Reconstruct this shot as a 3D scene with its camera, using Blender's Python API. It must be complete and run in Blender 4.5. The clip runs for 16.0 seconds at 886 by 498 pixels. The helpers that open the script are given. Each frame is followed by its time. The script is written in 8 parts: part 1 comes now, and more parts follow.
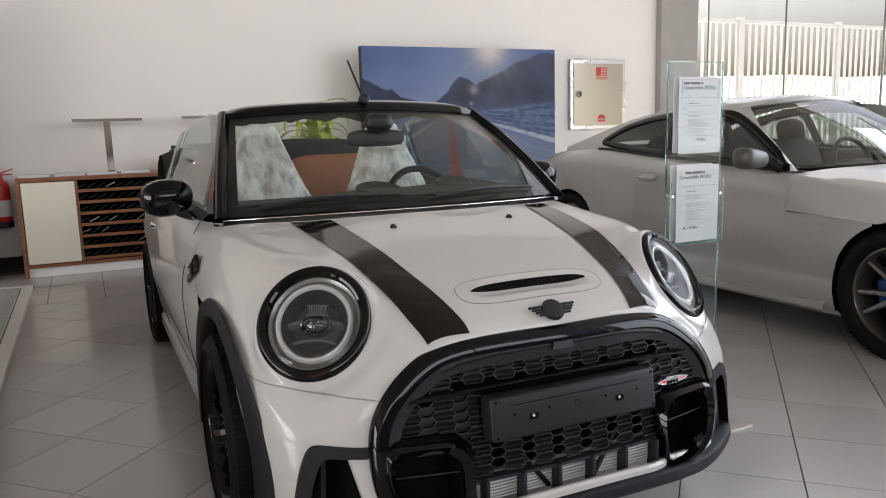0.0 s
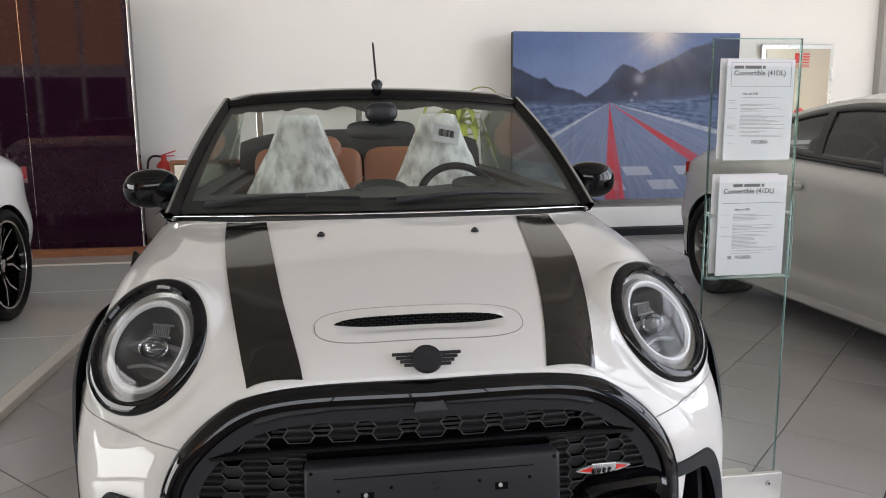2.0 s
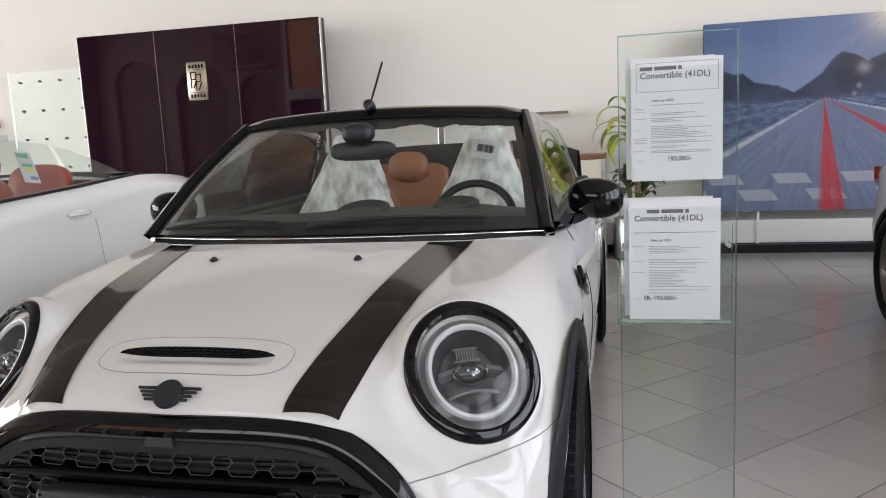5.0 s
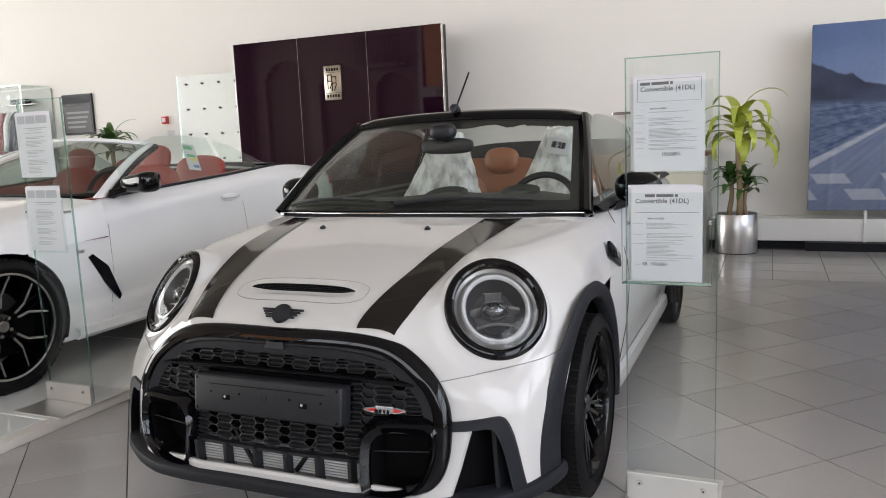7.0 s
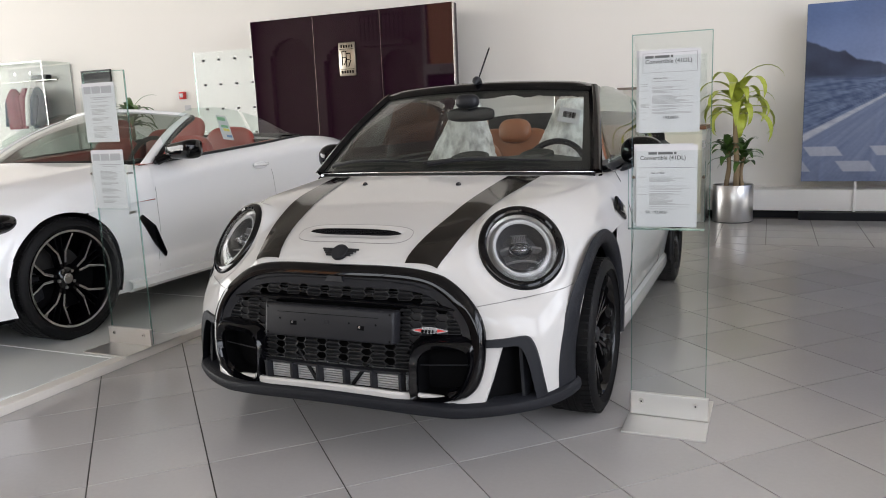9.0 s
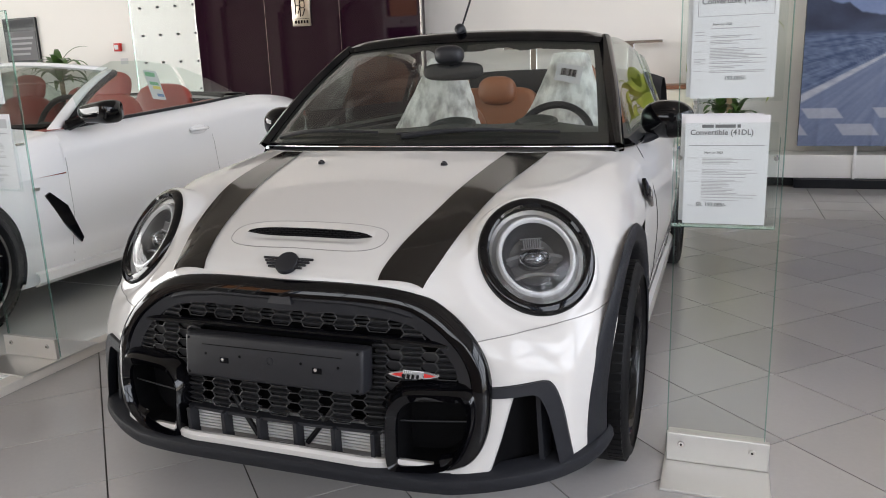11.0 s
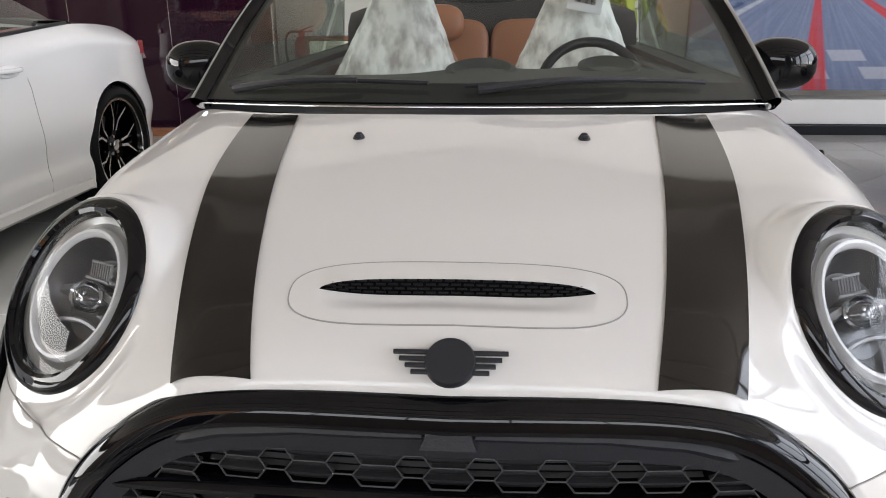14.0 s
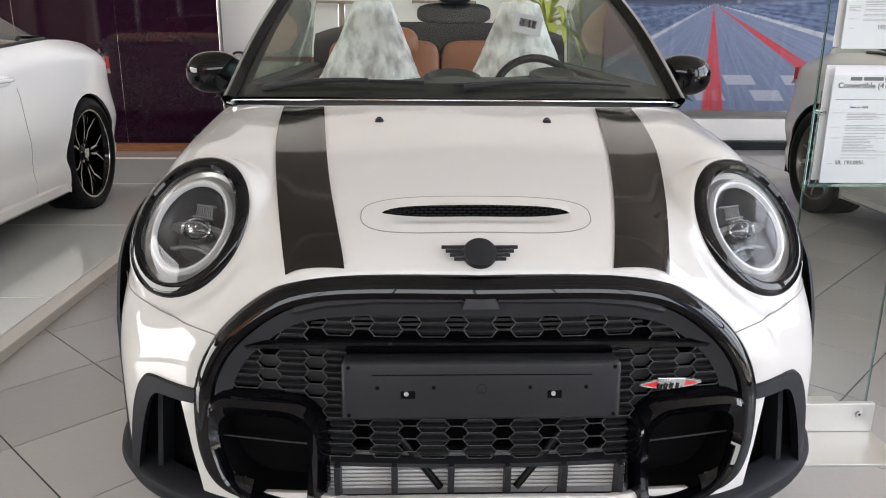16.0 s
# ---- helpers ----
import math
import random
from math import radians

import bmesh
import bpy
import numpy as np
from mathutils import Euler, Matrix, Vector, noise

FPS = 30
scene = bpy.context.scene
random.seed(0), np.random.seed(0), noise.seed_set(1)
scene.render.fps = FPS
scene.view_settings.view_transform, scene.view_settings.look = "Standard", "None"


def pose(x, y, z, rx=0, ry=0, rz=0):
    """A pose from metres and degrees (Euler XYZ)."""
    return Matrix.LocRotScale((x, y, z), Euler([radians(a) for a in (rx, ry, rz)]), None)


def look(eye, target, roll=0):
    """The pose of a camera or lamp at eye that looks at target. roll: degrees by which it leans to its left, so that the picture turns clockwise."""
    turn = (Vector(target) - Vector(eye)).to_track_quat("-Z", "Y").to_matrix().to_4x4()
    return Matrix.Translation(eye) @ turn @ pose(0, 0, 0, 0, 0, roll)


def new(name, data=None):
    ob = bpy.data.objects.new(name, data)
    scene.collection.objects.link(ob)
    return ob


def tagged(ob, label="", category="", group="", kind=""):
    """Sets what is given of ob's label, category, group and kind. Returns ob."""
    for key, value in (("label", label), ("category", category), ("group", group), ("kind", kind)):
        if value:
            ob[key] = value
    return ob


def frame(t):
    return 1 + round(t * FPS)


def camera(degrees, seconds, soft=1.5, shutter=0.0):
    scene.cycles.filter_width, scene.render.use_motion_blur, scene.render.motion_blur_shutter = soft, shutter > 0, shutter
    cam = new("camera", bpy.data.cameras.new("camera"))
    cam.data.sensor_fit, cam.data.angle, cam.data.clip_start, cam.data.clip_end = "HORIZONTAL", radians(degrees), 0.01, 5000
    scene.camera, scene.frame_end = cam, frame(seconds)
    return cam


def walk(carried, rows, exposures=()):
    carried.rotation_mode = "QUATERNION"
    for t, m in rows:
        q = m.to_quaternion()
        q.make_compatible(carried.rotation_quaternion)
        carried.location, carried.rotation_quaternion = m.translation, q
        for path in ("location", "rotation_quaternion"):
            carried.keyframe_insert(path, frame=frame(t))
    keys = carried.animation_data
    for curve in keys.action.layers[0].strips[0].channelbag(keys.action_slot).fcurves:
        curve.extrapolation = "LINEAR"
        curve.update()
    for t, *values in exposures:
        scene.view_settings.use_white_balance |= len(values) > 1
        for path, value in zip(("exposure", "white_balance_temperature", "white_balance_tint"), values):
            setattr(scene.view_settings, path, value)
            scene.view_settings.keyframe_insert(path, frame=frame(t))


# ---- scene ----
cam = camera(60.5, 16.0, 1.0)
PATH = [
    (0, (-1.138, -1.589, 1.233), (-0.297, 0.198, 0.919), -1.6),
    (0.5, (-0.982, -1.533, 1.233), (-0.24, 0.295, 0.902), -1.4),
    (1, (-0.707, -1.564, 1.243), (-0.103, 0.312, 0.904), -1.2),
    (1.5, (-0.463, -1.557, 1.232), (-0.01, 0.362, 0.894), -0.9),
    (2, (-0.192, -1.413, 1.227), (0.097, 0.538, 0.898), -0.5),
    (2.5, (0.076, -1.394, 1.239), (0.199, 0.576, 0.913), -0.1),
    (3, (0.334, -1.417, 1.259), (0.305, 0.556, 0.935), -0.2),
    (3.5, (0.495, -1.295, 1.234), (0.335, 0.673, 0.915), -0.8),
    (3.7, (0.553, -1.195, 1.236), (0.349, 0.769, 0.917), -1.1),
    (5.8, (1.103, -1.374, 1.262), (0.493, 0.508, 0.974), -2.6),
    (6, (1.131, -1.446, 1.268), (0.481, 0.423, 0.976), -2.4),
    (6.5, (1.236, -1.598, 1.247), (0.505, 0.24, 0.956), -2.4),
    (7, (1.359, -1.751, 1.243), (0.572, 0.065, 0.951), -2.4),
    (7.5, (1.395, -1.892, 1.238), (0.583, -0.088, 0.942), -2.5),
    (8, (1.405, -2.101, 1.225), (0.593, -0.299, 0.922), -2.5),
    (8.5, (1.421, -2.194, 1.214), (0.622, -0.389, 0.894), -2.5),
    (9, (1.414, -2.192, 1.201), (0.629, -0.386, 0.855), -2.3),
    (9.5, (1.383, -2.065, 1.203), (0.598, -0.263, 0.83), -2.1),
    (9.7, (1.368, -1.975, 1.216), (0.583, -0.176, 0.831), -2.0),
    (11.8, (0.772, -1.24, 1.207), (0.205, 0.609, 0.695), -2.6),
    (12, (0.699, -1.152, 1.22), (0.164, 0.702, 0.694), -2.8),
    (12.5, (0.484, -1.027, 1.214), (0.036, 0.842, 0.66), -2.3),
    (13, (0.256, -0.938, 1.24), (-0.1, 0.943, 0.661), -1.7),
    (13.5, (0.143, -0.859, 1.201), (-0.115, 1.031, 0.602), -1.1),
    (14, (0.06, -0.744, 1.168), (-0.088, 1.153, 0.55), -0.5),
    (14.5, (-0.011, -0.764, 1.174), (-0.065, 1.138, 0.558), 0.1),
    (15, (-0.104, -0.934, 1.174), (-0.081, 0.972, 0.568), 0.6),
    (15.5, (-0.136, -1.078, 1.153), (-0.076, 0.836, 0.575), 0.7),
    (16, (-0.118, -1.274, 1.144), (-0.054, 0.647, 0.591), 0.5),
]
walk(cam, [(t, look(eye, target, roll)) for t, eye, target, roll in PATH], [(0.0, 1.02), (1.5, 1.20), (2.5, 1.24), (3.5, 1.26), (6.0, 1.18), (9.5, 1.16), (12.0, 1.36), (13.5, 1.44), (16.0, 1.62)])

# ---- world and light ----
world = bpy.data.worlds.new("World")
scene.world = world
world.use_nodes = True
_wn = world.node_tree.nodes
_sky = _wn.new("ShaderNodeTexSky")
_sky.sky_type = "NISHITA"
_sky.sun_disc = False
_sky.sun_elevation = radians(62)
_sky.sun_rotation = radians(16)
_sky.air_density, _sky.dust_density, _sky.ozone_density = 0.8, 9.0, 0.6
world.node_tree.links.new(_sky.outputs[0], _wn["Background"].inputs[0])
_wn["Background"].inputs[1].default_value = 0.15

_sun = new("sun", bpy.data.lights.new("sun", "SUN"))
_sun.data.energy, _sun.data.angle, _sun.data.color = 5.0, radians(0.6), (1.0, 0.95, 0.87)
_sun.matrix_world = look((5, 17.6, 34.4), (0, 0, 0))


def window_light(x, y, z, w, h, target, power, tint):
    """An area lamp standing in for daylight at a glazed opening."""
    lamp = new("window_daylight", bpy.data.lights.new("window_daylight", "AREA"))
    lamp.data.shape, lamp.data.size, lamp.data.size_y = "RECTANGLE", w, h
    lamp.data.energy, lamp.data.color = power, tint
    lamp.matrix_world = look((x, y, z), target)
    return lamp


WIN_X = 6.95          # glazed wall
BACK_Y = -9.0         # wall behind the visitor
WALL_Y = 6.75         # white display wall
LEFT_X = -16.0
CEIL_Z = 5.4
for y, power in ((-5.55, 95), (-2.0, 112), (1.20, 100)):
    window_light(WIN_X + 0.22, y, 2.85, 3.0, 4.0, (0, y, 2.75), power, (0.92, 0.94, 1.03))
# added lamp behind an unseen band of high windows, brightens the car fronts
window_light(0.6, BACK_Y - 0.35, 3.95, 12.0, 1.9, (0.6, 0, 3.5), 150, (0.985, 0.985, 1.0))
window_light(-7.45, BACK_Y - 0.45, 3.95, 3.5, 2.1, (-7.45, 0, 3.6), 100, (1.0, 0.93, 0.84))
# added lamp at an unseen west window, lifts the left side of the room
window_light(LEFT_X + 0.12, -2.0, 2.4, 12.0, 4.0, (0, -2.0, 2.4), 590, (0.985, 0.97, 0.945))

# ---- materials ----
def nodes_of(m):
    m.use_nodes = True
    return m.node_tree.nodes, m.node_tree.links, m.node_tree.nodes["Principled BSDF"]


def material(name, color, rough=0.5, metal=0.0, coat=0.0, vary=0.06, scale=6.0, fine=90.0, bump=0.0, rough_vary=0.05,
             coat_rough=0.03, specular=0.5, sheen=0.0, random=0.0):
    """A surface with variation at two scales, in metres."""
    m = bpy.data.materials.new(name)
    n, l, p = nodes_of(m)
    p.inputs["Metallic"].default_value = metal
    p.inputs["Coat Weight"].default_value = coat
    p.inputs["Coat Roughness"].default_value = coat_rough
    p.inputs["Specular IOR Level"].default_value = specular
    p.inputs["Sheen Weight"].default_value = sheen
    co = n.new("ShaderNodeTexCoord")
    big = n.new("ShaderNodeTexNoise")
    big.inputs["Scale"].default_value, big.inputs["Detail"].default_value = scale, 4
    small = n.new("ShaderNodeTexNoise")
    small.inputs["Scale"].default_value, small.inputs["Detail"].default_value = fine, 3
    place = n.new("ShaderNodeNewGeometry").outputs["Position"] if random else co.outputs["Object"]
    for t in (big, small):
        l.new(place, t.inputs["Vector"])
    add = n.new("ShaderNodeMath")
    add.operation = "MULTIPLY_ADD"
    add.inputs[1].default_value = 0.6
    l.new(big.outputs["Fac"], add.inputs[0])
    half = n.new("ShaderNodeMath")
    half.operation = "MULTIPLY"
    half.inputs[1].default_value = 0.4
    l.new(small.outputs["Fac"], half.inputs[0])
    l.new(half.outputs[0], add.inputs[2])
    mix = n.new("ShaderNodeMix")
    mix.data_type = "RGBA"
    lo = [max(0.0, c * (1 - vary)) for c in color]
    hi = [min(1.0, c * (1 + vary)) for c in color]
    mix.inputs[6].default_value, mix.inputs[7].default_value = (*lo, 1), (*hi, 1)
    l.new(add.outputs[0], mix.inputs[0])
    out = mix.outputs[2]
    if random:
        info = n.new("ShaderNodeObjectInfo")
        rr = n.new("ShaderNodeMapRange")
        rr.inputs[3].default_value, rr.inputs[4].default_value = 1 - random, 1 + random
        l.new(info.outputs["Random"], rr.inputs[0])
        sc = n.new("ShaderNodeVectorMath")
        sc.operation = "SCALE"
        l.new(out, sc.inputs[0])
        l.new(rr.outputs[0], sc.inputs[3])
        out = sc.outputs[0]
    l.new(out, p.inputs["Base Color"])
    rm = n.new("ShaderNodeMapRange")
    rm.inputs[3].default_value, rm.inputs[4].default_value = max(0.0, rough - rough_vary), min(1.0, rough + rough_vary)
    l.new(big.outputs["Fac"], rm.inputs[0])
    l.new(rm.outputs[0], p.inputs["Roughness"])
    if bump:
        b = n.new("ShaderNodeBump")
        b.inputs["Strength"].default_value, b.inputs["Distance"].default_value = 0.6, bump
        l.new(small.outputs["Fac"], b.inputs["Height"])
        l.new(b.outputs[0], p.inputs["Normal"])
    return m


def glass_material(name, tint, rough=0.0, ior=1.45):
    m = bpy.data.materials.new(name)
    n, l, p = nodes_of(m)
    p.inputs["Base Color"].default_value = (*tint, 1)
    p.inputs["Transmission Weight"].default_value = 1.0
    p.inputs["Roughness"].default_value = rough
    p.inputs["IOR"].default_value = ior
    return m


def thin_glass(name, tint, gloss=1.0, grazing=0.75):
    """A thin pane: clear with a tint, and a Fresnel reflection."""
    m = bpy.data.materials.new(name)
    m.use_nodes = True
    n, l = m.node_tree.nodes, m.node_tree.links
    n.remove(n["Principled BSDF"])
    tr, gl, mx, lw = n.new("ShaderNodeBsdfTransparent"), n.new("ShaderNodeBsdfGlossy"), n.new("ShaderNodeMixShader"), n.new("ShaderNodeLayerWeight")
    tr.inputs[0].default_value = (*tint, 1)
    gl.inputs["Roughness"].default_value = 0.01
    lw.inputs[0].default_value = 0.5
    pw, ml = n.new("ShaderNodeMath"), n.new("ShaderNodeMath")
    pw.operation, ml.operation = "POWER", "MULTIPLY_ADD"
    pw.inputs[1].default_value = 4.0
    ml.inputs[1].default_value, ml.inputs[2].default_value = grazing, 0.035 * gloss
    l.new(lw.outputs["Facing"], pw.inputs[0])
    l.new(pw.outputs[0], ml.inputs[0])
    l.new(ml.outputs[0], mx.inputs[0])
    l.new(tr.outputs[0], mx.inputs[1])
    l.new(gl.outputs[0], mx.inputs[2])
    l.new(mx.outputs[0], n["Material Output"].inputs[0])
    return m


PAINT = material("pearl_white_paint", (0.545, 0.536, 0.520), 0.6, coat=0.8, vary=0.02, scale=3, fine=900, rough_vary=0.03, coat_rough=0.006, specular=0.04)
PAINT_BMW = material("white_metallic_paint", (0.86, 0.865, 0.87), 0.4, coat=1.0, vary=0.02, scale=3, fine=900, coat_rough=0.012, specular=0.15)
PAINT_GREY = material("grey_white_paint", (0.42, 0.415, 0.40), 0.4, coat=1.0, vary=0.02, scale=3, fine=900, coat_rough=0.012, specular=0.15)
STRIPE = material("bonnet_stripe_film", (0.0085, 0.0070, 0.0058), 0.07, specular=0.42, coat=0.0, vary=0.15, scale=4, coat_rough=0.04)
GLOSS = material("piano_black", (0.0018, 0.0018, 0.0026), 0.03, specular=0.36, vary=0.1, rough_vary=0.02)
SATIN = material("satin_black_plastic", (0.0150, 0.0155, 0.0185), 0.42, vary=0.2, scale=9, fine=400, bump=0.0006, specular=0.3)
GRAIN = material("grained_dark_plastic", (0.0125, 0.0135, 0.0170), 0.5, vary=0.2, scale=7, fine=900, bump=0.001, specular=0.22)
# near black that puts the shade of recesses and gaps into the colour
DARK = material("recess_shade_black", (0.003, 0.003, 0.0035), 0.8, vary=0.2, specular=0.08)
SLOT_MESH = material("slot_black_plastic", (0.006, 0.006, 0.007), 0.4, vary=0.2, specular=0.2)
MESH = material("grille_black_plastic", (0.0200, 0.0200, 0.0215), 0.34, vary=0.2, specular=0.4)
RUBBER = material("tyre_rubber", (0.0050, 0.0050, 0.0055), 0.62, vary=0.25, scale=14, fine=300, bump=0.0008, specular=0.18)
CHROME = material("chrome", (0.82, 0.82, 0.83), 0.08, metal=1.0, vary=0.03)
BRAKE = material("dark_brake_iron", (0.03, 0.029, 0.028), 0.5, metal=0.5, vary=0.15, scale=9)
STEEL = material("brushed_steel", (0.62, 0.61, 0.59), 0.28, metal=1.0, vary=0.08, scale=3, fine=250)
ALU = material("aluminium_fins", (0.62, 0.62, 0.62), 0.4, metal=0.35, vary=0.1, scale=12)
SILVER = material("silver_reflector", (0.50, 0.51, 0.53), 0.12, metal=1.0, vary=0.05)
RIM_BLACK = material("black_alloy", (0.002, 0.002, 0.0025), 0.06, coat=0.0, specular=0.32, vary=0.1, rough_vary=0.02)
RIM_CUT = material("machined_alloy", (0.66, 0.66, 0.66), 0.2, metal=1.0, vary=0.05)
RIM_GREY = material("grey_alloy", (0.16, 0.15, 0.14), 0.3, metal=0.8, vary=0.05)
LEATHER = material("tan_leather", (0.28, 0.105, 0.048), 0.45, vary=0.18, scale=8, fine=260, bump=0.0015)
RED_LEATHER = material("red_leather", (0.34, 0.05, 0.035), 0.45, vary=0.15, scale=8, fine=260, bump=0.0015)
# grey-green lift puts the reflection over the dashboard into its colour
DASH = material("reflection_toned_dashboard", (0.050, 0.053, 0.050), 0.6, vary=0.15, scale=7, fine=700, bump=0.001, specular=0.3)
CARPET = material("black_carpet", (0.014, 0.014, 0.015), 0.95, vary=0.3, fine=600, bump=0.002)
WHITE = material("white_plaster", (0.80, 0.78, 0.745), 0.75, vary=0.03, scale=0.8, fine=120, bump=0.0008)
WHITE_PAINT = material("white_lacquer", (0.80, 0.79, 0.77), 0.35, vary=0.03, scale=4)
CREAM = material("cream_laminate", (0.70, 0.66, 0.54), 0.4, vary=0.03, scale=3)
CEILING = material("brown_ceiling_paint", (0.38, 0.35, 0.32), 0.85, vary=0.03, scale=1.2)
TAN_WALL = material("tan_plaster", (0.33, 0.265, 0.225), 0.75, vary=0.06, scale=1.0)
# brown darkened to hold the shade of the room's far walls
DARKWALL = material("shade_toned_brown_wall", (0.20, 0.155, 0.12), 0.7, vary=0.15, scale=0.9)
CONCRETE = material("raw_concrete", (0.34, 0.33, 0.31), 0.85, vary=0.22, scale=3.5, fine=60, bump=0.004)
MAROON = material("maroon_gloss_panel", (0.014, 0.0035, 0.010), 0.03, coat=0.55, vary=0.1, scale=1.0, rough_vary=0.01, specular=0.06)
PAPER = material("white_paper", (0.61, 0.61, 0.63), 0.6, vary=0.02, scale=9)
INK = material("grey_ink", (0.13, 0.13, 0.135), 0.7)
INK_LIGHT = material("pale_print", (0.34, 0.34, 0.35), 0.7)
RED = material("red_enamel", (0.50, 0.02, 0.018), 0.3, coat=0.4)
GREEN = material("green_print", (0.16, 0.42, 0.22), 0.5)
YELLOW = material("yellow_print", (0.75, 0.62, 0.12), 0.5)
BLUE = material("blue_print", (0.12, 0.22, 0.42), 0.5)
PLAT = material("glass_floor_panel", (0.86, 0.89, 0.875), 0.05, coat=1.0, vary=0.04, scale=1.5, rough_vary=0.02)
PLAT_EDGE = material("white_platform_edge", (0.70, 0.67, 0.62), 0.4, vary=0.05)
GROUT = material("dark_grout", (0.085, 0.080, 0.076), 0.9, specular=0.1, vary=0.2, scale=9)
TILE = material("grey_floor_tile", (0.415, 0.402, 0.396), 0.19, vary=0.09, scale=2.2, fine=60, bump=0.0, rough_vary=0.04, random=0.07)
BRASS = material("satin_brass_sheet", (0.37, 0.325, 0.26), 0.34, metal=1.0, vary=0.08, scale=2)
LEAF = material("dracaena_leaf", (0.40, 0.46, 0.06), 0.4, vary=0.5, scale=6, fine=40)
LEAF_DARK = material("dark_leaf", (0.065, 0.135, 0.03), 0.4, vary=0.35, scale=6, fine=40)
BARK = material("cane_bark", (0.30, 0.22, 0.13), 0.8, vary=0.25, scale=20, fine=120, bump=0.003)
SOIL = material("potting_soil", (0.03, 0.022, 0.016), 0.95, vary=0.3, fine=200, bump=0.004)
FENCE = material("painted_fence_steel", (0.66, 0.66, 0.65), 0.5, vary=0.08)
GROUND = material("pale_paving", (0.52, 0.50, 0.46), 0.9, vary=0.15, scale=0.5, fine=30)
# paled so that the colour carries the distance haze
HILL = material("haze_toned_hillside", (0.62, 0.61, 0.59), 0.95, vary=0.12, scale=0.05, fine=0.6)
CLOTH_RED = material("burgundy_cloth", (0.16, 0.018, 0.03), 0.9, vary=0.2, scale=12, bump=0.003)
CLOTH_BLUE = material("slate_blue_cloth", (0.06, 0.075, 0.10), 0.9, vary=0.2, scale=12, bump=0.003)
CLOTH_WHITE = material("white_cloth", (0.62, 0.62, 0.60), 0.9, vary=0.1, scale=12, bump=0.003)
TAIL = material("red_lamp_lens", (0.30, 0.012, 0.012), 0.12, coat=1.0)
PANE = thin_glass("stand_glass", (0.955, 0.975, 0.970), 0.35, 0.5)
EDGE = glass_material("green_glass_edge", (0.45, 0.72, 0.66), 0.1)
SCREEN = thin_glass("windscreen_glass", (0.76, 0.81, 0.78), 1.3, 0.6)
SIDE_GLASS = thin_glass("side_window_glass", (0.78, 0.85, 0.82), 2.0)
LENS = thin_glass("lamp_lens", (0.90, 0.91, 0.92), 0.9, 0.4)
CASE_GLASS = thin_glass("case_glass", (0.93, 0.95, 0.94), 0.15, 0.3)
TINT_SIDE = thin_glass("green_side_glass", (0.76, 0.83, 0.80), 2.2)
AMBER_GLASS = thin_glass("amber_filmed_glass", (0.40, 0.28, 0.20), 0.8)
WINDOW_GLASS = thin_glass("window_glass", (0.96, 0.97, 0.97), 0.8)


def wood_material(name, dark, light, scale=9.0):
    m = bpy.data.materials.new(name)
    n, l, p = nodes_of(m)
    co, mp, wave = n.new("ShaderNodeTexCoord"), n.new("ShaderNodeMapping"), n.new("ShaderNodeTexNoise")
    mp.inputs["Scale"].default_value = (1.2, 14, 14)
    wave.inputs["Scale"].default_value, wave.inputs["Detail"].default_value = scale, 6
    ramp = n.new("ShaderNodeValToRGB")
    ramp.color_ramp.elements[0].position, ramp.color_ramp.elements[1].position = 0.3, 0.7
    ramp.color_ramp.elements[0].color, ramp.color_ramp.elements[1].color = (*dark, 1), (*light, 1)
    l.new(co.outputs["Object"], mp.inputs[0])
    l.new(mp.outputs[0], wave.inputs["Vector"])
    l.new(wave.outputs["Fac"], ramp.inputs[0])
    l.new(ramp.outputs[0], p.inputs["Base Color"])
    p.inputs["Roughness"].default_value = 0.38
    return m


WOOD = wood_material("cherry_wood", (0.14, 0.048, 0.020), (0.27, 0.105, 0.045))

# ---- builders ----
ORIGIN = {}


def thing(name, at, label, category, group="", kind=""):
    ob = new(name)
    ob.location = at
    ob.empty_display_size = 0.1
    ORIGIN[ob.name] = Vector(at)
    return tagged(ob, label, category, group, kind)


def part(name, bm, mat, parent, label="", smooth=False):
    """Links a bmesh, in world places, as one mesh object under a thing or a part."""
    o = ORIGIN.get(parent.name, Vector()) if parent else Vector()
    bmesh.ops.translate(bm, verts=bm.verts, vec=-o)
    me = bpy.data.meshes.new(name)
    bm.normal_update()
    bm.to_mesh(me)
    bm.free()
    for m in mat if isinstance(mat, (list, tuple)) else [mat]:
        me.materials.append(m)
    if smooth:
        me.shade_smooth()
        if smooth != "all":
            for e in me.edges:
                e.use_edge_sharp = False
            me.set_sharp_from_angle(angle=radians(38))
    ob = new(name, me)
    if parent:
        ob.parent = parent
        ORIGIN[ob.name] = o
    if label:
        ob["label"] = label
    return ob


def solo(name, bm, mat, label, category="", group="", kind="", smooth=False):
    """A thing, or a piece of the setting, of one mesh; its origin is at the middle of its base."""
    if bm.verts:
        lo = Vector([min(v.co[i] for v in bm.verts) for i in range(3)])
        hi = Vector([max(v.co[i] for v in bm.verts) for i in range(3)])
        at = Vector(((lo.x + hi.x) / 2, (lo.y + hi.y) / 2, lo.z))
    bmesh.ops.translate(bm, verts=bm.verts, vec=-at)
    ob = part(name, bm, mat, None, smooth=smooth)
    ob.location = at
    ORIGIN[ob.name] = at
    return tagged(ob, label, category, group, kind)


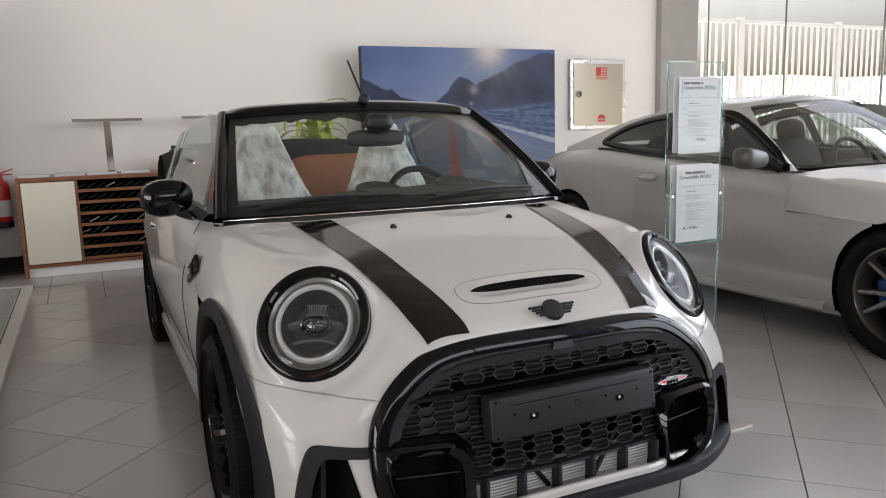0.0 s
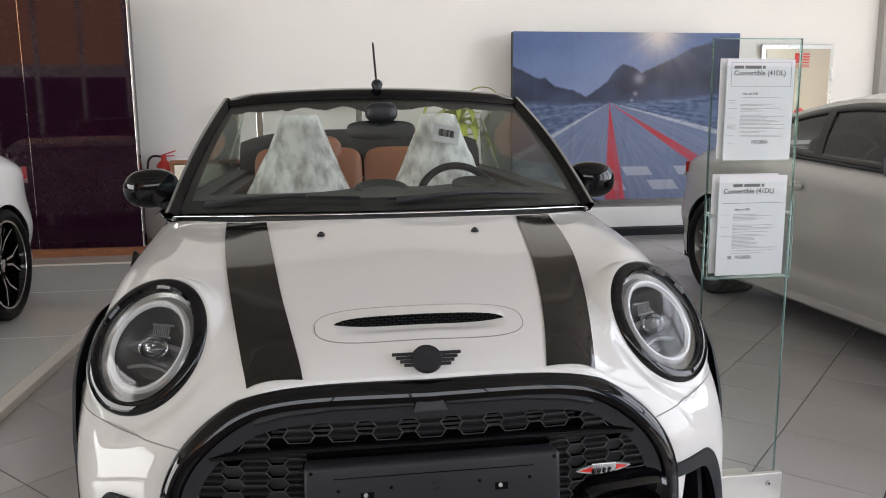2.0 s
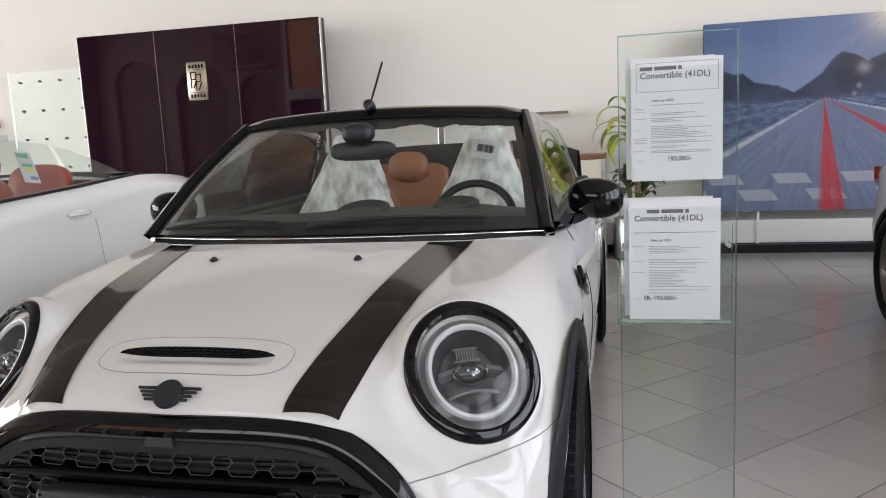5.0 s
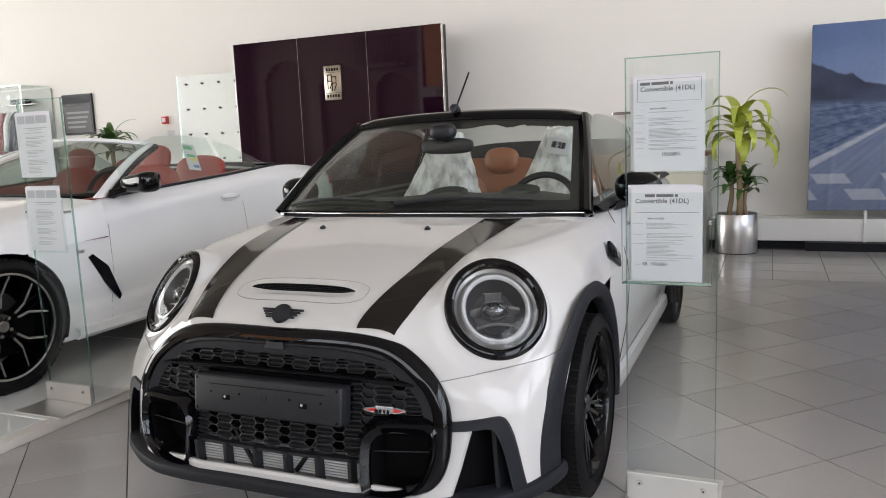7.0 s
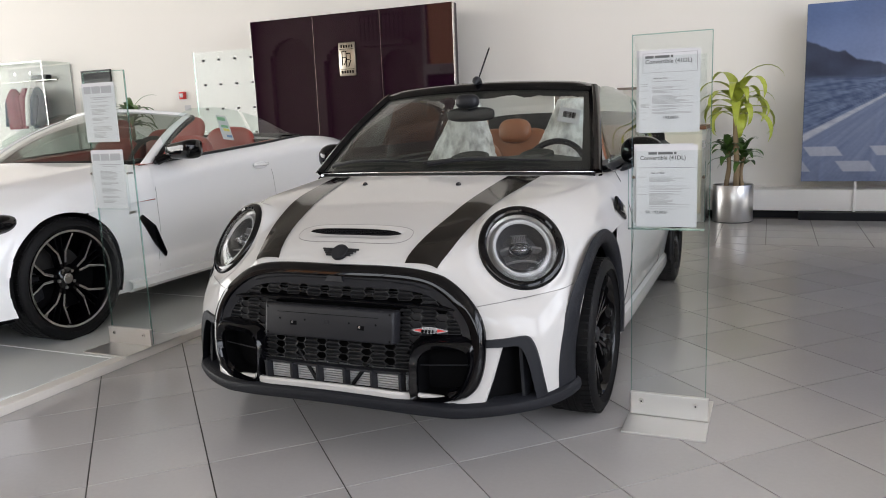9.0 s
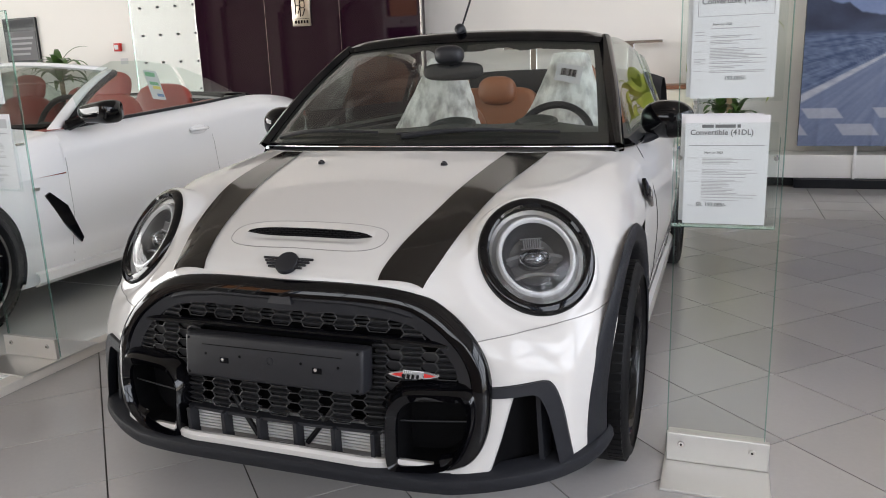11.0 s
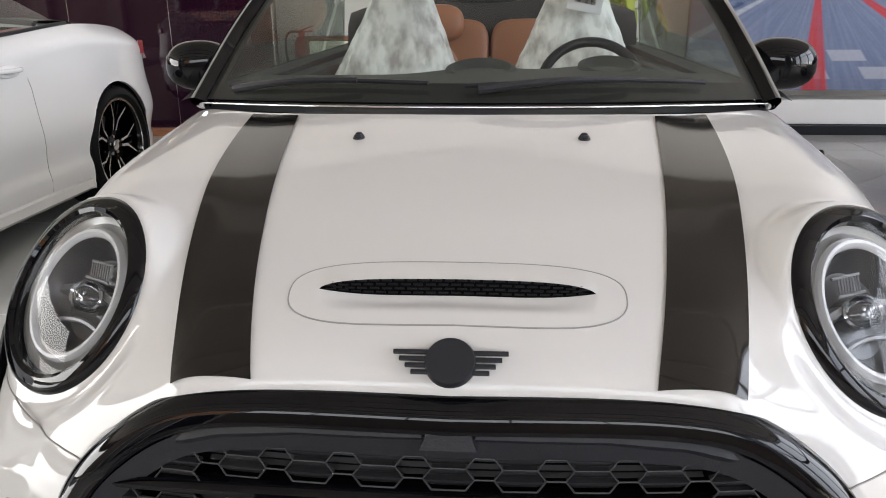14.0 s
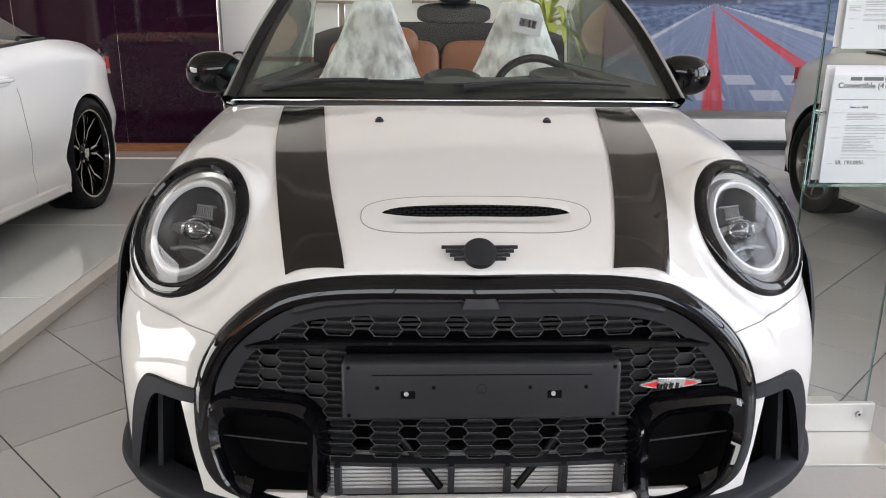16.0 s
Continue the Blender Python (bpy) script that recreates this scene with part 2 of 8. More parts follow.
def box(bm, x0, x1, y0, y1, z0, z1, bevel=0.0, seg=2):
    r = bmesh.ops.create_cube(bm, size=1.0, matrix=Matrix.LocRotScale(((x0 + x1) / 2, (y0 + y1) / 2, (z0 + z1) / 2), None, (x1 - x0, y1 - y0, z1 - z0)))
    if bevel:
        es = list({e for v in r["verts"] for e in v.link_edges})
        bmesh.ops.bevel(bm, geom=es, offset=bevel, segments=seg, affect="EDGES", profile=0.5)
    return bm


def obox(bm, m, sx, sy, sz, bevel=0.0):
    """A box of that size about the pose m."""
    r = bmesh.ops.create_cube(bm, size=1.0, matrix=m @ Matrix.Diagonal((sx, sy, sz, 1)))
    if bevel:
        es = list({e for v in r["verts"] for e in v.link_edges})
        bmesh.ops.bevel(bm, geom=es, offset=bevel, segments=2, affect="EDGES", profile=0.5)
    return bm


def frame_of(d):
    d = Vector(d).normalized()
    u = d.cross(Vector((0, 0, 1)) if abs(d.z) < 0.9 else Vector((1, 0, 0))).normalized()
    return u, d.cross(u).normalized()


def rod(bm, a, b, r0, r1=None, seg=12, caps=True):
    a, b = Vector(a), Vector(b)
    r1 = r0 if r1 is None else r1
    u, w = frame_of(b - a)
    rings = []
    for p, r in ((a, r0), (b, r1)):
        rings.append([bm.verts.new(p + (u * math.cos(k * math.tau / seg) + w * math.sin(k * math.tau / seg)) * r) for k in range(seg)])
    for k in range(seg):
        bm.faces.new((rings[0][k], rings[0][(k + 1) % seg], rings[1][(k + 1) % seg], rings[1][k]))
    if caps:
        bm.faces.new(rings[0][::-1])
        bm.faces.new(rings[1])
    return bm


def tube(bm, pts, r, seg=8, closed=False, flat=1.0):
    """A round bar along points; r may be a list."""
    pts = [Vector(p) for p in pts]
    n = len(pts)
    rs = r if isinstance(r, (list, tuple)) else [r] * n
    rings, last = [], None
    for i, p in enumerate(pts):
        a, b = (pts[i - 1], pts[(i + 1) % n]) if closed else (pts[max(i - 1, 0)], pts[min(i + 1, n - 1)])
        d = (b - a).normalized()
        if last is None:
            u, _ = frame_of(d)
        else:
            u = (last - d * last.dot(d)).normalized()
        last = u
        w = d.cross(u)
        rings.append([bm.verts.new(p + (u * math.cos(k * math.tau / seg) + w * math.sin(k * math.tau / seg) * flat) * rs[i]) for k in range(seg)])
    for i in range(n if closed else n - 1):
        a, b = rings[i], rings[(i + 1) % n]
        for k in range(seg):
            bm.faces.new((a[k], a[(k + 1) % seg], b[(k + 1) % seg], b[k]))
    if not closed:
        bm.faces.new(rings[0][::-1])
        bm.faces.new(rings[-1])
    return bm


def grid(bm, P, close_u=False, close_v=False):
    """A net of quads over an array of points; returns its vertices."""
    m, n = len(P), len(P[0])
    V = [[bm.verts.new(tuple(float(c) for c in P[i][j])) for j in range(n)] for i in range(m)]
    for i in range(m if close_u else m - 1):
        for j in range(n if close_v else n - 1):
            bm.faces.new((V[i][j], V[(i + 1) % m][j], V[(i + 1) % m][(j + 1) % n], V[i][(j + 1) % n]))
    return V


def lathe(bm, prof, at=(0, 0, 0), axis="z", seg=40):
    """Turns (radius, height) pairs about an axis."""
    at = Vector(at)
    P = []
    for r, h in prof:
        row = []
        for k in range(seg):
            c, s = math.cos(k * math.tau / seg) * r, math.sin(k * math.tau / seg) * r
            row.append(at + Vector((c, s, h) if axis == "z" else ((h, c, s) if axis == "x" else (s, h, c))))
        P.append(row)
    return grid(bm, P, close_v=True)


def prism(bm, outline, thick, to_world):
    """Extrudes a flat outline of (u, v) by thick along w; to_world(u, v, w) gives the place."""
    a = [bm.verts.new(to_world(u, v, 0.0)) for u, v in outline]
    b = [bm.verts.new(to_world(u, v, thick)) for u, v in outline]
    bm.faces.new(a[::-1])
    bm.faces.new(b)
    n = len(a)
    for k in range(n):
        bm.faces.new((a[k], a[(k + 1) % n], b[(k + 1) % n], b[k]))
    return bm


def mirrored(bm):
    """Adds the mirror image in x."""
    r = bmesh.ops.duplicate(bm, geom=bm.verts[:] + bm.edges[:] + bm.faces[:])
    vs = [g for g in r["geom"] if isinstance(g, bmesh.types.BMVert)]
    fs = [g for g in r["geom"] if isinstance(g, bmesh.types.BMFace)]
    for v in vs:
        v.co.x *= -1
    bmesh.ops.reverse_faces(bm, faces=fs)
    bmesh.ops.remove_doubles(bm, verts=[v for v in bm.verts if abs(v.co.x) < 1e-4], dist=2e-4)
    return bm


def solid(bm, thick):
    """Gives an open skin a thickness, towards its back."""
    bm.normal_update()
    bmesh.ops.solidify(bm, geom=bm.faces[:], thickness=thick)
    return bm


def basis(n, ts):
    """Values of the n clamped cubic B-splines at ts in 0..1."""
    k = 3
    kn = np.concatenate([np.zeros(k), np.linspace(0, 1, n - k + 1), np.ones(k)])
    ts = np.clip(np.asarray(ts, float), 0, 1 - 1e-9)
    B = np.array([[1.0 if kn[i] <= t < kn[i + 1] else 0.0 for i in range(n + k)] for t in ts])
    for d in range(1, k + 1):
        C = np.zeros((len(ts), n + k - d))
        for i in range(n + k - d):
            a, b = kn[i + d] - kn[i], kn[i + d + 1] - kn[i + 1]
            if a > 0:
                C[:, i] += (ts - kn[i]) / a * B[:, i]
            if b > 0:
                C[:, i] += (kn[i + d + 1] - ts) / b * B[:, i + 1]
        B = C
    grev = np.array([kn[i + 1:i + 4].mean() for i in range(n)])
    return B, grev


def spline_matrix(n, m):
    """From n points to m points on the smooth curve through them."""
    _, g = basis(n, [0.0])
    N, _ = basis(n, g)
    M, _ = basis(n, np.linspace(0, 1, m))
    return M @ np.linalg.inv(N)


def curve(points, m):
    P = np.array(points, float)
    return spline_matrix(len(P), m) @ P


def surface(lines, mu, mv):
    """The smooth surface through rows of points, as mu x mv points."""
    P = np.array(lines, float)
    A, B = spline_matrix(P.shape[0], mu), spline_matrix(P.shape[1], mv)
    return np.einsum("ai,ijk,bj->abk", A, P, B)


def text_mesh(bm, words, size, m, thick=0.0008, align="LEFT"):
    """Letters of the built-in font, as flat solid shapes at the pose m."""
    cu = bpy.data.curves.new("letters", "FONT")
    cu.body, cu.size, cu.extrude, cu.align_x = words, size, thick, align
    cu.resolution_u, cu.offset = 3, size * 0.018
    ob = bpy.data.objects.new("letters", cu)
    scene.collection.objects.link(ob)
    me = bpy.data.meshes.new_from_object(ob.evaluated_get(bpy.context.evaluated_depsgraph_get()))
    bpy.data.objects.remove(ob)
    bpy.data.curves.remove(cu)
    n0 = len(bm.verts)
    bm.from_mesh(me)
    bpy.data.meshes.remove(me)
    bm.verts.ensure_lookup_table()
    for v in bm.verts[n0:]:
        v.co = m @ v.co
    return bm

# ---- the showroom ----
FRAME_GREY = material("grey_window_frame", (0.16, 0.16, 0.16), 0.4, metal=0.4, vary=0.06)
RING_WHITE = material("opal_globe", (0.80, 0.79, 0.76), 0.25, vary=0.02)


def structure(name, bm, mat, label, smooth=False):
    return solo(name, bm, mat, label, "", "", "structure", smooth)


floor = structure("floor", box(bmesh.new(), LEFT_X, WIN_X, BACK_Y, WALL_Y, -0.12, -0.004), GROUT, "grey showroom floor of diagonal square tiles with dark joints")
bm = box(bmesh.new(), LEFT_X - 0.2, WIN_X + 0.4, BACK_Y - 0.2, WALL_Y + 0.2, CEIL_Z, CEIL_Z + 0.2)
for y in (-7.6, -5.2, -2.8, -0.4, 2.0, 4.4):
    box(bm, LEFT_X, WIN_X - 0.07, y - 0.16, y + 0.16, CEIL_Z - 0.32, CEIL_Z - 0.001)
structure("ceiling", bm, CEILING, "plain brown ceiling with shallow cross beams")
structure("wall_north", box(bmesh.new(), LEFT_X - 0.2, 6.07, WALL_Y, WALL_Y + 0.2, -0.12, CEIL_Z), WHITE, "plain off-white plastered display wall")
# unseen west wall, opened for the added window
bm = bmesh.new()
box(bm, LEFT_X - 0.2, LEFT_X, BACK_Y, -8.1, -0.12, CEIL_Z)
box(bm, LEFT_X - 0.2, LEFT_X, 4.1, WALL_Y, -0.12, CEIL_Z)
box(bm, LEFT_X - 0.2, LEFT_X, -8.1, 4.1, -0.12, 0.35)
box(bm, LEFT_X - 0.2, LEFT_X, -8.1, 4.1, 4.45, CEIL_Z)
structure("wall_west", bm, DARKWALL, "plain brown wall, shade put into its colour, with an added window")

# unseen wall behind the visitor: solid at one side, added windows at the other
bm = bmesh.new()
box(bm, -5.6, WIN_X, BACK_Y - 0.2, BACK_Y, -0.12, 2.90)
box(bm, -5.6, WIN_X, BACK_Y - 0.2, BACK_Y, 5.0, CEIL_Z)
structure("wall_south", bm, DARKWALL, "brown wall, shade put into its colour, under an added band of windows")
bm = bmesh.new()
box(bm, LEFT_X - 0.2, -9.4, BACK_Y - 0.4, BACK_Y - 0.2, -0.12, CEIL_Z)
structure("wall_recess", bm, DARKWALL, "brown wall behind the arches, shade put into its colour")


def arched_wall():
    """A pale wall with three arched openings."""
    b = bmesh.new()
    opens = [(-15.3, -13.5, 3.2, 0.9), (-13.05, -11.25, 2.9, 0.9), (-10.85, -9.50, 2.75, 0.68)]
    x = LEFT_X - 0.2
    for a, c, z, r in opens:
        box(b, x, a, BACK_Y - 0.2, BACK_Y, -0.12, CEIL_Z)
        n = 14 if r else 1
        for k in range(n):
            u0, u1 = a + (c - a) * k / n, a + (c - a) * (k + 1) / n
            q = ((u0 + u1) / 2 - (a + c) / 2) / ((c - a) / 2)
            box(b, u0, u1, BACK_Y - 0.2, BACK_Y, z + r * math.sqrt(max(0.0, 1 - q * q)), CEIL_Z)
        x = c
    box(b, x, -9.25, BACK_Y - 0.2, BACK_Y, -0.12, CEIL_Z)
    box(b, -9.249, -5.601, BACK_Y - 0.2, BACK_Y, 5.0, CEIL_Z)
    structure("wall_arches", b, TAN_WALL, "tan plastered wall with three arched openings")


arched_wall()
# amber-filmed shop front with white posts, a white transom and dark glass below
front = thing("window_4", (-7.42, BACK_Y - 0.1, 0), "shop front with white posts, amber filmed glass and dark glass below", "window", kind="structure")
POSTS = [-9.20, -8.02, -6.84, -5.66]
for x in POSTS:
    part("post", box(bmesh.new(), x - 0.05, x + 0.05, BACK_Y - 0.13, BACK_Y + 0.02, 0.0, 5.0, 0.006), WHITE_PAINT, front)
for x0, x1 in zip(POSTS, POSTS[1:]):
    part("transom", box(bmesh.new(), x0 + 0.051, x1 - 0.051, BACK_Y - 0.14, BACK_Y + 0.03, 2.55, 2.87, 0.006), WHITE_PAINT, front)
    p = part("upper_pane", box(bmesh.new(), x0 + 0.051, x1 - 0.051, BACK_Y - 0.106, BACK_Y - 0.094, 2.87, 5.0), AMBER_GLASS, front, "amber filmed glass")
    p.visible_shadow = False
    part("lower_pane", box(bmesh.new(), x0 + 0.051, x1 - 0.051, BACK_Y - 0.106, BACK_Y - 0.094, 0.0, 2.55), GLOSS, front, "dark glass")
    lamp = thing("wall_lamp", ((x0 + x1) / 2, BACK_Y + 0.031, 2.70), "small white globe lamp on the white transom", "lamp", "globe lamps on the transom")
    b = bmesh.new()
    lathe(b, [(0.0005, 0.125), (0.030, 0.118), (0.052, 0.095), (0.060, 0.065), (0.052, 0.035), (0.030, 0.012), (0.030, 0.0)], at=((x0 + x1) / 2, BACK_Y + 0.031, 2.70), axis="y", seg=20)
    part("globe", b, RING_WHITE, lamp, "", True)

# balcony over the arches
bal = thing("balcony", (-10.3, BACK_Y, 3.55), "tan balcony with a dark iron railing over an arch", "balcony", kind="structure")
part("slab", box(bmesh.new(), -11.2, -9.6, BACK_Y + 0.001, BACK_Y + 0.7, 3.55, 3.70, 0.01), TAN_WALL, bal)
part("rail", box(bmesh.new(), -11.2, -9.6, BACK_Y + 0.64, BACK_Y + 0.68, 4.50, 4.54), GRAIN, bal)
for k in range(11):
    part("baluster", box(bmesh.new(), -11.19 + k * 0.156, -11.165 + k * 0.156, BACK_Y + 0.648, BACK_Y + 0.672, 3.70, 4.50), GRAIN, bal)

# concrete column at the corner
bm = bmesh.new()
box(bm, 6.07, 6.72, WALL_Y - 0.10, WALL_Y + 0.3, 0.0, CEIL_Z, 0.008)
structure("column", bm, CONCRETE, "raw grey concrete column at the corner")
structure("wall_corner", box(bmesh.new(), 6.07, WIN_X, WALL_Y + 0.3, WALL_Y + 0.5, -0.12, CEIL_Z), WHITE, "plain wall behind the column")


def glazed_wall(name, along, fixed, a0, a1, z1, step, label, z0=0.0, post=0.006):
    """Full-height glazing with slim posts; along is 'x' or 'y'."""
    t = thing(name, (fixed, (a0 + a1) / 2, 0) if along == "y" else ((a0 + a1) / 2, fixed, 0), label, "window", kind="structure")

    def bar(nm, lo, hi, zl, zh, d):
        b = bmesh.new()
        box(b, *((fixed - d, fixed + d, lo, hi) if along == "y" else (lo, hi, fixed - d, fixed + d)), zl, zh, 0.004)
        part(nm, b, FRAME_GREY, t)
    n = max(1, round((a1 - a0) / step))
    w = (a1 - a0) / n
    for k in range(n + 1):
        c = a0 + k * w
        d = 0.045 if k == 0 else post
        bar("mullion", max(a0, c - d), min(a1, c + d), z0 + 0.08, z1 - 0.08, 0.05 if k == 0 else 0.012)
    bar("bottom_rail", a0, a1, z0, z0 + 0.08, 0.05)
    bar("top_rail", a0, a1, z1 - 0.08, z1, 0.05)
    for k in range(n):
        b = bmesh.new()
        lo, hi = a0 + k * w + 0.004, a0 + (k + 1) * w - 0.004
        box(b, *((fixed - 0.006, fixed + 0.006, lo, hi) if along == "y" else (lo, hi, fixed - 0.006, fixed + 0.006)), z0 + 0.07, z1 - 0.07)
        p = part("pane", b, WINDOW_GLASS, t)
        p.visible_shadow = False
    return t


glazed_wall("window_1", "y", WIN_X, BACK_Y, 6.70, 5.0, 1.3, "tall glazed wall with slim grey posts onto a fenced yard")
# unseen high windows added to hold the south lamp
glazed_wall("window_2", "x", BACK_Y - 0.1, -5.6, WIN_X - 0.06, 5.0, 2.2, "added unseen band of high windows with slim grey posts", 2.90, 0.03)
# unseen west window added to hold the west lamp
glazed_wall("window_3", "y", LEFT_X - 0.1, -8.1, 4.1, 4.45, 2.0, "added unseen wide window with slim grey posts", 0.35)
for y in (-7.32, -3.77, -0.22):
    structure("pier", box(bmesh.new(), WIN_X - 0.35, WIN_X - 0.055, y - 0.14, y + 0.14, 0.0, CEIL_Z, 0.008), CONCRETE, "raw grey concrete pier at the glazing")
    structure("transom_beam", box(bmesh.new(), WIN_X - 0.12, WIN_X - 0.055, y + 0.141, y + 3.4, 3.30, 3.42, 0.004), FRAME_GREY, "grey steel transom across the glazing")
structure("lintel", box(bmesh.new(), WIN_X - 0.06, WIN_X + 0.2, BACK_Y, 7.0, 5.0, CEIL_Z), WHITE, "plain wall strip above the glazing")

# outside
structure("ground", box(bmesh.new(), -400, 400, -400, 400, -0.35, -0.14), GROUND, "pale sunlit paving and earth outside")


def steel_fence(y, x0, x1, h):
    t = thing("steel_fence", ((x0 + x1) / 2, y, -0.14), "pale grey painted steel fence of slim upright bars", "fence")
    pitch = 2.56
    n = int((x1 - x0) / pitch)
    for k in range(n + 1):
        part("post", box(bmesh.new(), x0 + k * pitch - 0.05, x0 + k * pitch + 0.05, y - 0.05, y + 0.05, -0.14, h + 0.04, 0.006), FENCE, t)
    for z in (0.1, h - 0.06):
        part("rail", box(bmesh.new(), x0, x1, y - 0.03, y + 0.03, z, z + 0.06, 0.004), FENCE, t)
    first = None
    for k in range(int((x1 - x0) / 0.16)):
        if first is None:
            b = bmesh.new()
            box(b, x0 + 0.062, x0 + 0.098, y - 0.018, y + 0.018, -0.10, h - 0.005)
            first = part("bar", b, FENCE, t)
        else:
            ob = new("bar", first.data)
            ob.parent = t
            ob.location = (k * 0.16, 0, 0)


steel_fence(8.8, 7.2, 30.2, 3.0)
# far hills, the haze put into their pale colour
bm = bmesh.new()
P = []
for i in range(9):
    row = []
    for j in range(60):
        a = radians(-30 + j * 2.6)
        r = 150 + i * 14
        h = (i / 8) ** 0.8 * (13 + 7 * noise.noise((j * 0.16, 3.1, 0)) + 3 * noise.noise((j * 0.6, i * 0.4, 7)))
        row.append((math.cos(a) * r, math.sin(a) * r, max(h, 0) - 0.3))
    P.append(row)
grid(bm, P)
structure("backdrop", bm, HILL, "pale hillside beyond the yard, haze put into its colour", True)

# low white ledge along the display wall
ledge = thing("wall_ledge", (3.4, 6.55, 0), "low white boxed ledge along the foot of the wall", "ledge", kind="structure")
part("ledge_box", box(bmesh.new(), 0.62, 6.06, 6.42, 6.75, 0.085, 0.305, 0.006), WHITE_PAINT, ledge)
part("ledge_foot", box(bmesh.new(), 0.64, 6.05, 6.50, 6.75, 0.0, 0.085), GRAIN, ledge)
structure("baseboard", box(bmesh.new(), -1.95, 0.62, 6.735, 6.75, 0.0, 0.12, 0.003), GRAIN, "dark grey skirting board")

# raised display platform
PX0, PX1, PY0, PY1 = -6.8, -1.59, -4.4, 5.50
platform = thing("display_platform", ((PX0 + PX1) / 2, (PY0 + PY1) / 2, 0), "low display platform of pale glass panels with a white edge", "platform", kind="structure")
part("platform_base", box(bmesh.new(), PX0 + 0.02, PX1 - 0.02, PY0 + 0.02, PY1 - 0.02, 0.0, 0.030), GRAIN, platform)
bm = bmesh.new()
box(bm, PX1 - 0.075, PX1, PY0, PY1, 0.0, 0.042, 0.004)
part("edge_strip", bm, PLAT_EDGE, platform)
for a in (PY0, PY1 - 0.075):
    part("edge_strip", box(bmesh.new(), PX0, PX1 - 0.077, a, a + 0.075, 0.0, 0.042, 0.004), PLAT_EDGE, platform)
ys = [PY0 + 0.08, -3.18, -1.93, -0.68, 0.57, 1.82, 3.07, 4.32, PY1 - 0.08]
xs = [PX0 + 0.02, -4.15, -2.92, PX1 - 0.08]
for a, b in zip(ys, ys[1:]):
    for c, d in zip(xs, xs[1:]):
        part("glass_panel", box(bmesh.new(), c + 0.003, d - 0.003, a + 0.003, b - 0.003, 0.030, 0.040, 0.002, 1), PLAT, platform)

# ---- the white convertible ----
def front_y(x, z):
    """Depth of the nose panel at that place."""
    zs, ys = (0.15, 0.30, 0.455, 0.574, 0.69), (0.012, 0.022, 0.045, 0.072, 0.112)
    return float(np.interp(z, zs, ys)) + 0.16 * x * x


# lines from the scuttle forward over the nose and down to the lip, from the middle outwards
L0 = [(0, 0.850, 0.944), (0, 0.62, 0.890), (0, 0.42, 0.838), (0, 0.26, 0.790), (0, 0.165, 0.748), (0, 0.118, 0.700), (0, 0.098, 0.600), (0, 0.055, 0.43), (0, 0.012, 0.25)]
L1 = [(0.24, 0.880, 0.941), (0.24, 0.63, 0.889), (0.24, 0.43, 0.838), (0.24, 0.27, 0.788), (0.24, 0.17, 0.742), (0.24, 0.122, 0.694), (0.24, 0.105, 0.595), (0.24, 0.062, 0.43), (0.24, 0.020, 0.25)]
L2 = [(0.44, 0.955, 0.932), (0.43, 0.68, 0.889), (0.415, 0.48, 0.845), (0.40, 0.31, 0.785), (0.388, 0.20, 0.725), (0.38, 0.135, 0.672), (0.38, 0.115, 0.58), (0.39, 0.080, 0.43), (0.40, 0.040, 0.25)]
L3 = [(0.585, 1.050, 0.925), (0.565, 0.74, 0.893), (0.535, 0.53, 0.868), (0.50, 0.355, 0.805), (0.478, 0.24, 0.725), (0.470, 0.165, 0.648), (0.478, 0.128, 0.56), (0.492, 0.100, 0.43), (0.50, 0.065, 0.25)]
L4 = [(0.695, 1.160, 0.912), (0.675, 0.83, 0.885), (0.645, 0.60, 0.868), (0.615, 0.420, 0.815), (0.600, 0.295, 0.722), (0.588, 0.205, 0.622), (0.583, 0.152, 0.53), (0.585, 0.125, 0.41), (0.585, 0.105, 0.24)]
L5 = [(0.765, 1.230, 0.875), (0.755, 0.92, 0.845), (0.742, 0.68, 0.812), (0.727, 0.505, 0.755), (0.715, 0.380, 0.672), (0.700, 0.270, 0.582), (0.690, 0.205, 0.50), (0.688, 0.180, 0.39), (0.685, 0.165, 0.235)]
L6 = [(0.805, 1.260, 0.800), (0.802, 0.95, 0.775), (0.798, 0.73, 0.742), (0.794, 0.565, 0.690), (0.789, 0.450, 0.622), (0.780, 0.350, 0.548), (0.768, 0.285, 0.475), (0.758, 0.255, 0.375), (0.750, 0.240, 0.23)]
L7 = [(0.822, 1.280, 0.715), (0.822, 1.00, 0.700), (0.820, 0.77, 0.678), (0.818, 0.62, 0.632), (0.815, 0.520, 0.575), (0.810, 0.440, 0.512), (0.802, 0.390, 0.450), (0.795, 0.365, 0.360), (0.785, 0.350, 0.23)]
LAMP_C = Vector((0.618, 0.338, 0.735))
LAMP_N = Vector((0.405, -0.718, 0.563)).normalized()
LAMP_U = Vector((0, 0, 1)).cross(LAMP_N).normalized()      # towards the car's middle or side
LAMP_V = LAMP_N.cross(LAMP_U).normalized()                 # up the lamp


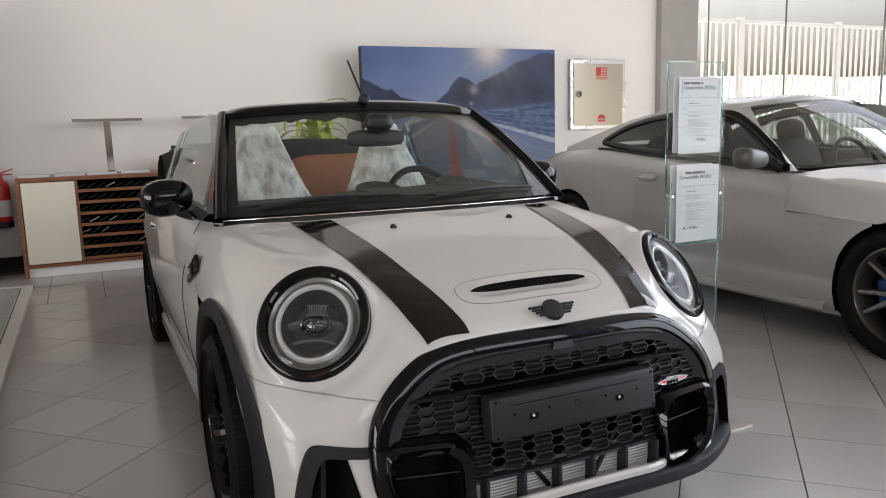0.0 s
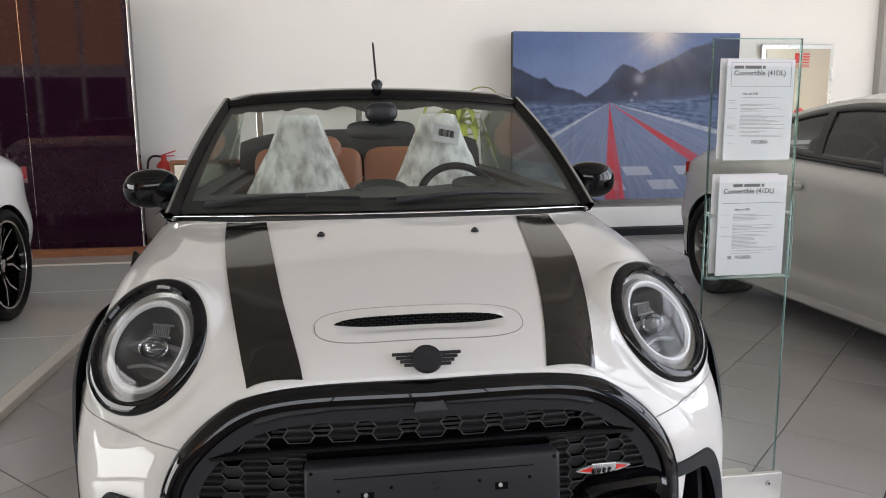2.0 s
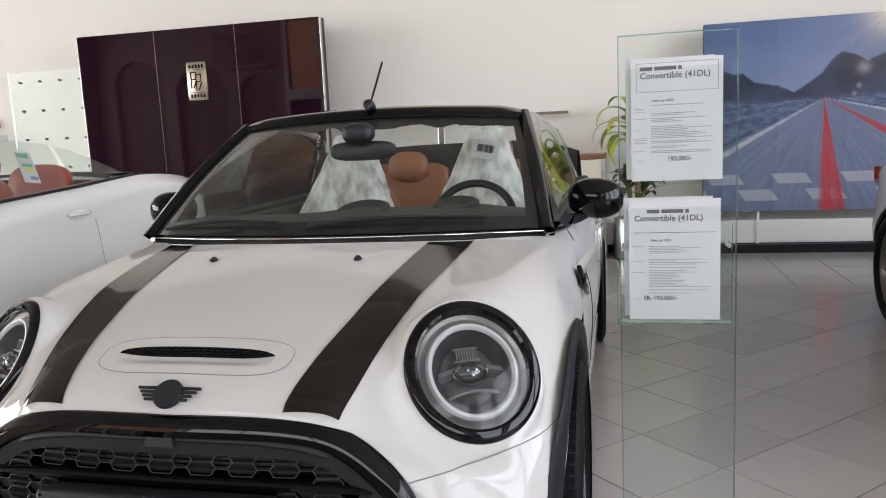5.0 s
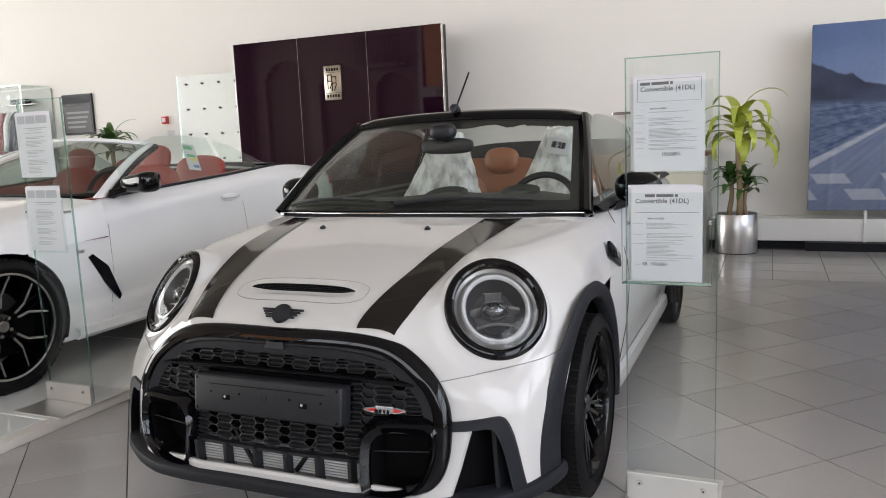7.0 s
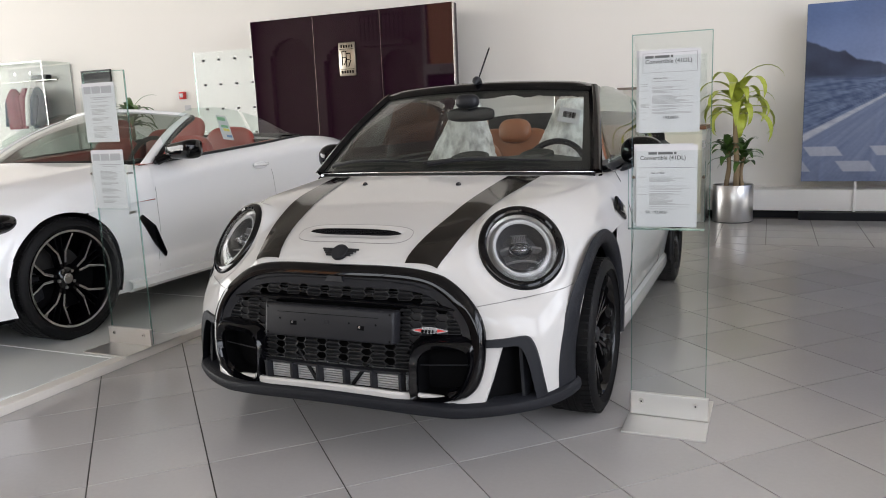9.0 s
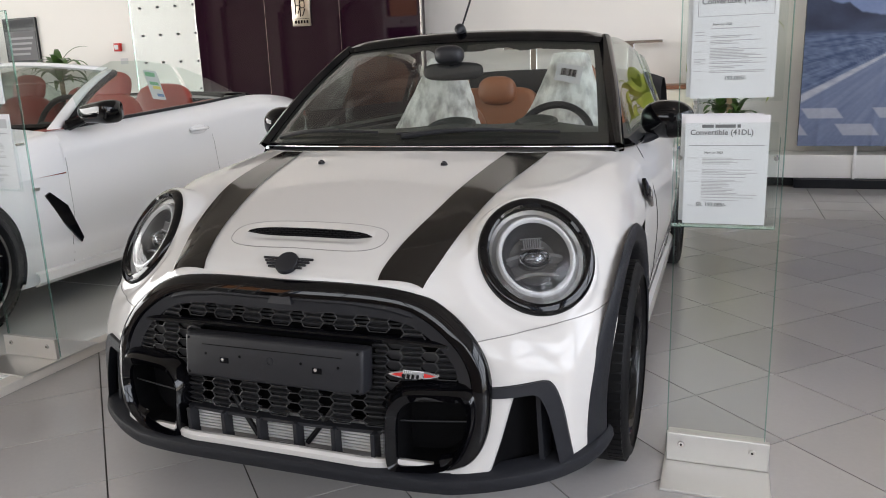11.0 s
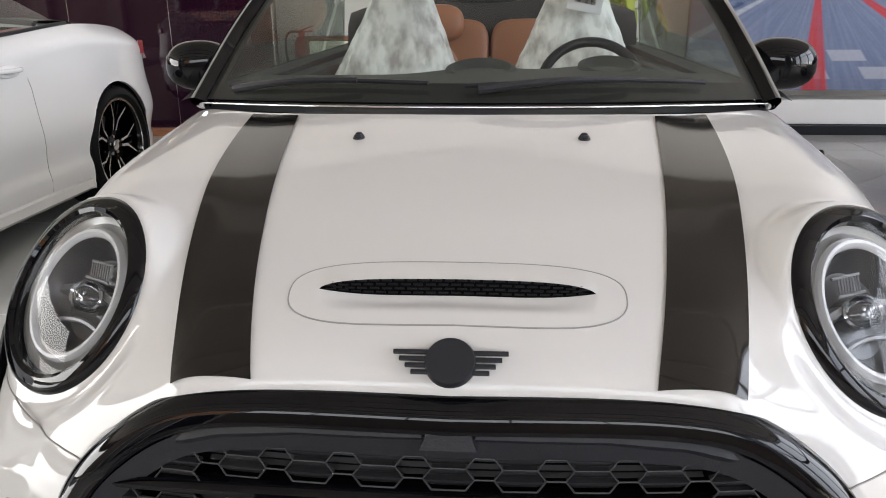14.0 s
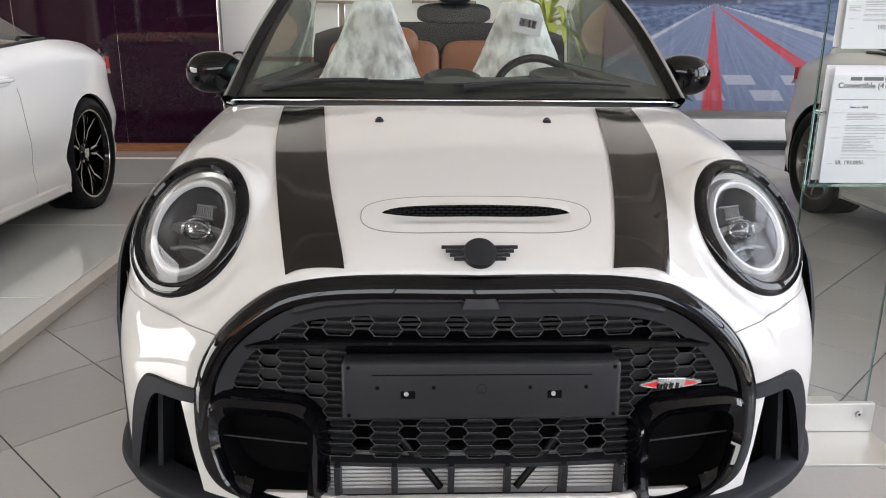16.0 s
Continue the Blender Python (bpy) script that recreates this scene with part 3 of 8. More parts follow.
def seat_lamp(P):
    """Lays the skin flush round the headlamp's disc: pressed down where it stands proud, drawn up only close to the rim."""
    R = P - np.array(LAMP_C)
    d = np.hypot(R @ np.array(LAMP_U), R @ np.array(LAMP_V) / 1.06)
    w = R @ np.array(LAMP_N)
    down = np.clip((0.225 - d) / 0.06, 0, 1)
    up = np.clip((0.180 - d) / 0.022, 0, 1)
    k = np.where(w > -0.004, down, up)
    k = k * k * (3 - 2 * k) * (np.abs(w) < 0.12)
    return P + (k * (-0.004 - w))[..., None] * np.array(LAMP_N)


NOSE = seat_lamp(surface([L0, L1, L2, L3, L4, L5, L6, L7], 92, 110))


def dense_skin():
    """A close net over the nose, with its normals, for laying things on it."""
    S = seat_lamp(surface([L0, L1, L2, L3, L4, L5, L6, L7], 210, 260))
    n = np.cross(np.gradient(S, axis=0), np.gradient(S, axis=1))
    n /= np.linalg.norm(n, axis=2, keepdims=True) + 1e-12
    return S.reshape(-1, 3), n.reshape(-1, 3)


SKIN, SKIN_N = dense_skin()


def on_nose(x, y, lift=0.0):
    """The bonnet's height at x, y."""
    d = (SKIN[:, 0] - abs(x)) ** 2 + (SKIN[:, 1] - y) ** 2 + np.where(SKIN[:, 2] < 0.66, 1.0, 0.0)
    k = int(np.argmin(d))
    p, n = SKIN[k], SKIN_N[k]
    z = p[2] - (n[0] * (abs(x) - p[0]) + n[1] * (y - p[1])) / n[2]
    return Vector((x, y, float(z) + lift))


def over_nose(x, y, lift):
    """A place just off the bonnet's skin, along its normal."""
    d = (SKIN[:, 0] - x) ** 2 + (SKIN[:, 1] - y) ** 2 + np.where(SKIN[:, 2] < 0.672, 1.0, 0.0)
    k = int(np.argmin(d))
    p, n = SKIN[k], SKIN_N[k]
    if n[2] < 0:
        n = -n
    q = np.array((x, max(y, p[1] - 0.004), p[2]))
    q[2] -= max(-0.006, min(0.006, (n[0] * (q[0] - p[0]) + n[1] * (q[1] - p[1])) / max(n[2], 0.3)))
    return q + n * lift


def on_face(x, z, lift=0.0):
    """The nose panel's place at x, z, seen from the front."""
    d = (SKIN[:, 0] - abs(x)) ** 2 + (SKIN[:, 2] - z) ** 2
    k = int(np.argmin(d))
    p, n = SKIN[k], SKIN_N[k]
    dy = (n[0] * (abs(x) - p[0]) + n[2] * (z - p[2])) / n[1] if abs(n[1]) > 0.15 else 0.0
    return Vector((x, float(p[1] - max(-0.02, min(0.02, dy))) - lift, z))


GRILLE = curve([(0, 0.688), (0.14, 0.689), (0.28, 0.684), (0.385, 0.662), (0.46, 0.617), (0.515, 0.562), (0.547, 0.50), (0.556, 0.44), (0.553, 0.37), (0.535, 0.305), (0.49, 0.262), (0.41, 0.246), (0.26, 0.246), (0.0, 0.248)], 76)


def inside(poly, u, v):
    c, n = False, len(poly)
    for i in range(n):
        (x0, y0), (x1, y1) = poly[i - 1], poly[i]
        if (y0 > v) != (y1 > v) and u < (x1 - x0) * (v - y0) / (y1 - y0) + x0:
            c = not c
    return c


def shrunk(poly, d):
    """A half outline (middle to middle) moved inwards."""
    out = []
    n = len(poly)
    for i in range(n):
        a, b = poly[max(i - 1, 0)], poly[min(i + 1, n - 1)]
        t = Vector((b[0] - a[0], b[1] - a[1])).normalized()
        out.append((max(0.0, poly[i][0] - d * -t.y) if 0 < i < n - 1 else 0.0, poly[i][1] - d * t.x))
    return out


VENT = [(0.575, 0.440), (0.660, 0.440), (0.690, 0.425), (0.710, 0.36), (0.732, 0.225), (0.52, 0.225), (0.552, 0.32)]
FWY, RWY, HUBZ, TYRE_R = 0.755, 3.245, 0.310, 0.310

mini = thing("convertible_car", (0, 1.93, 0), "pearl white open convertible with black bonnet stripes and black grille", "car")


def nose_keep(c):
    if c.z < 0.72 and inside(GRILLE_IN, abs(c.x), c.z) and c.y < 0.30:
        return False
    r = Vector((abs(c.x), c.y, c.z)) - LAMP_C
    if math.hypot(r.dot(LAMP_U), r.dot(LAMP_V) / 1.06) < 0.143 and abs(r.dot(LAMP_N)) < 0.1:
        return False
    if inside(VENT, abs(c.x), c.z) and c.y < 0.45:
        return False
    if abs(c.x) < 0.200 and 0.208 < c.y < 0.282 and c.z > 0.70:
        return False
    return True


_in = shrunk([tuple(p) for p in GRILLE], 0.016)
GRILLE_IN = _in + [(-0.01, _in[-1][1]), (-0.01, _in[0][1])]


def cut_arch(bm, hub_y, hub_z, r, side_min=0.55):
    """Opens a wheel arch in a skin and draws its edge to a clean circle."""
    far = [f for f in bm.faces if abs(f.calc_center_median().x) > side_min and all(math.hypot(v.co.y - hub_y, v.co.z - hub_z) < r for v in f.verts)]
    bmesh.ops.delete(bm, geom=far, context="FACES")
    for v in bm.verts:
        d = math.hypot(v.co.y - hub_y, v.co.z - hub_z)
        if d < r and abs(v.co.x) > side_min and any(e.is_boundary for e in v.link_edges) and d > r * 0.6:
            v.co.y, v.co.z = hub_y + (v.co.y - hub_y) * r / d, hub_z + (v.co.z - hub_z) * r / d


bm = bmesh.new()
grid(bm, NOSE)
bm.normal_update()
bmesh.ops.delete(bm, geom=[f for f in bm.faces if not nose_keep(f.calc_center_median())], context="FACES")
cut_arch(bm, FWY, HUBZ, 0.385)
mirrored(bm)
bmesh.ops.recalc_face_normals(bm, faces=bm.faces)
if sum(f.normal.z for f in bm.faces) < 0:
    bmesh.ops.reverse_faces(bm, faces=bm.faces)
part("front_body", bm, PAINT, mini, "pearl white clamshell bonnet and front bumper skin", "all")

# side and rear body
S0 = [(0.700, 1.165, 0.913), (0.765, 1.225, 0.872), (0.804, 1.180, 0.80), (0.820, 1.060, 0.715), (0.823, 0.98, 0.50), (0.808, 0.98, 0.34), (0.785, 0.98, 0.235)]
S1 = [(0.760, 1.75, 0.925), (0.800, 1.75, 0.86), (0.830, 1.75, 0.74), (0.836, 1.75, 0.60), (0.826, 1.75, 0.45), (0.800, 1.75, 0.32), (0.775, 1.75, 0.215)]
S2 = [(0.755, 2.45, 0.935), (0.800, 2.45, 0.87), (0.832, 2.45, 0.74), (0.838, 2.45, 0.60), (0.828, 2.45, 0.45), (0.802, 2.45, 0.32), (0.775, 2.45, 0.215)]
S3 = [(0.745, 2.95, 0.945), (0.795, 2.95, 0.88), (0.828, 2.95, 0.75), (0.836, 2.95, 0.60), (0.828, 2.95, 0.45), (0.805, 2.95, 0.32), (0.785, 2.95, 0.225)]
S4 = [(0.715, 3.35, 0.945), (0.770, 3.35, 0.88), (0.812, 3.35, 0.75), (0.826, 3.35, 0.60), (0.82, 3.35, 0.45), (0.80, 3.35, 0.33), (0.780, 3.35, 0.24)]
S5 = [(0.635, 3.68, 0.930), (0.690, 3.69, 0.86), (0.735, 3.70, 0.74), (0.755, 3.71, 0.60), (0.752, 3.72, 0.45), (0.735, 3.70, 0.33), (0.71, 3.68, 0.25)]
S6 = [(0.45, 3.80, 0.915), (0.49, 3.82, 0.84), (0.52, 3.83, 0.74), (0.54, 3.85, 0.60), (0.54, 3.86, 0.45), (0.53, 3.83, 0.33), (0.51, 3.80, 0.25)]
S7 = [(0.0, 3.85, 0.905), (0.0, 3.87, 0.83), (0.0, 3.88, 0.73), (0.0, 3.89, 0.60), (0.0, 3.90, 0.45), (0.0, 3.87, 0.33), (0.0, 3.84, 0.25)]
bm = bmesh.new()
grid(bm, surface([S0, S1, S2, S3, S4, S5, S6, S7], 90, 44))
cut_arch(bm, FWY, HUBZ, 0.385)
cut_arch(bm, RWY, HUBZ, 0.385)
mirrored(bm)
bmesh.ops.recalc_face_normals(bm, faces=bm.faces)
part("side_body", bm, PAINT, mini, "pearl white doors, rear wings and tail", "all")

# near-black tub and wells behind the skins: shade of the inside put into their colour
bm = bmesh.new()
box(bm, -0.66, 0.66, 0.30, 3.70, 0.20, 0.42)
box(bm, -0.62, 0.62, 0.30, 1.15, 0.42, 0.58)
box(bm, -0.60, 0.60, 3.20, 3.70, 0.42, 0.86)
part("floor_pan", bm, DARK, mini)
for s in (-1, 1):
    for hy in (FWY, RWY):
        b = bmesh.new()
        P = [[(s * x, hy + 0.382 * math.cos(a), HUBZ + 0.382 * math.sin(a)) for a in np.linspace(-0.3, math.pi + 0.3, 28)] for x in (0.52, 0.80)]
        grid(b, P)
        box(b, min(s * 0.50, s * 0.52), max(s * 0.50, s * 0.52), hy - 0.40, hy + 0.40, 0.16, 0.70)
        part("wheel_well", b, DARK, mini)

# black sills
for s in (-1, 1):
    b = bmesh.new()
    P = [[(s * x, y, z) for x, z in ((0.788, 0.262), (0.803, 0.246), (0.806, 0.20), (0.795, 0.168), (0.74, 0.16))] for y in np.linspace(1.13, 2.87, 10)]
    grid(b, P)
    part("side_sill", solid(b, 0.004), PAINT, mini, "pearl white sill", True)


# wheel arch trims
def arch_trim(s, hub_y, front):
    b = bmesh.new()
    P = []
    for a in np.linspace(radians(-14), radians(197), 60):
        c, sn = math.cos(a), math.sin(a)          # c > 0 is towards the rear
        k = max(0.0, -c) if front else max(0.0, c)
        ro = 0.425 + (0.065 * k ** 1.5 if front else 0.02 * k)
        row = []
        for q, bulge in ((0.365, -0.040), (0.368, -0.004), (0.376, 0.004), (0.40, 0.009), (ro - 0.006, 0.008), (ro, 0.000)):
            y, z = hub_y + q * c, HUBZ + q * sn
            xs = float(np.interp(y, (0.25, 0.33, 0.42, 0.52, 0.65, 0.8, 1.2, 2.8, 3.3, 3.6, 3.75), (0.752, 0.782, 0.802, 0.812, 0.818, 0.821, 0.823, 0.832, 0.825, 0.775, 0.72)))
            xs -= 0.10 * max(0.0, z - 0.66)
            row.append((s * (xs + bulge), y, max(z, 0.215)))
        P.append(row)
    grid(b, P)
    bmesh.ops.recalc_face_normals(b, faces=b.faces)
    return part("arch_trim", b, GRAIN, mini, "matt black wheel arch trim", "all")


for s in (-1, 1):
    arch_trim(s, FWY, True)
    arch_trim(s, RWY, False)

# bonnet stripes
EDGE_IN = np.polyfit((0.10, 0.121, 0.225, 0.40, 0.58, 0.905), (0.254, 0.259, 0.284, 0.316, 0.343, 0.384), 3)
EDGE_OUT = np.polyfit((0.10, 0.131, 0.24, 0.355, 0.56, 0.975), (0.366, 0.372, 0.400, 0.425, 0.461, 0.508), 3)


def stripe_line(w):
    """One line of a stripe, from the scuttle down to just above the grille frame."""
    line = []
    for y in np.linspace(0.905 + 0.070 * w, 0.10, 200):
        yo = y + (0.010 + 0.060 * (y - 0.12) / 0.785) * (1 - w)
        xi, xo = float(np.polyval(EDGE_IN, y)), float(np.polyval(EDGE_OUT, yo))
        x = xi + (xo - xi) * w
        p = over_nose(x, y, 0.003)
        floor_z = max(0.682, float(np.interp(x, (0.24, 0.28, 0.385, 0.46), (0.687, 0.684, 0.662, 0.617))) + 0.005)
        if line and p[2] < floor_z:
            break
        line.append(p)
    return line


def cut_line(line, n):
    """The first n steps of a line, in 80 even ones."""
    L = np.array(line)
    return [[float(np.interp(k, range(len(L)), L[:, c])) for c in range(3)] for k in np.linspace(0, n, 80)]


ACROSS = np.linspace(0, 1, 12)
LINES = [stripe_line(w) for w in ACROSS]
ENDS = np.polyval(np.polyfit(ACROSS, [len(line) for line in LINES], 1), ACROSS)
REACH = min(len(line) - 1 - n for line, n in zip(LINES, ENDS))
LINES = [cut_line(line, n + REACH) for line, n in zip(LINES, ENDS)]
for s in (-1, 1):
    b = bmesh.new()
    grid(b, [[(s * p[0], p[1], p[2]) for p in line] for line in LINES])
    bmesh.ops.recalc_face_normals(b, faces=b.faces)
    part("bonnet_stripe", b, STRIPE, mini, "gloss black bonnet stripe", "all")

SEAM = material("pale_seam", (0.24, 0.235, 0.225), 0.5)
# shut line of the clamshell
for s in (-1, 1):
    b = bmesh.new()
    pts = []
    for q in np.linspace(0, 1, 24):
        x = 0.505 + (0.797 - 0.505) * q
        z = float(np.interp(x, (0.505, 0.569, 0.625, 0.706, 0.765, 0.80), (0.558, 0.568, 0.575, 0.584, 0.589, 0.600)))
        pts.append((x, on_face(x, z).y, z))
    fair = np.polyfit([p[0] for p in pts], [p[1] for p in pts], 3)
    tube(b, [(s * x, min(float(np.polyval(fair, x)), y) - 0.0004, z) for x, y, z in pts], 0.0015, 6)
    part("shut_line", b, SEAM, mini, "", "all")


# bonnet scoop
def scoop_outline(x):
    """Front and rear edge of the scoop panel at x."""
    k = max(0.0, 1 - (abs(x) / 0.236) ** 3.636) ** 0.375
    return 0.245 - (0.061 + 0.10 * x * x) * k, 0.245 + (0.061 + 0.02 * x * x) * k


def scoop():
    """A panel let into the bonnet: a dish in front of the slot and a low hood over it."""
    xs = 0.2355 * np.sin(np.linspace(-math.pi / 2, math.pi / 2, 90))
    ring = bmesh.new()
    pts = []
    for a in np.linspace(0, math.tau, 96, endpoint=False):
        c, sn = math.cos(a), math.sin(a)
        x = 0.236 * math.copysign(abs(c) ** 0.55, c)
        y = 0.245 + math.copysign(abs(sn) ** 0.75, sn) * (0.061 + (0.10 if sn < 0 else 0.02) * x * x)
        pts.append(on_nose(x, y, 0.0008))
    tube(ring, pts, 0.0012, 6, True)
    part("scoop_seam", ring, SEAM, mini, "", "all")
    dish, hood, slot, mesh = bmesh.new(), bmesh.new(), bmesh.new(), bmesh.new()
    D1, H1, lips = [], [], []
    for x in xs:
        y0, y1 = scoop_outline(x)
        e = max(0.0, 1 - (abs(x) / 0.194) ** 6)
        f = max(0.0, 1 - (abs(x) / 0.212) ** 4)
        ys = y0 + (y1 - y0) * 0.54
        row = []
        for q in np.linspace(0, 1, 18):
            y = y0 + (ys - y0) * q
            k = min(1.0, max(0.0, (q - 0.28) / 0.60))
            p = on_nose(x, y)
            row.append((x, y, p.z + 0.0012 - 0.0125 * f * e ** 0.6 * k * k * (3 - 2 * k)))
        D1.append(row)
        yl = ys + 0.003 * e
        row2 = []
        for q in np.linspace(0, 1, 16):
            y = yl + (y1 - yl) * q
            k = 1 - q
            p = on_nose(x, y)
            row2.append((x, y, p.z + 0.0012 + 0.0105 * e ** 0.6 * k ** 1.4))
        H1.append(row2)
        if e > 0.001:
            lips.append((row[-1], (x, yl, row2[0][2])))
    grid(dish, D1)
    grid(hood, H1)
    part("scoop_dish", dish, PAINT, mini, "", "all")
    part("scoop_hood", hood, PAINT, mini, "", "all")
    # near-black slot lining in place of the shade under the hood
    grid(slot, [[a, (a[0], a[1] + 0.012, a[2] - 0.002), (c[0], c[1] + 0.012, c[2] - 0.003), c] for a, c in lips])
    part("scoop_slot", slot, DARK, mini)
    # staggered dashes of the mesh in the slot
    for r in range(4):
        for k in range(-10, 11):
            x = (k + 0.5 * (r % 2)) * 0.0178
            e = max(0.0, 1 - (abs(x) / 0.192) ** 6)
            if e < 0.25:
                continue
            a, c = min(lips, key=lambda q: abs(q[0][0] - x))
            t = (r + 0.5) / 4
            obox(mesh, Matrix.Translation((x, a[1] + 0.003 + (c[1] - a[1]) * t, a[2] + (c[2] - a[2]) * t)), 0.0135, 0.003, 0.0030 * (0.5 + 0.5 * e), 0.0005)
    part("scoop_mesh", mesh, SLOT_MESH, mini)


scoop()

# winged badge and washer jets
b = bmesh.new()
bn = Vector((0, -0.66, 0.75)).normalized()
bu, bv = Vector((1, 0, 0)), bn.cross(Vector((1, 0, 0)))
badge_m = Matrix((( *bu, ), ( *bv, ), ( *bn, ))).transposed().to_4x4()
badge_m.translation = Vector((0, 0.130, 0.731))
vs = lathe(b, [(0.0, 0.0085), (0.024, 0.0085), (0.031, 0.0075), (0.033, 0.004), (0.033, -0.004)], seg=36)
for row in vs:
    for v in row:
        v.co = badge_m @ v.co
wing_badge = part("winged_badge", b, SATIN, mini, "matt black winged badge", True)
for s in (-1, 1):
    for k, (x1, w) in enumerate(((0.074, 0.0055), (0.066, 0.0055), (0.058, 0.0055), (0.050, 0.0055))):
        b = bmesh.new()
        obox(b, badge_m @ Matrix.Translation((s * (0.028 + x1) / 2, 0.0125 - k * 0.0090, 0.003)), x1 - 0.028, w, 0.006, 0.001)
        part("wing_bar", b, SATIN, wing_badge)
for s in (-1, 1):
    b = bmesh.new()
    p = on_nose(s * 0.221, 0.742)
    vs = lathe(b, [(0.0, 0.012), (0.005, 0.011), (0.010, 0.005), (0.013, -0.002)], at=p, seg=14)
    obox(b, Matrix.Translation(p + Vector((0, -0.007, 0.004))), 0.014, 0.012, 0.008, 0.002)
    part("washer_jet", b, SATIN, mini, "", True)


# headlamps
def lamp_at(s, u, v, w):
    p = LAMP_C + LAMP_U * u + LAMP_V * v + LAMP_N * w
    return Vector((s * p.x, p.y, p.z))


def ring_between(b, s, prof, seg=64, ell=1.06):
    """Turns (radius, height) about the lamp's axis."""
    P = [[lamp_at(s, r * math.cos(a), ell * r * math.sin(a), h) for a in np.linspace(0, math.tau, seg, endpoint=False)] for r, h in prof]
    grid(b, P, close_v=True)


def headlamp(s):
    b = bmesh.new()
    ring_between(b, s, [(0.157, -0.055), (0.156, -0.006), (0.151, 0.004), (0.144, 0.008), (0.133, 0.010), (0.127, 0.006), (0.124, -0.010)])
    bmesh.ops.recalc_face_normals(b, faces=b.faces)
    base = part("headlamp", b, GLOSS, mini, "round headlamp with a gloss black surround", True)
    b = bmesh.new()
    ring_between(b, s, [(0.127, -0.004), (0.1245, -0.014), (0.116, -0.020), (0.106, -0.012)])
    part("chrome_bezel", b, LAMP_GREY, base, "", True)
    b = bmesh.new()
    ring_between(b, s, [(0.1065, -0.016), (0.1050, -0.008), (0.1010, -0.003), (0.0965, -0.003), (0.0920, -0.007), (0.0890, -0.016)])
    part("daylight_ring", b, RING, base, "white daytime running light ring", True)
    b = bmesh.new()
    ring_between(b, s, [(0.0895, -0.010), (0.0865, -0.022), (0.064, -0.050), (0.0005, -0.058)])
    part("lamp_bowl", b, BOWL, base, "", True)
    # low shelf across the bowl, rim and lens of the projector
    b = bmesh.new()
    grid(b, [[lamp_at(s, u, v, w) for v, w in ((0.020 - 2.2 * u * u, -0.050), (0.018 - 2.2 * u * u, -0.030), (0.008 - 2.2 * u * u, -0.028), (-0.004 - 2.2 * u * u, -0.052))] for u in np.linspace(-0.076, 0.076, 22)])
    part("lamp_shelf", b, FIN_GREY, base, "", True)
    b = bmesh.new()
    ring_between(b, s, [(0.043, -0.055), (0.043, -0.026), (0.040, -0.023), (0.036, -0.027), (0.035, -0.040)], 36, 0.62)
    part("projector_rim", b, SILVER, base, "", True)
    b = bmesh.new()
    ring_between(b, s, [(0.0005, -0.014), (0.014, -0.016), (0.026, -0.022), (0.035, -0.034), (0.037, -0.055)], 30, 0.62)
    part("projector", b, LENS_DARK, base, "", True)
    for du, dv in ((-0.009, 0.004), (0.010, 0.003), (0.001, -0.008)):
        b = bmesh.new()
        vs = lathe(b, [(0.0003, 0.003), (0.003, 0.002), (0.004, 0.0)], seg=10)
        q = Matrix((LAMP_U, LAMP_V, LAMP_N)).transposed()
        for row in vs:
            for v in row:
                p = LAMP_C + q @ (v.co + Vector((du, dv, -0.0165)))
                v.co = Vector((s * p.x, p.y, p.z))
        part("projector_facet", b, SILVER, base, "", True)
    b = bmesh.new()
    for k in range(8):
        u = (k - 3.5) * 0.0062
        tube(b, [lamp_at(s, u, 0.032, -0.036), lamp_at(s, u, 0.056, -0.030)], 0.0017, 5)
    for v in (0.030, 0.058):
        tube(b, [lamp_at(s, q * 0.030, v, -0.034) for q in np.linspace(-1, 1, 5)], 0.0022, 6)
    part("lamp_fins", b, FIN_GREY, base, "", True)
    b = bmesh.new()
    tube(b, [lamp_at(s, q * 0.078, -0.040 - 3.0 * (q * 0.078) ** 2, -0.038) for q in np.linspace(-0.9, 0.9, 13)], 0.0045, 6)
    part("lamp_shelf", b, FIN_GREY, base, "", True)
    b = bmesh.new()
    prof = [(0.0005, 0.032)] + [(0.128 * q, 0.032 - 0.028 * q ** 2.0) for q in (0.1, 0.2, 0.3, 0.4, 0.5, 0.6, 0.7, 0.8, 0.88, 0.94, 1.0)]
    ring_between(b, s, prof)
    bmesh.ops.recalc_face_normals(b, faces=b.faces)
    gl = part("lamp_glass", b, LENS, base, "", "all")
    gl.visible_shadow = False


LENS_DARK = material("projector_lens", (0.03, 0.032, 0.036), 0.02, coat=1.0, specular=0.9)
FIN_GREY = material("dark_lamp_fins", (0.11, 0.11, 0.112), 0.3, vary=0.1)
LAMP_GREY = material("satin_lamp_trim", (0.34, 0.335, 0.325), 0.30, metal=0.8, vary=0.06)
RING = material("frosted_light_ring", (0.50, 0.50, 0.50), 0.16, vary=0.03, scale=20)
BOWL = material("dark_reflector", (0.05, 0.05, 0.052), 0.3, metal=0.3, vary=0.1)
for s in (-1, 1):
    headlamp(s)


# grille frame, sweeping right round
def full(half):
    h = [tuple(p) for p in half]
    return h + [(-x, z) for x, z in reversed(h[1:-1])]


def arc_strip(b, outlines, last):
    """Strips from (half outline, lift) pairs, over the nose from foot to foot; last is where the half ends."""
    P = []
    for half, lift in outlines:
        h = [tuple(p) for p in half][:last]
        line = [(-x, z) for x, z in reversed(h[1:])] + h
        P.append([(x, front_y(x, z) - lift, z) for x, z in line])
    grid(b, P)
    bmesh.ops.recalc_face_normals(b, faces=b.faces)


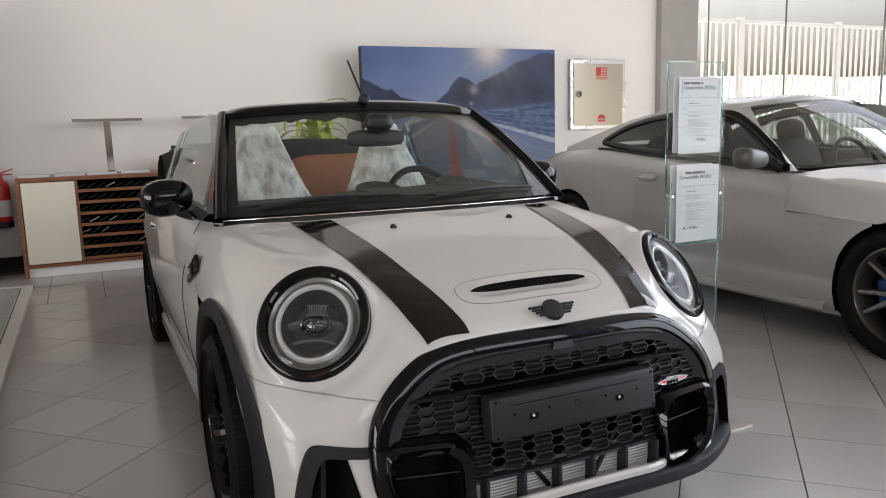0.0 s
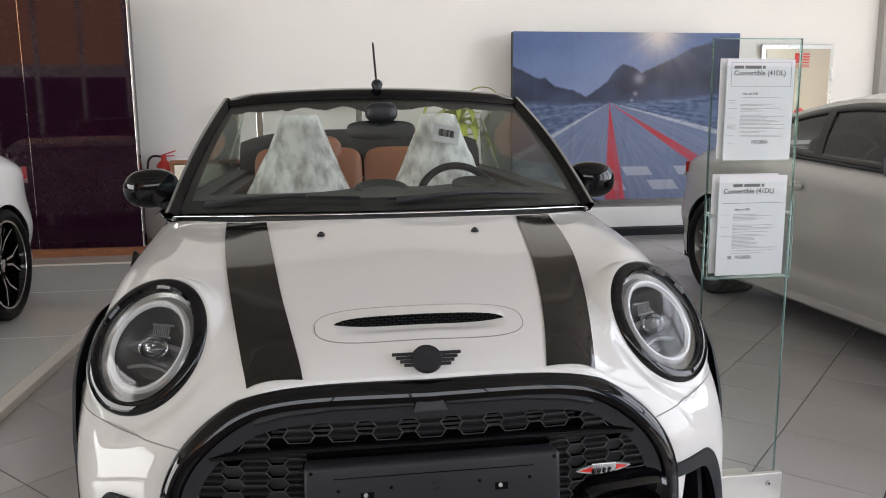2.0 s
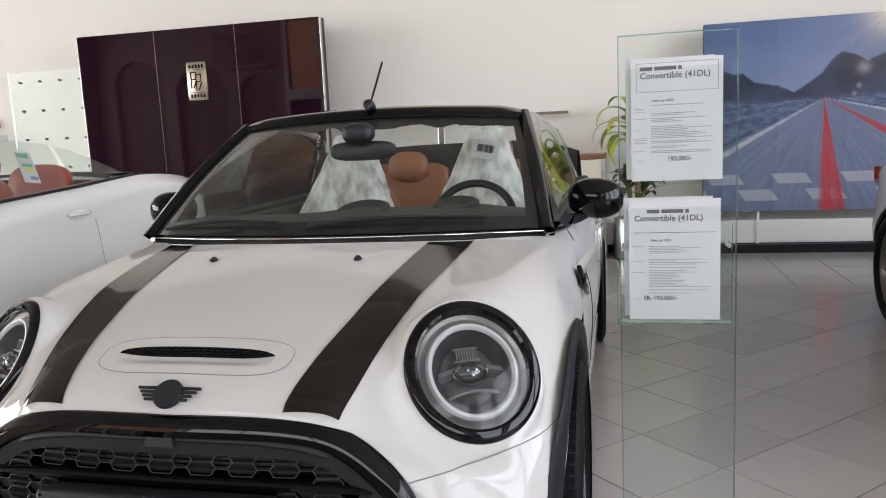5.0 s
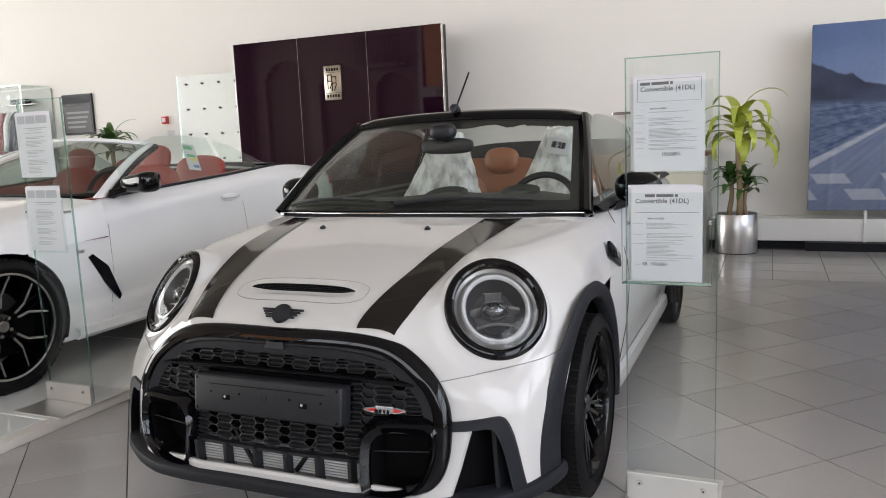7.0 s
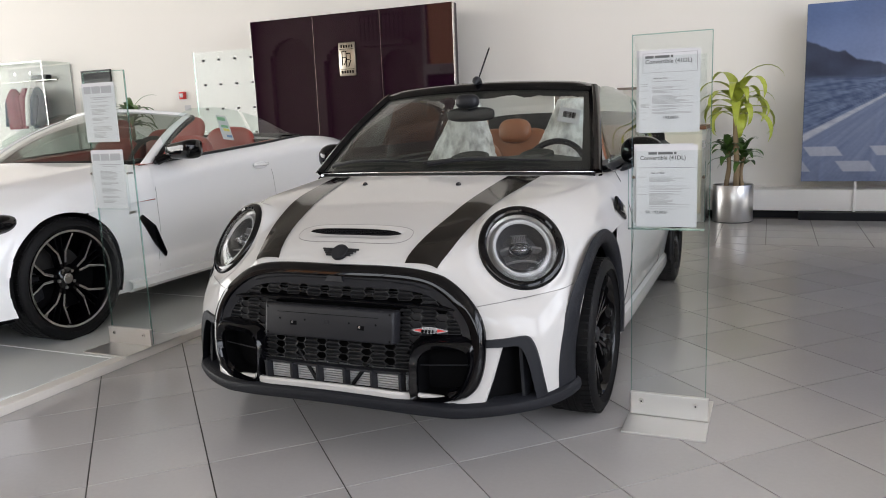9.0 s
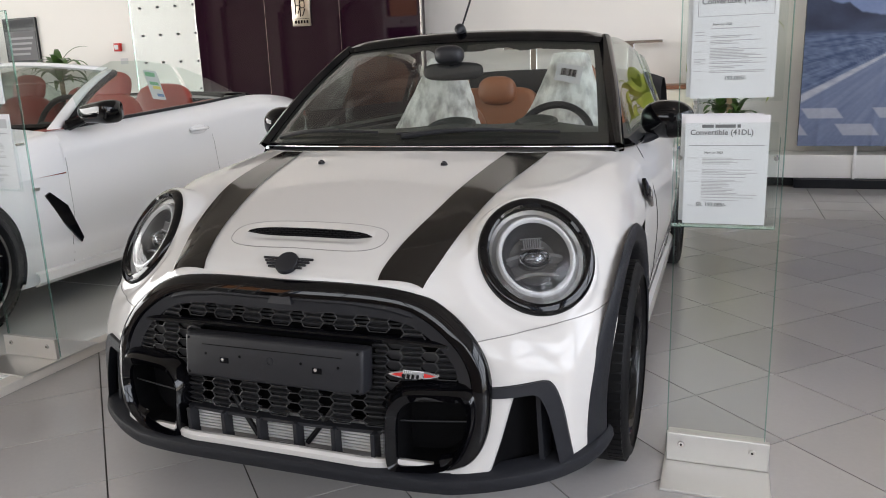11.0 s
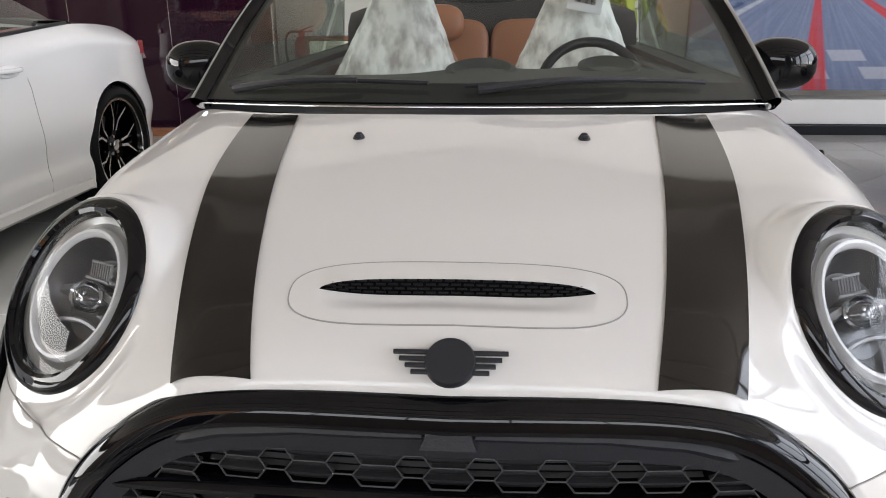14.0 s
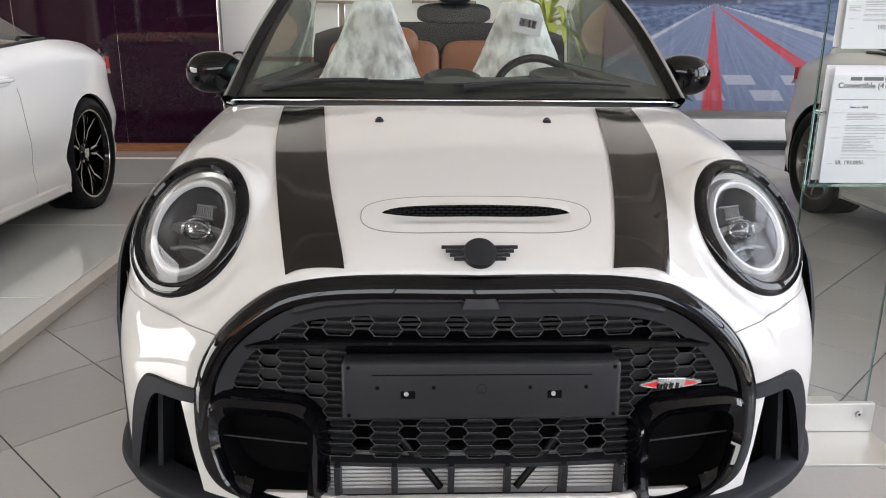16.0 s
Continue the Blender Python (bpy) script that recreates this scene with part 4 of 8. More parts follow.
G = [tuple(p) for p in GRILLE]
FOOT = next(i for i, (x, z) in enumerate(G) if z < 0.30 and x < 0.44)
SHOULDER = next(i for i, (x, z) in enumerate(G) if z < 0.44)
b = bmesh.new()
arc_strip(b, [(shrunk(G, -0.004), -0.012), (shrunk(G, -0.003), 0.006), (shrunk(G, 0.004), 0.017), (shrunk(G, 0.016), 0.021), (shrunk(G, 0.034), 0.018), (shrunk(G, 0.042), 0.004)], FOOT)
part("grille_frame", b, GLOSS, mini, "gloss black grille surround", True)
b = bmesh.new()
arc_strip(b, [(shrunk(G, 0.040), 0.010), (shrunk(G, 0.046), 0.008), (shrunk(G, 0.072), -0.002), (shrunk(G, 0.080), -0.026)], SHOULDER)
part("grille_bezel", b, SATIN, mini, "", True)
# shallow brow under the upper edge, with a block at its middle
for s in (-1, 1):
    b = bmesh.new()
    P = []
    for q in np.linspace(0, 1, 26):
        x = 0.034 + 0.345 * q
        zt = float(np.interp(x, (0.0, 0.20, 0.30, 0.38), (0.652, 0.650, 0.641, 0.622)))
        e = min(1.0, (1 - q) / 0.06)
        P.append([(s * x, front_y(x, z) - l, z) for z, l in ((zt + 0.010, -0.004), (zt + 0.006, 0.010 * e), (zt - 0.004, 0.012 * e), (zt - 0.013, 0.004 * e), (zt - 0.016, -0.022))])
    grid(b, P)
    bmesh.ops.recalc_face_normals(b, faces=b.faces)
    part("grille_brow", b, SATIN, mini, "", True)
b = bmesh.new()
prism(b, [(-0.036, 0.636), (0.036, 0.636), (0.030, 0.650), (0.026, 0.664), (-0.026, 0.664), (-0.030, 0.650)], 0.034, lambda u, v, w: Vector((u, front_y(u, v) - 0.018 + w, v)))
part("grille_block", b, SATIN, mini)
# near-black sheet behind the grille, standing in for the shade there
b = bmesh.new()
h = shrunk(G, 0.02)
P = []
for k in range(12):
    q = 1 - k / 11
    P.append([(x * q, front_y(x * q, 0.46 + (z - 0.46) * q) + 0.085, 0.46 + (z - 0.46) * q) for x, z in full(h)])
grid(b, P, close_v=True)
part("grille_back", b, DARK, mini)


# hexagon mesh of the grille
GIN = shrunk(G, 0.066)
GPOLY = GIN + [(-0.01, GIN[-1][1]), (-0.01, GIN[0][1])]
POD = [(0.294, 0.405), (0.320, 0.450), (0.354, 0.466), (0.520, 0.470), (0.57, 0.46), (0.57, 0.22), (0.294, 0.22)]


COL, ROW = 0.0905, 0.0256          # pitch of the honeycomb: columns of open cells, and rows


def hex_mesh():
    """Columns of small open cells, joined by broad stepped vanes."""
    ribs, vanes, fills = bmesh.new(), bmesh.new(), bmesh.new()

    def free(x, z):
        return inside(GPOLY, abs(x), z) and not inside(POD, abs(x), z) and z > 0.340 and not (abs(x) < 0.262 and 0.437 < z < 0.552) and abs(z - (0.567 - 0.055 * x * x)) > 0.011

    def place(x, z, d):
        return (x, front_y(x, z) + d, z)

    def bar(x0, z0, x1, z1, d, r):
        if free((x0 + x1) / 2, (z0 + z1) / 2):
            rod(ribs, place(x0, z0, d), place(x1, z1, d), r, seg=6)
    A, B, h = 0.0235, 0.0125, ROW / 2
    for i in range(-7, 7):
        cx = (i + 0.5) * COL
        for j in range(14):
            cz = 0.345 + j * ROW + (0.004 if j > 8 else 0.0)
            p = [(cx - A, cz), (cx - B, cz + h), (cx + B, cz + h), (cx + A, cz), (cx + B, cz - h), (cx - B, cz - h)]
            for k in range(6):
                if k != 4:
                    bar(*p[k], *p[(k + 1) % 6], 0.002, 0.0014)
            # closed cells beside the plate and at the ends
            shut = abs(cx) > 0.36 or (0.43 < cz < 0.575) or (cz < 0.43 and abs(cx) > 0.24)
            if shut and free(cx, cz):
                fills.faces.new([fills.verts.new(place(x, z, 0.006 + 0.35 * (cz + h - z))) for x, z in p])
            # stepped vane to the next column: two slanting faces a cell
            for half in (0, 1):
                zt = cz + h - half * h if half == 0 else cz
                x0, x1 = (cx + B, cx + COL - B) if half == 0 else (cx + A, cx + COL - A)
                y0, y1 = (cx + A, cx + COL - A) if half == 0 else (cx + B, cx + COL - B)
                n = 5
                for k in range(n):
                    xa, xb = x0 + (x1 - x0) * k / n, x0 + (x1 - x0) * (k + 1) / n
                    ya, yb = y0 + (y1 - y0) * k / n, y0 + (y1 - y0) * (k + 1) / n
                    if free((xa + xb) / 2, zt - h / 2):
                        rows = [[place(xa + (ya - xa) * q, zt - h * q, d), place(xb + (yb - xb) * q, zt - h * q, d)] for q, d in ((0.0, 0.012), (0.06, 0.001), (0.34, 0.003), (1.0, 0.013))]
                        grid(vanes, rows)
            bar(cx + A, cz, cx + COL / 2, cz, 0.002, 0.0013)
            bar(cx + COL / 2, cz, cx + COL - A, cz, 0.002, 0.0013)
    bmesh.ops.recalc_face_normals(vanes, faces=vanes.faces)
    bmesh.ops.recalc_face_normals(fills, faces=fills.faces)
    m = part("grille_mesh", ribs, MESH, mini, "black honeycomb grille mesh", True)
    for nm, b in (("grille_vane", vanes), ("grille_filler", fills)):
        part(nm, b, MESH, m)["kind"] = "stuff"
    # cooler seen through the open cells above the plate
    for k in range(9):
        z = 0.578 + k * 0.0092
        b = bmesh.new()
        grid(b, [[(x, front_y(x, z) + 0.045, z + 0.0025), (x, front_y(x, z) + 0.036, z), (x, front_y(x, z) + 0.045, z - 0.0025)] for x in np.linspace(-0.33, 0.33, 20)])
        part("cooler_fin", b, FIN_GREY, m, "dull grey cooling fin", True)


hex_mesh()
# cross bar above the plate, with a bright edge at its ends
b = bmesh.new()
P = []
for x in np.linspace(-0.475, 0.475, 50):
    z0 = 0.567 - 0.055 * x * x
    P.append([(x, front_y(x, z) - l, z) for z, l in ((z0 + 0.009, -0.02), (z0 + 0.008, 0.000), (z0 + 0.001, 0.007), (z0 - 0.006, 0.004), (z0 - 0.009, -0.02))])
grid(b, P)
bmesh.ops.recalc_face_normals(b, faces=b.faces)
part("grille_bar", b, GLOSS, mini, "", True)

# number plate carrier
plate = bmesh.new()
box(plate, -0.262, 0.262, -0.012, 0.050, 0.437, 0.552, 0.010, 3)
bmesh.ops.rotate(plate, verts=plate.verts, cent=(0, 0.02, 0.495), matrix=Matrix.Rotation(radians(-7), 3, "X"))
bmesh.ops.translate(plate, verts=plate.verts, vec=(0, 0.022, 0))
carrier = part("plate_carrier", plate, SATIN, mini, "blank black number plate carrier with screw holes", True)


def on_plate(x, z, lift=0.0):
    a = radians(-7)
    y0, z0 = -0.012 - lift - 0.02, z - 0.495
    return Vector((x, 0.02 + y0 * math.cos(a) - z0 * math.sin(a) + 0.022, 0.495 + y0 * math.sin(a) + z0 * math.cos(a)))


for x in (-0.138, 0.136):
    b = bmesh.new()
    box(b, x - 0.014, x + 0.014, -0.0130 + 0.0, 0.0, 0.480, 0.496, 0.002)
    for v in b.verts:
        v.co = on_plate(v.co.x, v.co.z, -v.co.y - 0.012)
    part("screw_pocket", b, DARK, carrier)
    b = bmesh.new()
    rod(b, on_plate(x - 0.003, 0.491, 0.0), on_plate(x - 0.003, 0.491, 0.004), 0.0055, 0.0045, 12)
    part("screw", b, CHROME, carrier, "", True)
# near-black discs stand in for the shade inside the holes
for x, z in ((-0.248, 0.541), (0.248, 0.541), (-0.248, 0.449), (0.248, 0.449), (-0.195, 0.502), (-0.09, 0.502), (0.09, 0.502), (0.195, 0.502)):
    b = bmesh.new()
    rod(b, on_plate(x, z, -0.001), on_plate(x, z, 0.0007), 0.0038, seg=10)
    part("screw_hole", b, DARK, carrier)
b = bmesh.new()
tube(b, [on_plate(0.009 * math.cos(a), 0.499 + 0.009 * math.sin(a), 0.0) for a in np.linspace(0, math.tau, 20, endpoint=False)], 0.0013, 5, True)
part("moulded_ring", b, GRAIN, carrier)

b = bmesh.new()
tube(b, [on_plate(x, 0.5265, 0.0004) for x in np.linspace(-0.205, 0.205, 12)], 0.0011, 5)
part("moulded_groove", b, DARK, carrier)

SILVER_BRIGHT = material("bright_silver", (0.46, 0.46, 0.47), 0.25, metal=0.7, vary=0.04)
# red and silver grille badge: plain shapes and bars
bx, bz = 0.373, 0.487


def on_grille(x, z, lift):
    return Vector((x, front_y(x, z) - lift, z))


b = bmesh.new()
out = [(bx + 0.064 * c, bz + 0.0095 * math.copysign(abs(sn) ** 1.5, sn)) for c, sn in ((math.cos(a), math.sin(a)) for a in np.linspace(0, math.tau, 40, endpoint=False))]
a0 = [b.verts.new(on_grille(x, z, 0.008)) for x, z in out]
a1 = [b.verts.new(on_grille(x, z, 0.014)) for x, z in out]
b.faces.new(a1)
for k in range(len(out)):
    b.faces.new((a0[k], a0[(k + 1) % 40], a1[(k + 1) % 40], a1[k]))
badge = part("grille_badge", b, SILVER_BRIGHT, mini, "silver and red grille badge")
for k in (-1, 1):
    b = bmesh.new()
    pts = [on_grille(bx + k * (0.026 + 0.030 * q), bz + h * (1 - q) ** 0.7, 0.0146) for q, h in ((0, 0.0055), (0.35, 0.0055), (0.7, 0.0055), (1, 0), (0.7, -0.0055), (0.35, -0.0055), (0, -0.0055))]
    b.faces.new([b.verts.new(p) for p in pts])
    part("badge_inlay", solid(b, 0.0008), RED, badge, "dark red inlay")
part("badge_block", obox(bmesh.new(), Matrix.Translation(on_grille(bx, bz + 0.002, 0.0135)), 0.056, 0.004, 0.020, 0.002), SILVER_BRIGHT, badge)
for k, w in enumerate((0.013, 0.011, 0.010, 0.010, 0.010)):
    part("badge_bar", obox(bmesh.new(), Matrix.Translation(on_grille(bx - 0.0235 + k * 0.0118, bz - 0.003, 0.0162)) @ Matrix.Rotation(radians(12), 4, "Y"), w * 0.72, 0.0018, 0.0115, 0.0006), GLOSS, badge)
for k in range(10):
    part("badge_tick", obox(bmesh.new(), Matrix.Translation(on_grille(bx - 0.024 + k * 0.0053, bz + 0.0080, 0.0160)), 0.0030, 0.0012, 0.0055, 0.0004), INK_LIGHT, badge)


# brake duct pods at the foot of the grille
def rounded(pts, times=2):
    """Cuts the corners of a closed outline."""
    for _ in range(times):
        out = []
        for k, p in enumerate(pts):
            q = pts[(k + 1) % len(pts)]
            out += [tuple(0.8 * u + 0.2 * v for u, v in zip(p, q)), tuple(0.2 * u + 0.8 * v for u, v in zip(p, q))]
        pts = out
    return pts


def pod(s):
    outer = [(0.296, 0.250), (0.292, 0.405), (0.318, 0.450), (0.352, 0.466), (0.500, 0.470), (0.536, 0.455), (0.538, 0.370), (0.505, 0.285), (0.455, 0.244), (0.330, 0.240)]
    crest = [(0.312, 0.256), (0.308, 0.398), (0.334, 0.434), (0.364, 0.449), (0.494, 0.452), (0.524, 0.438), (0.525, 0.372), (0.498, 0.296), (0.452, 0.254), (0.336, 0.250)]
    inner = [(0.334, 0.264), (0.330, 0.384), (0.350, 0.412), (0.374, 0.426), (0.486, 0.428), (0.507, 0.412), (0.508, 0.372), (0.488, 0.306), (0.448, 0.264), (0.348, 0.258)]
    O, C, I = rounded(outer), rounded(crest), rounded(inner)

    def ring(pts, lift, q=1.0):
        return [(s * (0.42 + (x - 0.42) * q), front_y(x, z) - lift, 0.345 + (z - 0.345) * q) for x, z in pts]
    b = bmesh.new()
    grid(b, [ring(O, -0.040, 1.01), ring(O, 0.004), ring(C, 0.030), ring(C, 0.033, 0.985), ring(I, 0.016), ring(I, 0.004, 0.99)], close_v=True)
    bmesh.ops.recalc_face_normals(b, faces=b.faces)
    p = part("duct_surround", b, GLOSS, mini, "gloss black air duct surround", True)
    # near-black lining, the shade deep in the duct put into its colour
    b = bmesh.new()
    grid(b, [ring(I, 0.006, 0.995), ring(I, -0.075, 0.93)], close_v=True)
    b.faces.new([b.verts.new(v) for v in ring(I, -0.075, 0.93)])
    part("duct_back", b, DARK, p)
    b = bmesh.new()
    tube(b, [(s * x, front_y(x, 0.365) + 0.012, 0.366 + 0.05 * (x - 0.42)) for x in np.linspace(0.333, 0.507, 8)], 0.0021, 6)
    part("duct_bar", b, SATIN, p, "", True)


for s in (-1, 1):
    pod(s)

# cooler, struts and bars in the lower opening
b = bmesh.new()
box(b, -0.295, 0.295, 0.075, 0.09, 0.255, 0.345)
cooler = part("cooler", b, DARK, mini)
for k in range(8):
    part("cooler_fin", box(bmesh.new(), -0.292, 0.292, 0.046, 0.074, 0.270 + k * 0.0088, 0.2755 + k * 0.0088, 0.001, 1), ALU, cooler, "silver cooling fin")
for x in (-0.275, -0.165, -0.055, 0.055, 0.165, 0.275):
    part("grille_strut", box(bmesh.new(), x - 0.006, x + 0.006, 0.012, 0.050, 0.255, 0.338, 0.002), SATIN, mini)
for s in (-1, 1):
    b = bmesh.new()
    rod(b, (s * 0.16, 0.055, 0.385), (s * 0.075, 0.040, 0.275), 0.0075, 0.0075, 10)
    part("grille_brace", b, SLOT_MESH, mini, "", True)
b = bmesh.new()
P = []
for x in np.linspace(-0.29, 0.29, 30):
    P.append([(x, front_y(x, z) - l, z) for z, l in ((0.340, -0.02), (0.338, 0.006), (0.330, 0.006), (0.327, -0.02))])
grid(b, P)
part("lower_mesh_bar", b, SATIN, mini, "", True)


# lower lip: white strip, black splitter
PLAN = curve([(0, -0.012), (0.2, -0.005), (0.40, 0.022), (0.55, 0.072), (0.66, 0.138), (0.735, 0.215), (0.785, 0.315), (0.80, 0.40)], 44)


def lip(name, prof, mat, i1, label=""):
    b = bmesh.new()
    P = []
    row = [tuple(p) for p in PLAN[:i1]]
    for s, rr in ((-1, row[::-1]), (1, row[1:])):
        for x, y in rr:
            d = Vector((x, y - 0.9, 0)).normalized()
            rise = 0.026 * max(0.0, 1 - (x / 0.46) ** 2) + (0.02 * (x / 0.8) ** 3 if name == "splitter" else 0.0)
            back = (0.020 * min(1.0, max(0.0, (x - 0.285) / 0.03)) + 0.010 * min(1.0, max(0.0, (x - 0.46) / 0.06))) if name == "lip_strip" else 0.0
            P.append([(s * (x + d.x * (o - back)), y + d.y * (o - back), z + rise) for o, z in prof])
    grid(b, P)
    bmesh.ops.recalc_face_normals(b, faces=b.faces)
    return part(name, b, mat, mini, label, True)


lip("lip_strip", [(-0.045, 0.228), (-0.022, 0.252), (-0.010, 0.261), (0.001, 0.261), (0.007, 0.254), (0.004, 0.238), (-0.03, 0.230)], PAINT, 19, "pearl white lower bumper strip")
lip("splitter", [(-0.05, 0.238), (0.004, 0.236), (0.014, 0.228), (0.018, 0.210), (0.010, 0.192), (-0.02, 0.178), (-0.12, 0.170)], GRAIN, 44, "matt black front splitter")


# corner vents
def vent(s):
    def face(x, z, lift):
        p = on_face(x, z, lift)
        return (s * x, p.y, z)
    top = [(0.545, 0.452), (0.60, 0.454), (0.655, 0.459), (0.690, 0.450), (0.712, 0.40), (0.728, 0.32), (0.742, 0.225)]
    low = [(0.545, 0.428), (0.60, 0.428), (0.645, 0.430), (0.668, 0.416), (0.686, 0.37), (0.702, 0.30), (0.716, 0.225)]
    T, W = curve(top, 30), curve(low, 30)
    b = bmesh.new()
    P = []
    for (x0, z0), (x1, z1) in zip(T, W):
        P.append([face(x0, z0, -0.004), face(x0, z0, 0.012), face(x1, z1, 0.014), (face(x1, z1, -0.02))])
    grid(b, P)
    bmesh.ops.recalc_face_normals(b, faces=b.faces)
    v = part("corner_vent", b, GRAIN, mini, "matt black corner air vent", True)
    # near-black pocket sheet, darkened as the shaded inside of the vent
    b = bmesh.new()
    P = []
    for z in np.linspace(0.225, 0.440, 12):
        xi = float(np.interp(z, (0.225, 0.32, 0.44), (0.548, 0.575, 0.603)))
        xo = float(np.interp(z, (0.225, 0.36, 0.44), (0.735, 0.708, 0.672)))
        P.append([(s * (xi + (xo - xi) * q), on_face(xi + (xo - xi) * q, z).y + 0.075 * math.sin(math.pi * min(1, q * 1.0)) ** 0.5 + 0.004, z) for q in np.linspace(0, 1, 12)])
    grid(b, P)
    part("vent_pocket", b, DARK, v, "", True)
    # painted flank between the grille and the vent
    b = bmesh.new()
    P = []
    for z in np.linspace(0.238, 0.446, 24):
        xi = float(np.interp(z, (0.225, 0.32, 0.44), (0.548, 0.575, 0.603)))
        xg = float(np.interp(z, (0.23, 0.262, 0.305, 0.37, 0.44), (0.46, 0.49, 0.530, 0.548, 0.552)))
        P.append([face(xg - 0.012, z, -0.004)] + [face(xg + (xi - xg) * q, z, 0.0015) for q in np.linspace(0, 1, 6)] + [(s * (xi + 0.003), on_face(xi, z).y + 0.006, z), (s * (xi + 0.002), on_face(xi, z).y + 0.05, z)])
    grid(b, P)
    bmesh.ops.recalc_face_normals(b, faces=b.faces)
    part("vent_flank", b, PAINT, v, "", True)
    for xt, xb in ((0.655, 0.668),):
        b = bmesh.new()
        P = []
        for z in np.linspace(0.232, 0.424, 8):
            x = xb + (xt - xb) * (z - 0.232) / 0.19
            y = on_face(x, z).y
            P.append([(s * (x - 0.016), y + 0.060, z), (s * (x - 0.006), y + 0.014, z), (s * (x + 0.005), y + 0.016, z), (s * (x + 0.016), y + 0.060, z)])
        grid(b, P)
        part("vent_fin", b, GRAIN, v, "", True)


for s in (-1, 1):
    vent(s)

# windscreen, pillars and header
def screen_base(x):
    return Vector((x, 0.905 + 0.52 * x * x, 0.965 - 0.045 * x * x))


def screen_top(x):
    return Vector((x, 1.600 + 0.34 * x * x, 1.330 - 0.07 * x * x))


def screen_at(u, v, lift=0.0):
    """u -1..1 across, v 0..1 up the glass."""
    a, c = screen_base(u * 0.700), screen_top(u * 0.575)
    p = a.lerp(c, v)
    n = Vector((0.25 * u, -0.50, 0.86)).normalized()
    return p + n * (lift + 0.020 * math.sin(v * math.pi))


b = bmesh.new()
grid(b, [[screen_at(u, v) for v in np.linspace(0.0, 1.0, 14)] for u in np.linspace(-1, 1, 40)])
bmesh.ops.recalc_face_normals(b, faces=b.faces)
ws = part("windscreen", b, SCREEN, mini, "clear windscreen glass", "all")
ws.visible_shadow = False
PRINT = material("dark_screen_print", (0.018, 0.018, 0.018), 0.5, vary=0.25, scale=30, specular=0.3)
# dark print band with a ragged lower edge and borders
b = bmesh.new()
P = []
for u in np.linspace(-0.97, 0.97, 160):
    rag = 0.015 * noise.noise((u * 14, 0, 0)) + 0.012 * noise.noise((u * 40, 2, 0))
    low = 0.865 + rag if abs(u) > 0.20 else 0.815 + 1.25 * abs(u) ** 2 + 0.6 * rag
    low += 0.02 * math.sin(u * 23) * (abs(u) < 0.6)
    P.append([screen_at(u, v, -0.004) for v in (low, 0.93, 0.965, 1.0)])
grid(b, P)
for s in (-1, 1):
    grid(b, [[screen_at(s * u, v, -0.004) for u in (0.93, 1.0)] for v in np.linspace(0, 1, 12)])
grid(b, [[screen_at(u, v, -0.004) for v in (0.0, 0.045, 0.085)] for u in np.linspace(-1, 1, 30)])
part("screen_print", b, PRINT, mini)
# pillars
for s in (-1, 1):
    b = bmesh.new()
    P = []
    for v in np.linspace(-0.03, 1.02, 18):
        p = screen_at(s, v)
        w = 0.052 - 0.012 * v
        P.append([p + Vector((-s * 0.022, 0.0, 0.004)), p + Vector((s * 0.004, -0.016, 0.016)), p + Vector((s * 0.020, -0.004, 0.014)), p + Vector((s * 0.030, 0.020, 0.002)),
                  p + Vector((s * 0.026, w, -0.020)), p + Vector((-s * 0.006, w, -0.026)), p + Vector((-s * 0.024, 0.012, -0.012))])
    grid(b, P, close_v=True)
    bmesh.ops.recalc_face_normals(b, faces=b.faces)
    part("windscreen_pillar", b, GLOSS, mini, "gloss black windscreen pillar", True)
b = bmesh.new()
P = []
for u in np.linspace(-1.03, 1.03, 44):
    p = screen_at(u, 1.0)
    k = 1 - 0.55 * max(0.0, (abs(u) - 0.8) / 0.23) ** 2
    P.append([p + Vector((0, -0.030, -0.012)), p + Vector((0, -0.022, 0.010)), p + Vector((0, 0.0, 0.024 * k)), p + Vector((0, 0.045, 0.034 * k)), p + Vector((0, 0.085, 0.026 * k)),
              p + Vector((0, 0.105, 0.0)), p + Vector((0, 0.085, -0.026)), p + Vector((0, 0.01, -0.030))])
grid(b, P, close_v=True)
for end in (0, -1):
    b.faces.new([b.verts.new(v) for v in (P[end] if end else P[end][::-1])])
bmesh.ops.recalc_face_normals(b, faces=b.faces)
part("screen_header", b, GLOSS, mini, "gloss black windscreen header", True)
# chrome strip at the foot of the screen, running on along the waist
b = bmesh.new()
pts = [(x, 0.866 + 0.60 * x * x, 0.957 - 0.055 * x * x) for x in np.linspace(-0.70, 0.70, 40)]
tube(b, pts, 0.0028, 10)
part("scuttle_strip", b, CHROME, mini, "chrome strip at the foot of the windscreen", True)
b = bmesh.new()
P = [[(x, 0.862 + 0.60 * x * x + d, 0.946 - 0.055 * x * x + h) for d, h in ((0.0, -0.004), (0.03, 0.002), (0.06, 0.010))] for x in np.linspace(-0.70, 0.70, 30)]
grid(b, P)
part("scuttle_panel", b, SATIN, mini)
